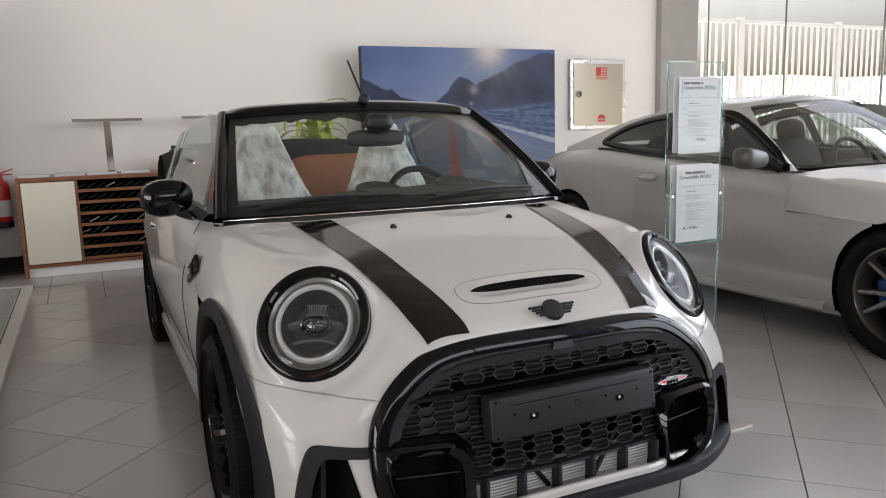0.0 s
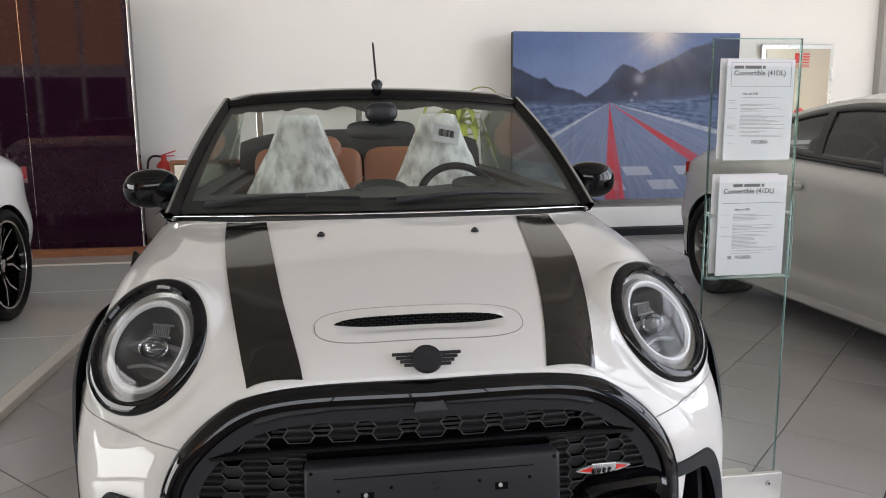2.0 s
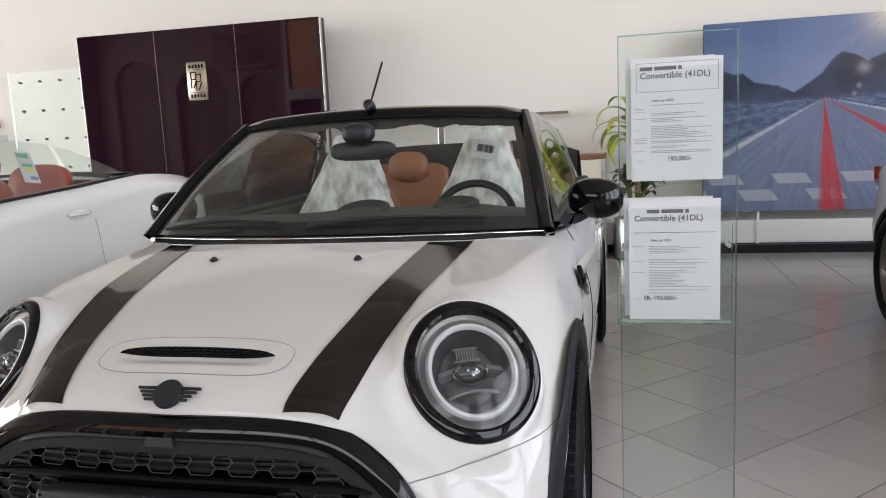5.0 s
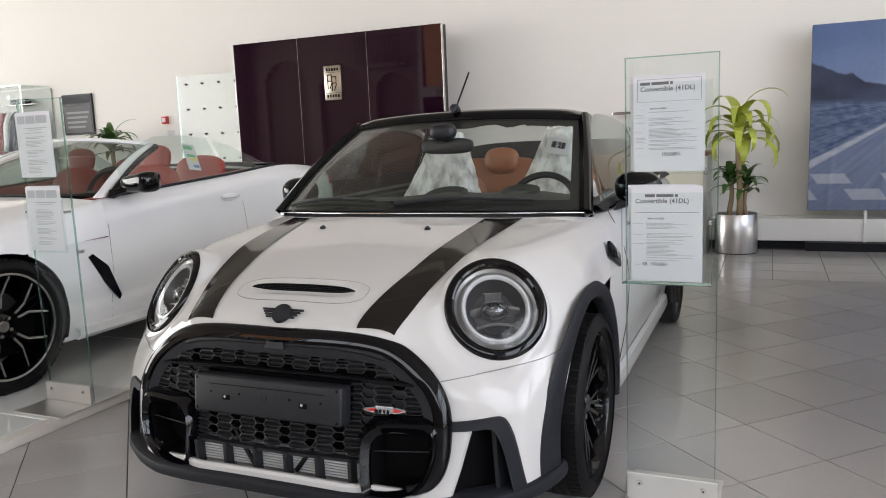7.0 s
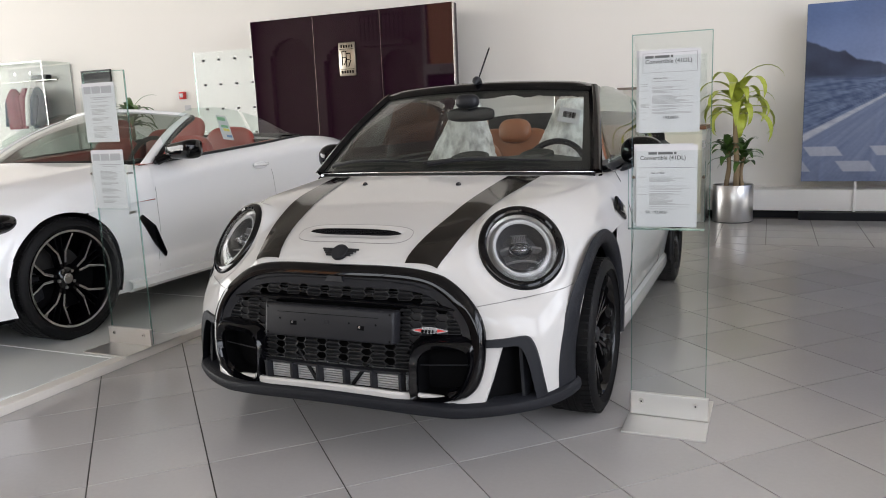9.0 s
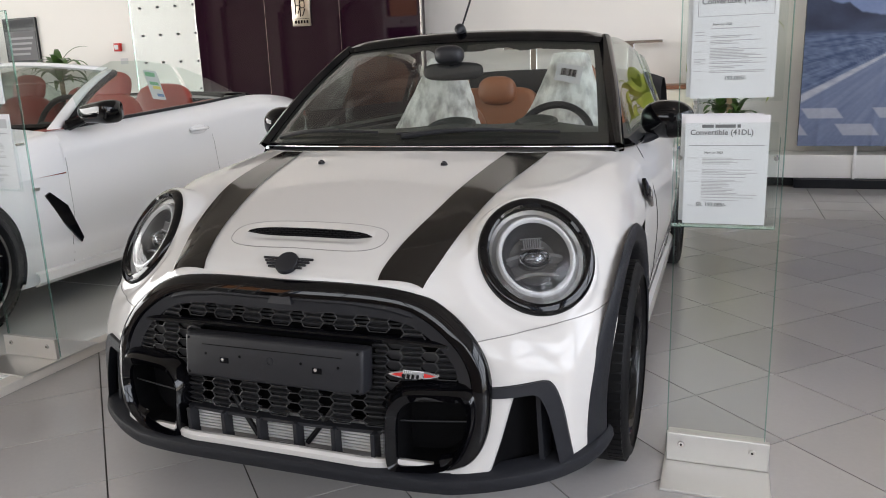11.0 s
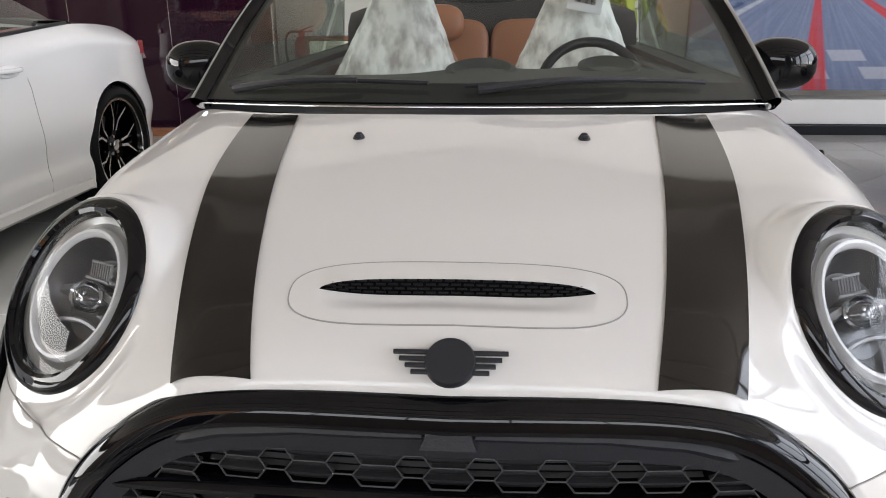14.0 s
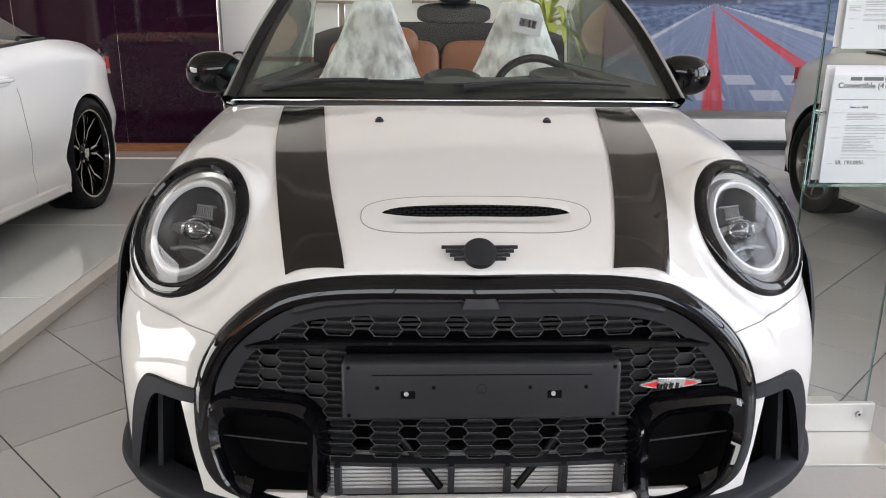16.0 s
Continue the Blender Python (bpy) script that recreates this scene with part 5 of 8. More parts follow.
for s in (-1, 1):
    b = bmesh.new()
    tube(b, curve([(s * 0.70, 1.156, 0.923), (s * 0.755, 1.26, 0.926), (s * 0.768, 1.5, 0.935), (s * 0.764, 2.0, 0.942), (s * 0.755, 2.6, 0.950), (s * 0.735, 3.1, 0.956), (s * 0.66, 3.6, 0.948)], 40), 0.008, 8)
    part("waist_strip", b, CHROME, mini, "chrome waist strip", True)
    b = bmesh.new()
    grid(b, [[(s * x, y, z) for x, z in ((0.772, 0.930 + 0.008 * (y - 1.2)), (0.74, 0.955 + 0.008 * (y - 1.2)), (0.66, 0.950 + 0.008 * (y - 1.2)), (0.63, 0.70))] for y in np.linspace(1.20, 3.30, 14)])
    bmesh.ops.recalc_face_normals(b, faces=b.faces)
    part("door_top", b, GRAIN, mini, "", True)
# wipers
for x0, x1, y0 in ((-0.60, -0.10, 0.02), (-0.02, 0.52, 0.02)):
    b = bmesh.new()

    def at(x, v, l):
        return screen_at(x / 0.69, v, l)
    pts = [at(x0 + (x1 - x0) * q, 0.045 + 0.022 * math.sin(q * 2.6), 0.014) for q in np.linspace(0, 1, 14)]
    tube(b, pts, 0.0055, 6)
    pts = [at(x0 + 0.03 + (x1 - x0) * 0.62 * q, 0.012 + 0.045 * q, 0.022 + 0.010 * math.sin(q * math.pi)) for q in np.linspace(0, 1, 8)]
    tube(b, pts, [0.010, 0.010, 0.009, 0.008, 0.008, 0.007, 0.007, 0.006], 8)
    part("wiper", b, SATIN, mini, "black windscreen wiper", True)
# aerial
b = bmesh.new()
tube(b, curve([(0, 1.560, 1.352), (0, 1.585, 1.372), (0, 1.62, 1.366), (0, 1.66, 1.356)], 10), [0.006, 0.016, 0.020, 0.022, 0.021, 0.019, 0.017, 0.014, 0.010, 0.005], 10)
aer = part("aerial_base", b, SATIN, mini, "", True)
b = bmesh.new()
tube(b, [(0.0, 1.605 + 0.19 * q, 1.372 + 0.178 * q) for q in np.linspace(0, 1, 9)], [0.0045, 0.004, 0.0036, 0.0034, 0.0032, 0.003, 0.003, 0.003, 0.003], 7)
for q in np.linspace(0.2, 0.95, 24):
    p = Vector((0.0, 1.605 + 0.19 * q, 1.372 + 0.178 * q))
    rod(b, p, p + Vector((0, 0.002, 0.0019)), 0.0046, seg=8)
part("aerial_rod", b, SATIN, aer, "short black aerial", True)


# door mirrors
def door_mirror(s):
    b = bmesh.new()
    c = Vector((s * 0.848, 1.535, 0.995))
    P = []
    for i, t in enumerate(np.linspace(-1, 1, 17)):
        row = []
        for a in np.linspace(0, math.tau, 28, endpoint=False):
            r = math.sqrt(max(0.0, 1 - abs(t) ** 2.3))
            x = 0.100 * r * math.copysign(abs(math.cos(a)) ** 0.85, math.cos(a))
            z = 0.073 * r * math.copysign(abs(math.sin(a)) ** 0.85, math.sin(a))
            y = t * (0.075 if t < 0 else 0.045)
            row.append((c.x + x, c.y + y + 0.10 * abs(x), c.z + z - 0.05 * s * x * 0.6))
        P.append(row)
    grid(b, P, close_v=True)
    bmesh.ops.remove_doubles(b, verts=b.verts, dist=1e-4)
    bmesh.ops.recalc_face_normals(b, faces=b.faces)
    m = part("door_mirror", b, GLOSS, mini, "rounded gloss black door mirror", "all")
    b = bmesh.new()
    tube(b, curve([(s * 0.752, 1.500, 0.925), (s * 0.785, 1.512, 0.930), (s * 0.815, 1.525, 0.945), (s * 0.83, 1.535, 0.965)], 10), [0.030, 0.030, 0.029, 0.028, 0.027, 0.027, 0.027, 0.028, 0.030, 0.032], 12, flat=0.7)
    part("mirror_arm", b, SATIN, m, "", True)


for s in (-1, 1):
    door_mirror(s)

# side windows, raised
for s in (-1, 1):
    b = bmesh.new()
    top = curve([(0.610, 1.62, 1.235), (0.588, 1.80, 1.300), (0.580, 2.10, 1.322), (0.592, 2.42, 1.300), (0.615, 2.62, 1.262)], 18)
    bot = [(0.735, y, 0.945) for y in np.linspace(1.32, 2.66, 18)]
    grid(b, [[Vector((s * p[0], p[1], p[2])).lerp(Vector((s * q[0], q[1], q[2])), 1 - w) for w in np.linspace(0, 1, 8)] for p, q in zip(top, bot)])
    w = part("door_window", solid(b, 0.004), SIDE_GLASS, mini, "raised clear door window", "all")
    w.visible_shadow = False
    b = bmesh.new()
    top = [(0.622, 2.66, 1.255), (0.66, 2.85, 1.16), (0.70, 3.0, 0.99)]
    grid(b, [[Vector((s * p[0], p[1], p[2])).lerp(Vector((s * 0.73, p[1], 0.95)), 1 - w) for w in np.linspace(0, 1, 5)] for p in curve(top + [(0.71, 3.05, 0.95)], 8)])
    w = part("quarter_window", solid(b, 0.004), SIDE_GLASS, mini, "", "all")
    w.visible_shadow = False

# side scuttle plates with indicator
for s in (-1, 1):
    b = bmesh.new()
    obox(b, Matrix.Translation((s * 0.818, 1.145, 0.772)) @ Matrix.Rotation(s * radians(-9), 4, "Y") @ Matrix.Rotation(radians(-24), 4, "X"), 0.016, 0.165, 0.064, 0.007)
    q = part("side_scuttle", b, GLOSS, mini, "gloss black side scuttle with a small mark", True)
    b = bmesh.new()
    for k in range(3):
        obox(b, Matrix.Translation((s * 0.8275, 1.105 + k * 0.018, 0.788 - k * 0.008)) @ Matrix.Rotation(radians(-24), 4, "X"), 0.003, 0.006, 0.030, 0.001)
    part("scuttle_grille", b, SATIN, q)
    b = bmesh.new()
    obox(b, Matrix.Translation((s * 0.8275, 1.180, 0.757)), 0.003, 0.014, 0.018, 0.001)
    part("side_mark", b, STEEL, q)
    # door shut lines and handle
    for y0 in (1.36, 2.52):
        b = bmesh.new()
        pts = [(s * float(np.interp(z, (0.25, 0.45, 0.6, 0.74, 0.86, 0.93), (0.790, 0.827, 0.838, 0.832, 0.802, 0.768))) - s * (0.024 * max(0.0, z - 0.68) / 0.22 if y0 < 2 else 0.0), y0 + 0.04 * (z - 0.6) * (1 if y0 < 2 else -1), z) for z in np.linspace(0.25, 0.925, 14)]
        tube(b, pts, 0.0014, 5)
        part("door_shut_line", b, DARK, mini)
    b = bmesh.new()
    tube(b, [(s * (0.835 + 0.012 * math.sin(q * math.pi)), 2.28 + 0.19 * q, 0.80) for q in np.linspace(0, 1, 9)], 0.012, 8)
    part("door_handle", b, CHROME, mini, "chrome door handle", True)
    b = bmesh.new()
    obox(b, Matrix.Translation((s * 0.60, 3.79, 0.72)) @ Matrix.Rotation(s * radians(-35), 4, "Z"), 0.15, 0.05, 0.20, 0.02)
    part("tail_lamp", b, TAIL, mini, "red tail lamp", True)


# ---- wheels ----
def wheel_meshes(tyre_r, width, rim_r, style):
    """Meshes of one wheel about its axle along x, outer side at +x."""
    out = []

    def keep(name, b, mat, smooth=True):
        bmesh.ops.recalc_face_normals(b, faces=b.faces)
        me = bpy.data.meshes.new(name)
        b.to_mesh(me)
        b.free()
        me.materials.append(mat)
        if smooth:
            me.shade_smooth()
            me.set_sharp_from_angle(angle=radians(40))
        out.append((name, me))
    w = width / 2
    b = bmesh.new()
    lathe(b, [(rim_r + 0.004, w * 0.72), (rim_r + 0.014, w * 0.88), (rim_r + 0.03, w * 0.97), (tyre_r - 0.045, w), (tyre_r - 0.020, w * 0.95), (tyre_r - 0.005, w * 0.80), (tyre_r, w * 0.6),
              (tyre_r, -w * 0.6), (tyre_r - 0.005, -w * 0.80), (tyre_r - 0.03, -w), (rim_r + 0.01, -w * 0.8)], axis="x", seg=72)
    for k in range(72):                       # tread blocks
        a = k * math.tau / 72
        for x0, x1 in ((0.42, 0.84), (-0.84, -0.42)):
            m = Matrix.Rotation(a, 4, "X") @ Matrix.Translation((w * (x0 + x1) / 2, 0, tyre_r - 0.0025))
            obox(b, m, w * 0.42, tyre_r * math.tau / 72 * 0.74, 0.0075)
    for x in (-0.25, 0.05, 0.3):
        lathe(b, [(tyre_r + 0.001, w * (x - 0.11)), (tyre_r + 0.0035, w * (x - 0.09)), (tyre_r + 0.0035, w * (x + 0.09)), (tyre_r + 0.001, w * (x + 0.11))], axis="x", seg=72)
    keep("tyre", b, RUBBER)
    b = bmesh.new()
    lathe(b, [(rim_r + 0.006, w * 0.70), (rim_r + 0.006, w * 0.82), (rim_r - 0.004, w * 0.84), (rim_r - 0.012, w * 0.74), (rim_r - 0.018, w * 0.3), (rim_r - 0.03, -w * 0.8)], axis="x", seg=64)
    keep("rim", b, {"mini": RIM_BLACK, "m": RIM_BLACK, "grey": RIM_GREY}[style])
    b = bmesh.new()
    lathe(b, [(0.03, -0.02), (rim_r * 0.66, -0.02), (rim_r * 0.66, -0.045), (0.03, -0.045)], axis="x", seg=48)
    keep("brake_disc", b, BRAKE)
    b = bmesh.new()
    obox(b, Matrix.Rotation(radians(100), 4, "X") @ Matrix.Translation((-0.025, 0, rim_r * 0.58)), 0.07, 0.16, 0.07, 0.02)
    keep("brake_caliper", b, {"mini": SATIN, "m": SATIN, "grey": BLUE_CAL}[style])

    spoke_mat = RIM_GREY if style == "grey" else RIM_BLACK
    face_mat = RIM_CUT if style == "m" else RIM_GREY_CUT

    def bar(kind, p0, p1, h0, h1, d, wide0, wide1, face=False):
        """A tapered spoke from p0 to p1 (y, z), front face at h0..h1."""
        b = bmesh.new()
        a, c = Vector((0, *p0)), Vector((0, *p1))
        t = (c - a).normalized()
        n = Vector((1, 0, 0)).cross(t)
        vs = []
        for p, h, ww in ((a, h0, wide0), (c, h1, wide1)):
            for o, dx in ((-ww, 0), (-ww * 0.72, d * 0.22), (ww * 0.72, d * 0.22), (ww, 0), (ww, -d), (-ww, -d)):
                vs.append(b.verts.new(p + n * o + Vector((h + dx - d * 0.22, 0, 0))))
        for k in range(6):
            b.faces.new((vs[k], vs[(k + 1) % 6], vs[6 + (k + 1) % 6], vs[6 + k]))
        b.faces.new(vs[5::-1])
        b.faces.new(vs[6:])
        keep("spoke" if kind == "spoke" else "spoke_face", b, spoke_mat if kind == "spoke" else face_mat)
    rot = lambda p, a: (p[0] * math.cos(a) - p[1] * math.sin(a), p[0] * math.sin(a) + p[1] * math.cos(a))
    sp, cut = bmesh.new(), bmesh.new()
    f = w * 0.55
    if style == "mini":
        for k in range(5):
            a = k * math.tau / 5
            for o in (-0.21, 0.21):
                bar("spoke", rot((0, 0.035), a + o), rot((0, rim_r - 0.008), a + o * 0.55), f - 0.012, f + 0.012, 0.034, 0.0100, 0.0085)
                bar("spoke", rot((0, 0.085), a + o * 0.9), rot((0, rim_r - 0.008), a + o * 2.1), f - 0.010, f + 0.010, 0.030, 0.0075, 0.0075)
    elif style == "m":
        def at(r, deg):
            return rot((0, rim_r * r), radians(deg))
        for k in range(5):
            a = k * 72.0
            for o in (-1, 1):
                path = ((0.24, 9.0), (0.58, 9.5), (0.985, 21.0))
                for n_, ((r0, d0), (r1, d1)) in enumerate(zip(path, path[1:])):
                    h0, h1 = (f - 0.014, f - 0.002) if n_ == 0 else (f - 0.002, f + 0.012)
                    bar("spoke", at(r0, a + o * d0), at(r1, a + o * d1), h0, h1, 0.036, 0.013 - 0.002 * n_, 0.011 - 0.002 * n_)
                    if r1 > 0.4:
                        bar("face", at(max(r0, 0.34), a + o * d0), at(r1, a + o * d1), (h0 if r0 > 0.3 else f - 0.010) + 0.0025, h1 + 0.0025, 0.003, 0.0062 - 0.0008 * n_, 0.0060 - 0.0012 * n_)
                bar("spoke", at(0.56, a + o * 6.5), at(0.985, a + o * 4.5), f - 0.012, f + 0.002, 0.030, 0.0065, 0.0060)
        lathe(cut, [(rim_r + 0.006, w * 0.835), (rim_r + 0.0055, w * 0.86), (rim_r - 0.006, w * 0.86), (rim_r - 0.007, w * 0.835)], axis="x", seg=64)
    else:
        for k in range(5):
            a = k * math.tau / 5
            for o in (-0.13, 0.13):
                bar("spoke", rot((0, 0.045), a + o * 1.6), rot((0, rim_r - 0.006), a + o * 1.9), f - 0.014, f + 0.012, 0.036, 0.017, 0.012)
                bar("face", rot((0, 0.070), a + o * 1.6), rot((0, rim_r - 0.010), a + o * 1.9), f - 0.009, f + 0.0145, 0.003, 0.010, 0.008)
    lathe(sp, [(0.0005, f + 0.002), (0.030, f + 0.001), (0.036, f - 0.006), (0.062, f - 0.016), (0.066, f - 0.05)], axis="x", seg=30)
    for k in range(5):
        y, z = rot((0, 0.052), k * math.tau / 5 + 0.3)
        nut = bmesh.new()
        rod(nut, (f - 0.02, y, z), (f - 0.006, y, z), 0.009, seg=8)
        keep("wheel_nut", nut, STEEL)
    keep("wheel", sp, spoke_mat)
    if style == "m":
        keep("rim_lip", cut, RIM_CUT)
    else:
        cut.free()
    b = bmesh.new()
    lathe(b, [(0.0005, f + 0.006), (0.026, f + 0.005), (0.030, f + 0.001)], axis="x", seg=28)
    keep("centre_cap", b, SATIN if style == "mini" else STEEL)
    return out


BLUE_CAL = material("blue_caliper_paint", (0.02, 0.06, 0.22), 0.35, vary=0.1)
RIM_GREY_CUT = material("bronze_grey_face", (0.36, 0.34, 0.32), 0.28, metal=1.0, vary=0.06)


def put_wheel(car, meshes, at, side, turn=0.0, group_label=""):
    o = ORIGIN[car.name]
    hub = new("wheel", dict(meshes)["wheel"])
    hub.parent = car
    hub.matrix_basis = Matrix.Translation(Vector(at) - o) @ Matrix.Rotation(0 if side > 0 else math.pi, 4, "Z") @ Matrix.Rotation(turn, 4, "X")
    hub["label"] = group_label
    ORIGIN[hub.name] = o
    for k, me in meshes:
        if k != "wheel":
            ob = new(k, me)
            ob.parent = hub
            if k == "brake_caliper":
                ob.rotation_euler = (-turn, 0, 0)
    return hub


MINI_WHEEL = wheel_meshes(TYRE_R, 0.205, 0.242, "mini")
for s in (-1, 1):
    for k, y in enumerate((FWY, RWY)):
        put_wheel(mini, MINI_WHEEL, (s * 0.738, y, HUBZ), s, 0.3 + k * 0.4 + s * 0.2, "gloss black multi-spoke alloy wheel with low tyre")

# ---- inside the convertible ----
b = bmesh.new()
P = []
for u in np.linspace(-1, 1, 36):
    x = u * 0.66
    hump = 0.028 * math.exp(-((x - 0.35) / 0.17) ** 2) + 0.022 * math.exp(-(x / 0.16) ** 2)
    P.append([(x, 0.96 + 0.50 * x * x, 0.955 - 0.03 * x * x), (x, 1.15 + 0.2 * x * x, 0.955 + hump * 0.3), (x, 1.38, 0.965 + hump * 0.8), (x, 1.50, 0.968 + hump), (x, 1.56, 0.950 + hump * 0.8), (x, 1.57, 0.90), (x, 1.52, 0.78), (x, 1.50, 0.60), (x, 1.35, 0.45)])
grid(b, P)
bmesh.ops.recalc_face_normals(b, faces=b.faces)
dash = part("dashboard", b, DASH, mini, "dark grained dashboard", "all")
for x, r in ((0.0, 0.100), (0.355, 0.085)):
    b = bmesh.new()
    z0 = 0.99 if x == 0 else 1.0
    vs = lathe(b, [(r, -0.03), (r, 0.010), (r - 0.015, 0.016), (r - 0.03, 0.006), (0.002, 0.0)], seg=36)
    m = Matrix.Translation((x, 1.45, z0 - 0.012)) @ Matrix.Rotation(radians(14), 4, "X")
    for row in vs:
        for v in row:
            v.co = m @ v.co
    part("instrument_pod", b, DASH, dash, "", True)


def steering_wheel():
    c, m = Vector((0.350, 1.795, 0.893)), Matrix.Rotation(radians(62), 4, "X")
    at = lambda x, y, z=0: c + m @ Vector((x, y, z))
    b = bmesh.new()
    tube(b, [at(0.166 * math.cos(a), 0.166 * math.sin(a)) for a in np.linspace(0, math.tau, 48, endpoint=False)], 0.0165, 10, True)
    w = part("steering_wheel", b, SATIN, mini, "black leather steering wheel", True)
    b = bmesh.new()
    lathe_v = lathe(b, [(0.002, 0.030), (0.05, 0.028), (0.066, 0.012), (0.07, -0.03)], seg=24)
    for row in lathe_v:
        for v in row:
            v.co = c + m @ v.co
    for a in (radians(188), radians(-8), radians(270)):
        rod(b, at(0.05 * math.cos(a), 0.05 * math.sin(a)), at(0.163 * math.cos(a), 0.163 * math.sin(a)), 0.017, 0.014, 8)
    part("wheel_hub", b, SATIN, w, "", True)


steering_wheel()


def lump(b, c, sx, sy, sz, seed=0.0, rough=0.0, p=2.6, tilt=0.0, n=20, mm=28):
    """A soft rounded block."""
    P = []
    R = Matrix.Rotation(tilt, 3, "X")
    for i in range(n + 1):
        t = -math.pi / 2 + math.pi * i / n
        row = []
        for k in range(mm):
            a = k * math.tau / mm
            e = lambda q: math.copysign(abs(q) ** (2 / p), q)
            v = Vector((sx * e(math.cos(t)) * e(math.cos(a)), sy * e(math.cos(t)) * e(math.sin(a)), sz * e(math.sin(t))))
            if rough:
                v *= 1 + rough * noise.noise(v * 9 + Vector((seed, 0, 0)))
            row.append(Vector(c) + R @ v)
        P.append(row)
    grid(b, P, close_v=True)
    bmesh.ops.remove_doubles(b, verts=b.verts, dist=1e-5)
    bmesh.ops.recalc_face_normals(b, faces=b.faces)


def covered_seat(x, seed):
    b = bmesh.new()
    lump(b, (x, 2.20, 0.72), 0.24, 0.10, 0.34, p=3.2, tilt=radians(-14))
    lump(b, (x, 1.98, 0.50), 0.25, 0.27, 0.09, p=3.2)
    lump(b, (x, 2.29, 1.14), 0.12, 0.055, 0.09, p=3, tilt=radians(-10))
    seat = part("front_seat", b, LEATHER, mini, "tan leather front seat under a clear plastic cover", "all")
    # loose plastic cover hanging from the headrest
    b = bmesh.new()
    P = []
    for i, q in enumerate(np.linspace(0, 1, 40)):
        row = []
        z = 1.262 - 0.62 * q
        hw = 0.082 + 0.205 * min(1.0, q * 1.25) ** 1.05
        hd = 0.050 + 0.075 * min(1.0, q * 1.4)
        for k in range(72):
            a = k * math.tau / 72
            fold = 1 + (0.05 + 0.10 * q) * noise.noise((math.cos(a) * 2.2 + seed, math.sin(a) * 2.2, q * 1.4 + seed)) + (0.03 + 0.08 * q) * math.copysign(abs(math.sin(3.5 * a + seed + 1.5 * q)) ** 0.5, math.sin(3.5 * a + seed + 1.5 * q)) + 0.03 * q * math.sin(11 * a + 2 * seed) + 0.035 * noise.noise((a * 5, q * 11, seed)) + 0.018 * noise.noise((a * 14, q * 30, seed))
            e = lambda v: math.copysign(abs(v) ** 0.8, v)
            row.append((x + hw * fold * e(math.cos(a)), 2.275 - 0.17 * q + hd * fold * e(math.sin(a)), z + 0.012 * noise.noise((a * 2, q * 9, seed + 4))))
        P.append(row)
    P.insert(0, [(x + 0.04 * math.cos(k * math.tau / 72), 2.275 + 0.03 * math.sin(k * math.tau / 72), 1.272) for k in range(72)])
    grid(b, P, close_v=True)
    b.faces.new([b.verts.new(v) for v in P[0]])
    bmesh.ops.remove_doubles(b, verts=b.verts, dist=1e-5)
    bmesh.ops.recalc_face_normals(b, faces=b.faces)
    part("plastic_cover", b, COVER_CLEAR, seat, "creased translucent protective cover", "all")
    return seat


COVER_CLEAR = bpy.data.materials.new("translucent_seat_cover")
_n, _l, _p = nodes_of(COVER_CLEAR)
_p.inputs["Base Color"].default_value = (0.80, 0.82, 0.80, 1)
_p.inputs["Roughness"].default_value = 0.36
_co, _tx, _rp, _bp = _n.new("ShaderNodeTexCoord"), _n.new("ShaderNodeTexNoise"), _n.new("ShaderNodeMapRange"), _n.new("ShaderNodeBump")
_tx.inputs["Scale"].default_value, _tx.inputs["Detail"].default_value = 1.0, 7
_mp = _n.new("ShaderNodeMapping")
_mp.inputs["Scale"].default_value = (21, 17, 11)
_mp.inputs["Rotation"].default_value = (0.2, 0.35, 0.1)
_rp.inputs[1].default_value, _rp.inputs[2].default_value, _rp.inputs[3].default_value, _rp.inputs[4].default_value = 0.34, 0.62, 0.42, 0.92
_l.new(_co.outputs["Object"], _mp.inputs[0])
_l.new(_mp.outputs[0], _tx.inputs["Vector"])
_l.new(_tx.outputs["Fac"], _rp.inputs[0])
_l.new(_rp.outputs[0], _p.inputs["Alpha"])
_bp.inputs["Distance"].default_value = 0.012
_l.new(_tx.outputs["Fac"], _bp.inputs["Height"])
_l.new(_bp.outputs[0], _p.inputs["Normal"])
covered_seat(0.335, 3.0)
covered_seat(-0.320, 8.0)
# bar-code slip on one cover
b = bmesh.new()
m = Matrix.Translation((0.352, 2.128, 1.172)) @ Matrix.Rotation(radians(11), 4, "Y") @ Matrix.Rotation(radians(-16), 4, "X")
obox(b, m, 0.125, 0.003, 0.085, 0.001)
slip = part("barcode_slip", b, PAPER, mini, "white paper slip with a bar code")
b = bmesh.new()
random.seed(4)
for k in range(20):
    obox(b, m @ Matrix.Translation((-0.036 + k * 0.0038, -0.0022, 0.004)), random.choice((0.0012, 0.0022, 0.0028)), 0.001, 0.034)
part("barcode_bars", b, GLOSS, slip)
# rear bench, headrests, folded hood
b = bmesh.new()
for s in (-1, 1):
    lump(b, (s * 0.305, 2.99, 0.83), 0.302, 0.075, 0.26, p=7, tilt=radians(-10))
    lump(b, (s * 0.305, 2.80, 0.54), 0.29, 0.22, 0.09, p=3.5)
bench = part("rear_bench", b, LEATHER, mini, "tan leather rear bench", "all")
b = bmesh.new()
lump(b, (-0.235, 2.945, 1.075), 0.115, 0.055, 0.085, p=2.6, tilt=radians(-8))
part("rear_headrest", b, LEATHER, bench, "rounded tan headrest", "all")
b = bmesh.new()
P = []
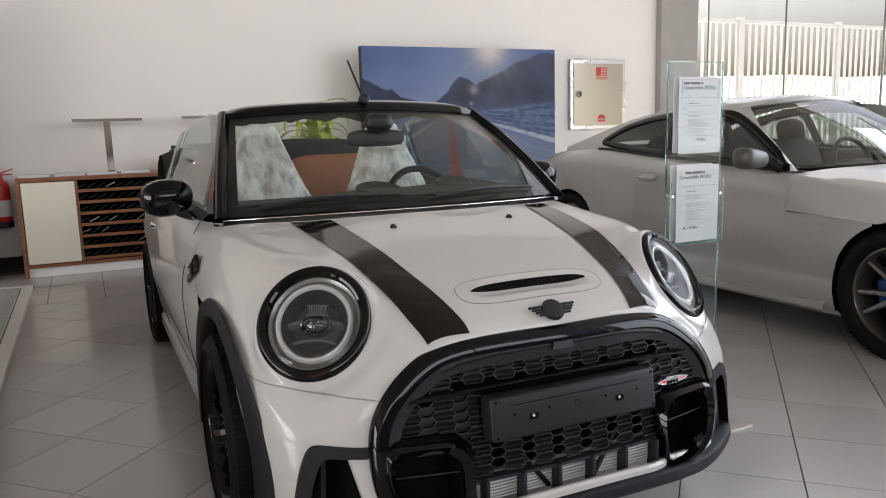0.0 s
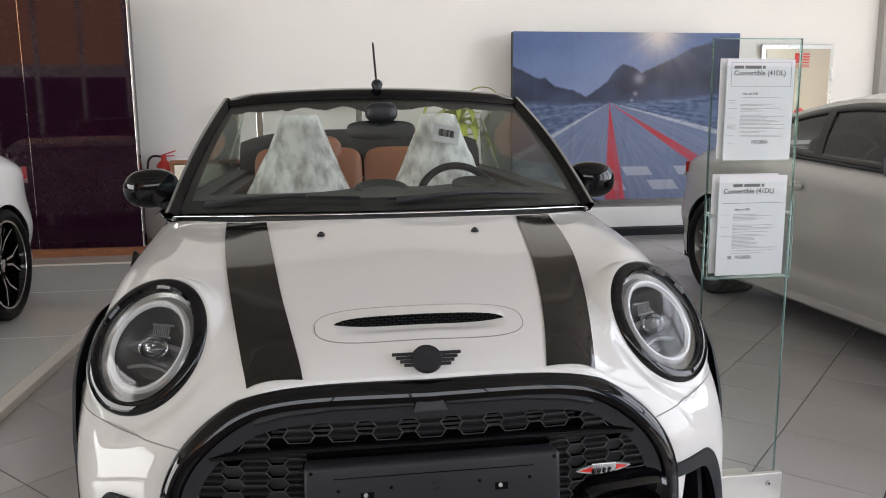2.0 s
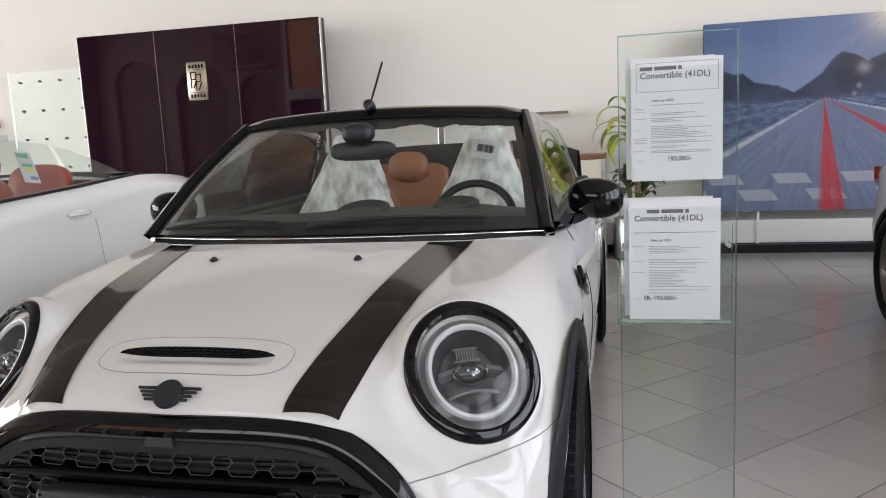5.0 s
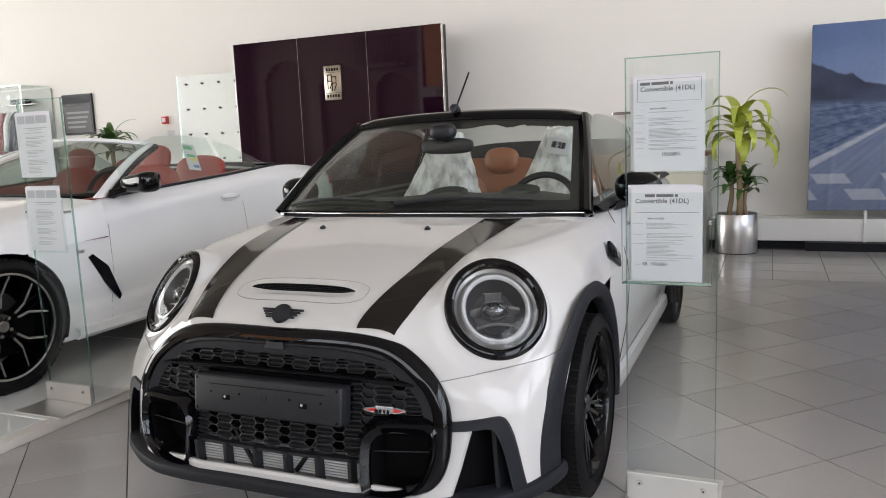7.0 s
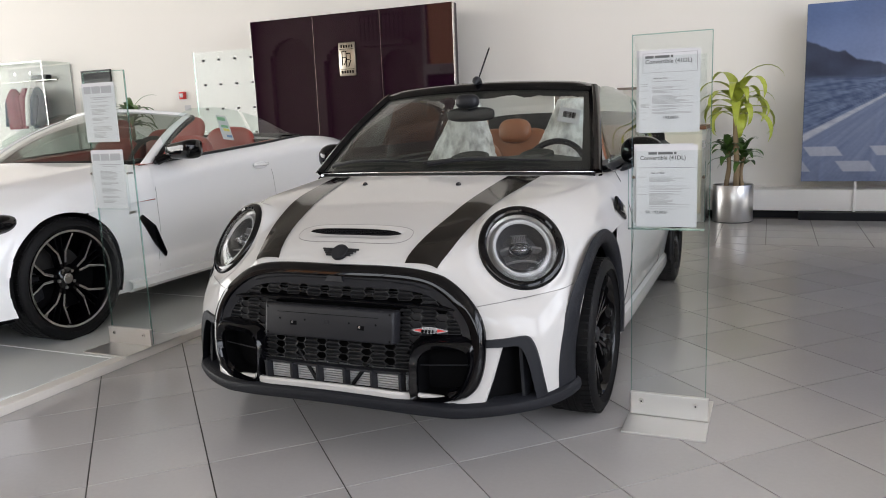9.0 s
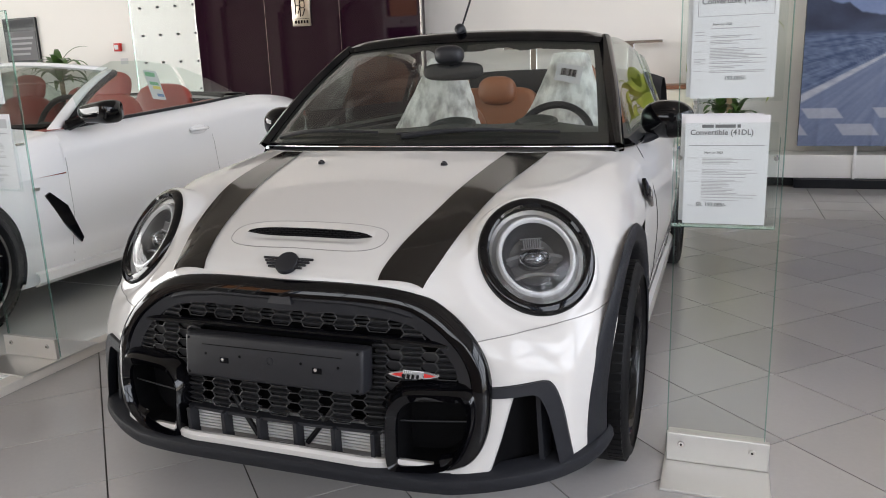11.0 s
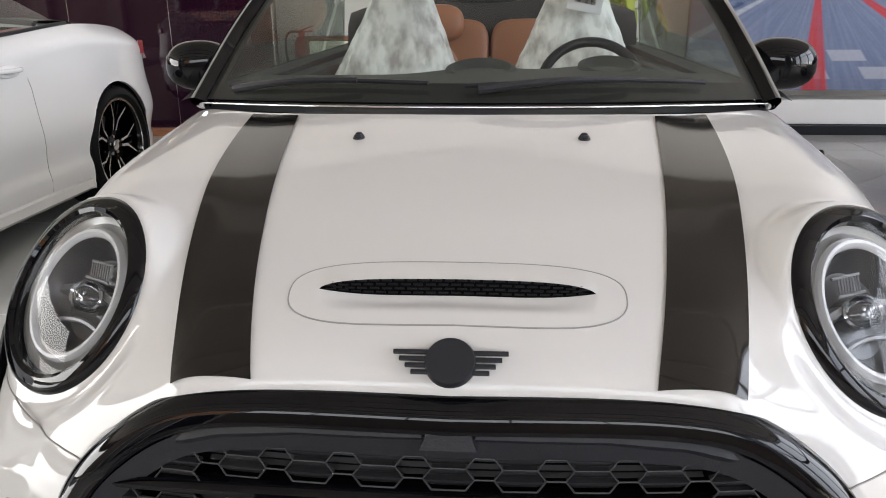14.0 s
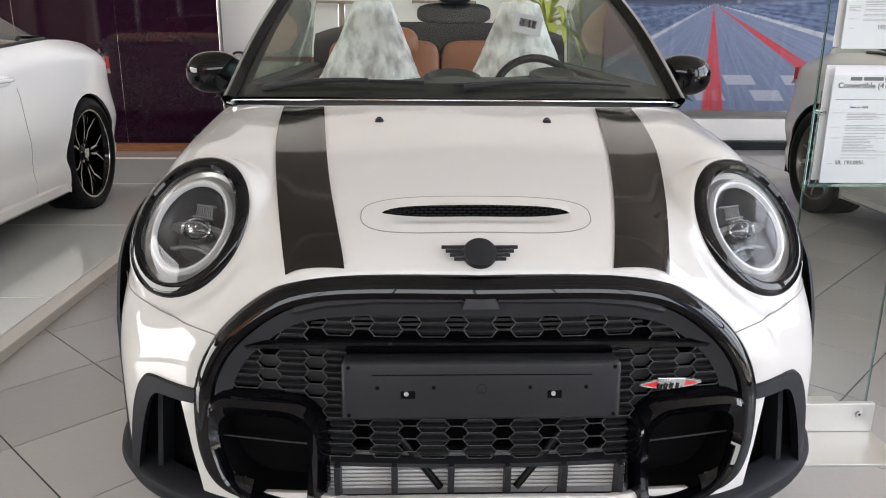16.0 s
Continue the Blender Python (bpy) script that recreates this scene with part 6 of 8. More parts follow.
for u in np.linspace(-1, 1, 30):
    x = u * 0.70
    k = (1 - abs(u) ** 4)
    P.append([(x, 3.08, 0.93), (x, 3.11, 1.06 + 0.05 * k), (x, 3.20, 1.12 + 0.07 * k), (x, 3.36, 1.115 + 0.075 * k), (x, 3.52, 1.05 + 0.06 * k), (x, 3.62, 0.95), (x, 3.64, 0.88)])
grid(b, P)
bmesh.ops.recalc_face_normals(b, faces=b.faces)
part("folded_hood", b, CARPET, mini, "black fabric hood folded down behind the seats", "all")
# mirror and sensor housing at the screen
b = bmesh.new()
lump(b, (0.004, 1.475, 1.200), 0.128, 0.022, 0.036, p=3.2)
rv = part("rear_view_mirror", b, SATIN, mini, "black rear-view mirror", "all")
b = bmesh.new()
lump(b, (0.004, 1.435, 1.265), 0.060, 0.045, 0.038, p=2.6)
rod(b, (0.004, 1.45, 1.25), (0.004, 1.475, 1.205), 0.014, seg=8)
part("sensor_housing", b, SATIN, rv, "", "all")
b = bmesh.new()
box(b, -0.60, 0.60, 1.16, 3.25, 0.30, 0.36)
for s in (-1, 1):
    box(b, min(s * 0.60, s * 0.68), max(s * 0.60, s * 0.68), 1.2, 3.2, 0.34, 0.94, 0.02)
part("cabin_lining", b, GRAIN, mini)

# ---- the two larger cars ----
def placed(bm, xc, zb):
    bmesh.ops.translate(bm, verts=bm.verts, vec=(xc, 0, zb))
    return bm


def side_h(z):
    """Half width of the upper cabin at that height."""
    return float(np.interp(z, (0.90, 1.00, 1.10, 1.22, 1.36, 1.42), (0.835, 0.800, 0.762, 0.702, 0.605, 0.53)))


def big_car(name, xc, zb, fy, ry, wheel, paint, label, open_top, wheel_label):
    """A long two-door car facing -y; xc its middle line, fy and ry its axles."""
    car = thing(name, (xc, (fy + ry) / 2, zb), label, "car")
    d = ry - fy - 2.81
    R = 0.340

    def add(nm, b, mat, parent=None, lab="", smooth="all", mirror=True):
        if mirror:
            mirrored(b)
        bmesh.ops.recalc_face_normals(b, faces=b.faces)
        return part(nm, placed(b, xc, zb), mat, parent or car, lab, smooth)

    def Y(y):
        return y - 0.75 + fy if y < 2 else y - 3.56 + ry
    F = [[(0, 1.22, 0.965), (0, 0.90, 0.925), (0, 0.50, 0.865), (0, 0.20, 0.785), (0, 0.00, 0.69), (0, -0.11, 0.56), (0, -0.14, 0.40), (0, -0.10, 0.20)],
         [(0.42, 1.25, 0.958), (0.42, 0.90, 0.918), (0.42, 0.50, 0.860), (0.42, 0.22, 0.780), (0.42, 0.03, 0.68), (0.42, -0.08, 0.55), (0.42, -0.10, 0.40), (0.42, -0.06, 0.20)],
         [(0.68, 1.35, 0.945), (0.67, 0.95, 0.905), (0.66, 0.60, 0.850), (0.65, 0.33, 0.770), (0.65, 0.17, 0.67), (0.65, 0.06, 0.54), (0.66, 0.03, 0.40), (0.66, 0.05, 0.20)],
         [(0.82, 1.455, 0.920), (0.82, 1.00, 0.870), (0.81, 0.72, 0.825), (0.80, 0.48, 0.750), (0.79, 0.33, 0.655), (0.79, 0.22, 0.54), (0.79, 0.18, 0.40), (0.79, 0.19, 0.20)],
         [(0.8945, 1.455, 0.860), (0.90, 1.05, 0.800), (0.90, 0.80, 0.770), (0.895, 0.60, 0.715), (0.885, 0.45, 0.635), (0.875, 0.36, 0.53), (0.87, 0.32, 0.40), (0.87, 0.32, 0.20)],
         [(0.920, 1.455, 0.715), (0.935, 1.15, 0.705), (0.935, 0.92, 0.695), (0.93, 0.70, 0.665), (0.925, 0.55, 0.600), (0.915, 0.46, 0.50), (0.91, 0.42, 0.38), (0.90, 0.41, 0.20)]]
    F = [[(h, Y(y), z) for h, y, z in row] for row in F]
    b = bmesh.new()
    grid(b, surface(F, 56, 60))
    cut_arch(b, fy, R, 0.372, 0.6)
    add("front_body", b, paint)
    bz = lambda y: float(np.interp(y, (1.0, 1.5, 2.75, 3.2, 3.6, 4.0, 4.4), (0.90, 0.925, 1.000, 1.035, 1.030, 0.985, 0.93)))
    S = []
    for y, w in ((1.44, 0.945), (1.7, 0.945), (2.2, 0.945), (2.7, 0.945), (3.1, 0.955), (3.5, 0.965), (3.85, 0.945), (4.15, 0.865), (4.34, 0.70), (4.43, 0.42), (4.45, 0.0)):
        top = bz(y)
        e = 0.125 if w > 0.5 else 0.03
        rr = 0.05 * (1 if y > 4 else 0)
        pts = [(w - e if w > 0.3 else w, y - rr, top), (w - e * 0.42 if w > 0.3 else w, y - rr * 0.4, top - 0.055), (w - 0.03 if w > 0.3 else w, y, top - 0.15), (w - 0.022 if w > 0.3 else w, y + 0.01 * (y > 4), 0.66),
               (w - 0.008 if w > 0.3 else w, y + 0.02 * (y > 4), 0.50), (w - 0.030 if w > 0.3 else w, y, 0.36), (w - 0.020 if w > 0.3 else w, y - 0.02 * (y > 4), 0.27), (w - 0.05 if w > 0.3 else w, y - 0.05 * (y > 4), 0.165)]
        S.append([(h, Y(yy), z) for h, yy, z in pts])
    # lower part of the wing behind the front wheel
    zs = (0.708, 0.66, 0.50, 0.36, 0.27, 0.165)
    wing = [[(h, Y(y), z) for h, z in zip(hs, zs)] for y, hs in ((0.90, (0.933, 0.930, 0.922, 0.905, 0.912, 0.88)), (1.10, (0.934, 0.931, 0.928, 0.908, 0.916, 0.885)), (1.30, (0.930, 0.928, 0.934, 0.912, 0.921, 0.890)), (1.45, (0.922, 0.924, 0.9375, 0.9155, 0.9255, 0.8955)))]
    for s in (-1, 1):
        b = bmesh.new()
        grid(b, [[(s * h, y, z) for h, y, z in row] for row in surface(wing, 40, 34)])
        cut_arch(b, fy, R, 0.372, 0.6)
        add("wing_panel", b, paint, mirror=False)
    b = bmesh.new()
    grid(b, surface(S, 110, 50))
    cut_arch(b, ry, R, 0.372, 0.6)
    add("side_body", b, paint, lab="smooth doors and broad rear wings")
    # rear deck
    b = bmesh.new()
    P = []
    for y in np.linspace(3.02 if open_top else 3.55, 4.42, 16):
        w = float(np.interp(y, (3.0, 3.5, 3.85, 4.15, 4.34, 4.42), (0.835, 0.842, 0.825, 0.74, 0.56, 0.33)))
        z = bz(y)
        P.append([(w * q, Y(y), z + 0.025 * (1 - q * q) + (0.03 * max(0, (y - 4.1) / 0.3) if not open_top else 0)) for q in np.linspace(0, 1, 12)])
    grid(b, P)
    add("boot_lid", b, paint)
    # tub, wells
    # near black, the shade under the body put into the colour
    b = bmesh.new()
    box(b, -0.80, 0.80, Y(0.15), Y(4.2), 0.16, 0.40)
    box(b, -0.62, 0.62, Y(0.15), Y(1.25), 0.40, 0.72)
    box(b, -0.66, 0.66, Y(3.2), Y(4.15), 0.40, 0.86)
    add("floor_pan", b, DARK, mirror=False, smooth=False)
    for s in (-1, 1):
        for hy in (fy, ry):
            b = bmesh.new()
            grid(b, [[(s * x, hy + 0.370 * math.cos(a), R + 0.370 * math.sin(a)) for a in np.linspace(-0.4, math.pi + 0.4, 28)] for x in (0.58, 0.92)])
            box(b, min(s * 0.56, s * 0.58), max(s * 0.56, s * 0.58), hy - 0.38, hy + 0.38, 0.12, 0.74)
            part("wheel_well", placed(b, xc, zb), DARK, car)
            put_wheel(car, wheel, (xc + s * 0.815, hy, R + zb), s, 0.15 + hy * 0.3 + s, wheel_label)
    # seams of the door
    for s in (-1, 1):
        for y0, sl in ((1.44, -0.10), (2.78, 0.10)):
            b = bmesh.new()
            pts = [(s * (float(np.interp(z, (0.2, 0.27, 0.36, 0.50, 0.66, 0.78, 0.86, 0.95), (0.903, 0.925, 0.916, 0.937, 0.924, 0.917, 0.89, 0.84))) + (0.0025 if y0 < 2 else 0.006)), Y(y0) + sl * (0.6 - z) * (0.55 if z > 0.36 else 0.9), z) for z in np.linspace(0.24, bz(y0) - 0.02, 14)]
            tube(b, pts, 0.0016, 5)
            part("door_seam", placed(b, xc, zb), FINE_SEAM, car)
        b = bmesh.new()
        lump(b, (s * 0.922, Y(2.62), 0.845), 0.010, 0.085, 0.030, p=2.2, n=10, mm=18)
        hd = part("door_handle", placed(b, xc, zb), paint, car, "", "all")
        b = bmesh.new()
        tube(b, [(s * (0.928 + 0.022 * math.sin(q * math.pi) ** 0.6), Y(2.53) + 0.18 * q, 0.848) for q in np.linspace(0, 1, 9)], 0.011, 8)
        part("handle_bar", placed(b, xc, zb), paint, hd, "", "all")
        # air outlet behind the front wheel
        if open_top:
            b = bmesh.new()
            prism(b, [(Y(1.27), 0.615), (Y(1.30), 0.628), (Y(1.40), 0.545), (Y(1.475), 0.36), (Y(1.46), 0.335), (Y(1.36), 0.46)], 0.012, lambda u, v, w: Vector((s * (0.928 + w), u, v)))
            part("air_outlet", placed(b, xc, zb), GLOSS, car, "gloss black air outlet")
        b = bmesh.new()
        obox(b, Matrix.Translation((s * 0.938, Y(1.22), 0.655)), 0.004, 0.045, 0.016, 0.001)
        part("wing_mark", placed(b, xc, zb), STEEL, car)
        b = bmesh.new()
        prism(b, [(Y(4.02), 0.92), (Y(4.30), 0.875), (Y(4.33), 0.82), (Y(4.16), 0.80), (Y(4.03), 0.84)], 0.03, lambda u, v, w: Vector((s * (float(np.interp(u, (Y(4.0), Y(4.15), Y(4.34)), (0.885, 0.835, 0.69))) + w), u, v)))
        part("tail_lamp", placed(b, xc, zb), TAIL, car, "dark red tail lamp")
        b = bmesh.new()
        lump(b, (s * 0.80, Y(0.38), 0.69), 0.09, 0.16, 0.055, p=2.4, n=12, mm=20)
        hl = part("headlamp", placed(b, xc, zb), GLOSS, car, "slim headlamp", "all")
        # sill
        b = bmesh.new()
        grid(b, [[(s * h, y, z) for h, z in ((0.90, 0.235), (0.935, 0.225), (0.938, 0.19), (0.90, 0.165))] for y in np.linspace(Y(1.16), Y(3.16), 10)])
        part("side_sill", placed(solid(b, 0.006), xc, zb), paint, car, "", True)
        # door mirror
        b = bmesh.new()
        mirror_mat = GLOSS if open_top else GREY_CAP
        MW, MY = (0.150, 1.63) if open_top else (0.130, 1.62)
        P = []
        for t in np.linspace(-1, 1, 13):
            r = math.sqrt(max(0, 1 - abs(t) ** 6)) * (0.94 + 0.10 * t)
            P.append([(s * (1.010 + MW * t), Y(MY) + 0.078 * r * math.copysign(abs(math.cos(a)) ** 0.7, math.cos(a)) - 0.03 * t, 1.008 + (0.060 if math.sin(a) > 0 else 0.060 + 0.012 * t) * r * math.copysign(abs(math.sin(a)) ** 0.5, math.sin(a)) + 0.014 * t) for a in np.linspace(0, math.tau, 28, endpoint=False)])
        grid(b, P, close_v=True)
        bmesh.ops.remove_doubles(b, verts=b.verts, dist=1e-5)
        bmesh.ops.recalc_face_normals(b, faces=b.faces)
        mr = part("door_mirror", placed(b, xc, zb), mirror_mat, car, "gloss black door mirror" if open_top else "grey door mirror", "all")
        b = bmesh.new()
        rod(b, (s * 0.84, Y(MY - 0.06), 0.945), (s * 0.92, Y(MY - 0.02), 0.975), 0.03, 0.022, 10)
        prism(b, [(Y(1.56), 0.93), (Y(1.93), 0.955), (Y(1.83), 1.05)], 0.01, lambda u, v, w: Vector((s * (0.832 + w), u, v)))
        part("mirror_foot", placed(b, xc, zb), GLOSS, mr)
    # windscreen and its frame
    WB = lambda u: Vector((u * 0.76, Y(1.28) + 0.26 * u * u, 0.962 - 0.025 * u * u))
    WT = lambda u: Vector((u * 0.60, Y(1.98) + 0.16 * u * u, (1.280 if open_top else 1.355) - 0.05 * u * u))
    b = bmesh.new()
    W = [[WB(u).lerp(WT(u), v) + Vector((0, -0.02, 0.03)) * math.sin(v * math.pi) for v in np.linspace(0, 1, 10)] for u in np.linspace(-1, 1, 24)]
    grid(b, W)
    g = add("windscreen", b, DARK_SCREEN, mirror=False)
    g.visible_shadow = False
    for s in (-1, 1):
        b = bmesh.new()
        pts = [WB(s).lerp(WT(s), v) + Vector((s * 0.012, 0.01, 0.03 * math.sin(v * math.pi))) for v in np.linspace(-0.05, 1.0, 14)]
        tube(b, pts, [0.034 - 0.012 * k / 13 for k in range(14)], 10, flat=0.75)
        part("screen_pillar", placed(b, xc, zb), paint, car, "", "all")
        b = bmesh.new()
        tube(b, [p + Vector((s * 0.004, 0.045, -0.012)) for p in pts], 0.022, 8)
        part("pillar_seal", placed(b, xc, zb), SATIN, car, "", "all")
    b = bmesh.new()
    tube(b, [WT(u) + Vector((0, 0.02, 0.006)) for u in np.linspace(-1, 1, 22)], 0.020 if open_top else 0.030, 10, flat=0.8)
    part("screen_header", placed(b, xc, zb), paint, car, "", "all")
    # dashboard
    b = bmesh.new()
    grid(b, [[(u * 0.72, Y(1.40) + 0.2 * u * u, 0.955), (u * 0.72, Y(1.70), 0.945), (u * 0.72, Y(1.86), 0.93), (u * 0.72, Y(1.87), 0.85), (u * 0.72, Y(1.80), 0.55)] for u in np.linspace(-1, 1, 16)])
    add("dashboard", b, GRAIN, mirror=False)
    seat_mat = RED_LEATHER if open_top else GRAIN
    for sx in (-0.37, 0.37):
        b = bmesh.new()
        lump(b, (sx, Y(2.42), 0.78), 0.24, 0.09, 0.32, p=3.2, tilt=radians(-16))
        lump(b, (sx, Y(2.18), 0.52), 0.25, 0.26, 0.09, p=3.2)
        st = part("front_seat", placed(b, xc, zb), seat_mat, car, "red leather seat" if open_top else "dark leather seat", "all")
        b = bmesh.new()
        lump(b, (sx, Y(2.52), 1.135), 0.125, 0.055, 0.095, p=2.8, tilt=radians(-14))
        part("headrest", placed(b, xc, zb), seat_mat, st, "", "all")
        b = bmesh.new()
        lump(b, (sx * 0.9, Y(3.02), 0.98), 0.23, 0.07, 0.16, p=3.2, tilt=radians(-14))
        part("rear_seat", placed(b, xc, zb), seat_mat, car, "", "all")
    b = bmesh.new()
    c, m = Vector((0.37, Y(1.98), 0.92)), Matrix.Rotation(radians(66), 4, "X")
    tube(b, [c + m @ Vector((0.18 * math.cos(a), 0.18 * math.sin(a), 0)) for a in np.linspace(0, math.tau, 30, endpoint=False)], 0.016, 8, True)
    rod(b, c + m @ Vector((-0.17, 0, 0)), c + m @ Vector((0.17, 0, 0)), 0.02, seg=8)
    part("steering_wheel", placed(b, xc, zb), SATIN, car, "", "all")
    for s in (-1, 1):
        b = bmesh.new()
        grid(b, [[(s * (0.835 - (0.16 if q > 0.5 else 0)), y, bz(y - fy + 0.75) + (0.004 if q < 0.5 else 0.0)) for q in (0, 1)] + [(s * 0.66, y, 0.5)] for y in np.linspace(Y(1.45), Y(3.15), 12)])
        part("door_card", placed(b, xc, zb), seat_mat, car, "", True)
        b = bmesh.new()
        tube(b, [(s * 0.836, y, bz(y - fy + 0.75) + 0.006) for y in np.linspace(Y(1.55), Y(3.30), 14)], 0.010, 8)
        part("waist_seal", placed(b, xc, zb), SATIN, car, "black waist seal", "all")
    if open_top:
        for s in (-1, 1):
            for y0, y1, tops, nm in ((1.70, 2.72, (1.10, 1.235, 1.285, 1.290, 1.262), "door_window"), (2.76, 3.30, (1.250, 1.215, 1.16, 1.10, 1.045), "quarter_window")):
                b = bmesh.new()
                P = []
                for k, q in enumerate(np.linspace(0, 1, 5)):
                    y = y0 + (y1 - y0) * q
                    zt = tops[k]
                    P.append([(s * side_h(bz(y) + (zt - bz(y)) * w), Y(y), bz(y) + (zt - bz(y)) * w) for w in np.linspace(0, 1, 6)])
                grid(b, P)
                g = part(nm, placed(b, xc, zb), TINT_SIDE, car, "raised clear side window", "all")
                g.visible_shadow = False
        # coloured label hanging in the window
        b = bmesh.new()
        lm = Matrix.Translation((0.715, Y(2.50), 1.135)) @ Matrix.Rotation(radians(-24), 4, "Y") @ Matrix.Rotation(radians(-8), 4, "X")
        obox(b, lm, 0.002, 0.115, 0.20)
        lb = part("window_label", placed(b, xc, zb), PAPER, car, "white window sticker with coloured bars")
        for k, (mm, z0, h) in enumerate(((GREEN, 0.072, 0.03), (GREEN, 0.01, 0.022), (YELLOW, -0.018, 0.022), (BLUE, -0.07, 0.02))):
            b = bmesh.new()
            obox(b, lm @ Matrix.Translation((0.0018, -0.01 + 0.01 * k, z0)), 0.001, 0.085 - 0.01 * k, h)
            part("label_bar", placed(b, xc, zb), mm, lb)
        b = bmesh.new()
        P = []
        for u in np.linspace(-1, 1, 20):
            P.append([(u * 0.80, Y(3.05) + 0.10 * (1 - u * u), 1.00), (u * 0.80, Y(3.12) + 0.10 * (1 - u * u), 1.075 - 0.02 * u * u), (u * 0.80, Y(3.38) + 0.08 * (1 - u * u), 1.072 - 0.02 * u * u), (u * 0.79, Y(3.48) + 0.08 * (1 - u * u), 1.02)])
        grid(b, P)
        add("hood_cover", b, CARPET, mirror=False, lab="black folded hood cover")
    else:
        # roof and glass house
        b = bmesh.new()
        P = []
        for q in np.linspace(0, 1, 26):
            y = 1.98 + q * 1.80
            zc = float(np.interp(y, (1.98, 2.2, 2.5, 2.8, 3.1, 3.4, 3.78), (1.365, 1.395, 1.400, 1.375, 1.320, 1.23, 1.075)))
            hw = float(np.interp(y, (1.98, 2.4, 3.0, 3.4, 3.78), (0.60, 0.615, 0.615, 0.63, 0.68)))
            P.append([(hw * u, Y(y) + 0.10 * u * u * (1 - q), zc - 0.045 * u ** 2 - 0.02 * u ** 6) for u in np.linspace(0, 1, 12)])
        grid(b, P[:16])
        add("roof", b, paint)
        b = bmesh.new()
        grid(b, P[15:])
        add("rear_screen", b, DARK_GLASS)
        for s in (-1, 1):
            frm = [tuple(p) for p in curve([(1.50, 0.945), (1.95, 0.975), (2.45, 1.005), (3.0, 1.045), (3.28, 1.085), (3.30, 1.105), (3.16, 1.175), (2.9, 1.245), (2.5, 1.287), (2.2, 1.278), (2.0, 1.235), (1.72, 1.09), (1.50, 0.945)], 60)][:-1]
            b = bmesh.new()
            rows = []
            for y in np.linspace(1.60, 3.80, 110):
                zt = float(np.interp(y, (1.60, 1.98, 2.2, 2.5, 2.8, 3.1, 3.4, 3.78), (1.02, 1.312, 1.330, 1.335, 1.310, 1.255, 1.165, 1.050)))
                zt = max(zt, bz(y) + 0.012)
                rows.append([(s * (side_h(bz(y) + (zt - bz(y)) * w) + 0.004), y, bz(y) + (zt - bz(y)) * w) for w in np.linspace(0, 1, 20)])
            grid(b, rows)
            bmesh.ops.delete(b, geom=[f for f in b.faces if inside(frm, f.calc_center_median().y, f.calc_center_median().z)], context="FACES")
            for v in b.verts:
                v.co.y = Y(v.co.y)
            bmesh.ops.recalc_face_normals(b, faces=b.faces)
            part("cabin_side", placed(b, xc, zb), paint, car, "", "all")
            nf = len(frm)

            def inset(k, q):
                a, c = frm[k - 1], frm[(k + 1) % nf]
                t = Vector((c[0] - a[0], c[1] - a[1])).normalized()
                return frm[k][0] - t.y * q, frm[k][1] + t.x * q
            b = bmesh.new()
            rings = []
            for q, off in ((-0.026, 0.004), (-0.024, 0.009), (0.0, 0.011), (0.020, 0.010), (0.022, -0.01)):
                ring = [inset(k, q) for k in range(nf)]
                rings.append([(s * (side_h(z) + off), Y(y), z) for y, z in ring])
            grid(b, rings, close_v=True)
            bmesh.ops.recalc_face_normals(b, faces=b.faces)
            part("window_surround", placed(b, xc, zb), GLOSS, car, "gloss black window surround", "all")
            b = bmesh.new()
            grid(b, [[(s * (side_h(z) + o), Y(y + (z - 1.02) * 0.25), z) for z in np.linspace(1.015, 1.285, 8)] for y, o in ((2.555, -0.006), (2.56, 0.011), (2.625, 0.011), (2.63, -0.006))])
            part("door_pillar", placed(b, xc, zb), GLOSS, car, "", True)
            for nm, y0, y1, lo, hi in (("door_window", 1.62, 2.58, ((1.62, 0.955), (2.6, 1.02)), ((1.62, 0.99), (1.80, 1.115), (2.02, 1.230), (2.2, 1.268), (2.45, 1.278), (2.6, 1.272))),
                                       ("quarter_window", 2.61, 3.24, ((2.6, 1.02), (3.0, 1.052), (3.24, 1.085)), ((2.6, 1.272), (2.9, 1.232), (3.10, 1.178), (3.24, 1.12)))):
                b = bmesh.new()
                P = []
                for y in np.linspace(y0, y1, 20):
                    za, zc = float(np.interp(y, *zip(*lo))), float(np.interp(y, *zip(*hi)))
                    P.append([(s * (side_h(za + (zc - za) * w) + 0.003), Y(y), za + (zc - za) * w) for w in np.linspace(0, 1, 8)])
                grid(b, P)
                g = part(nm, placed(b, xc, zb), TINTED, car, "tinted side window", "all")
                g.visible_shadow = False
    return car


FINE_SEAM = material("fine_panel_gap", (0.40, 0.40, 0.40), 0.6)
DARK_GLASS = material("tinted_car_glass", (0.045, 0.055, 0.055), 0.03, coat=0.5, vary=0.05, rough_vary=0.0)
DARK_SCREEN = thin_glass("tinted_windscreen", (0.38, 0.44, 0.41), 3.0, 0.85)
TINTED = thin_glass("tinted_side_glass", (0.42, 0.45, 0.44), 1.4)
GREY_CAP = material("grey_mirror_cap", (0.075, 0.072, 0.068), 0.35, coat=0.0, vary=0.05)
M_WHEEL = wheel_meshes(0.345, 0.255, 0.270, "m")
G_WHEEL = wheel_meshes(0.340, 0.255, 0.246, "grey")
big_car("open_sports_car", -3.095, 0.040, 0.825, 3.56, M_WHEEL, PAINT_BMW, "white open-top sports car with red leather seats on the platform", True, "black and silver forked-spoke alloy wheel")
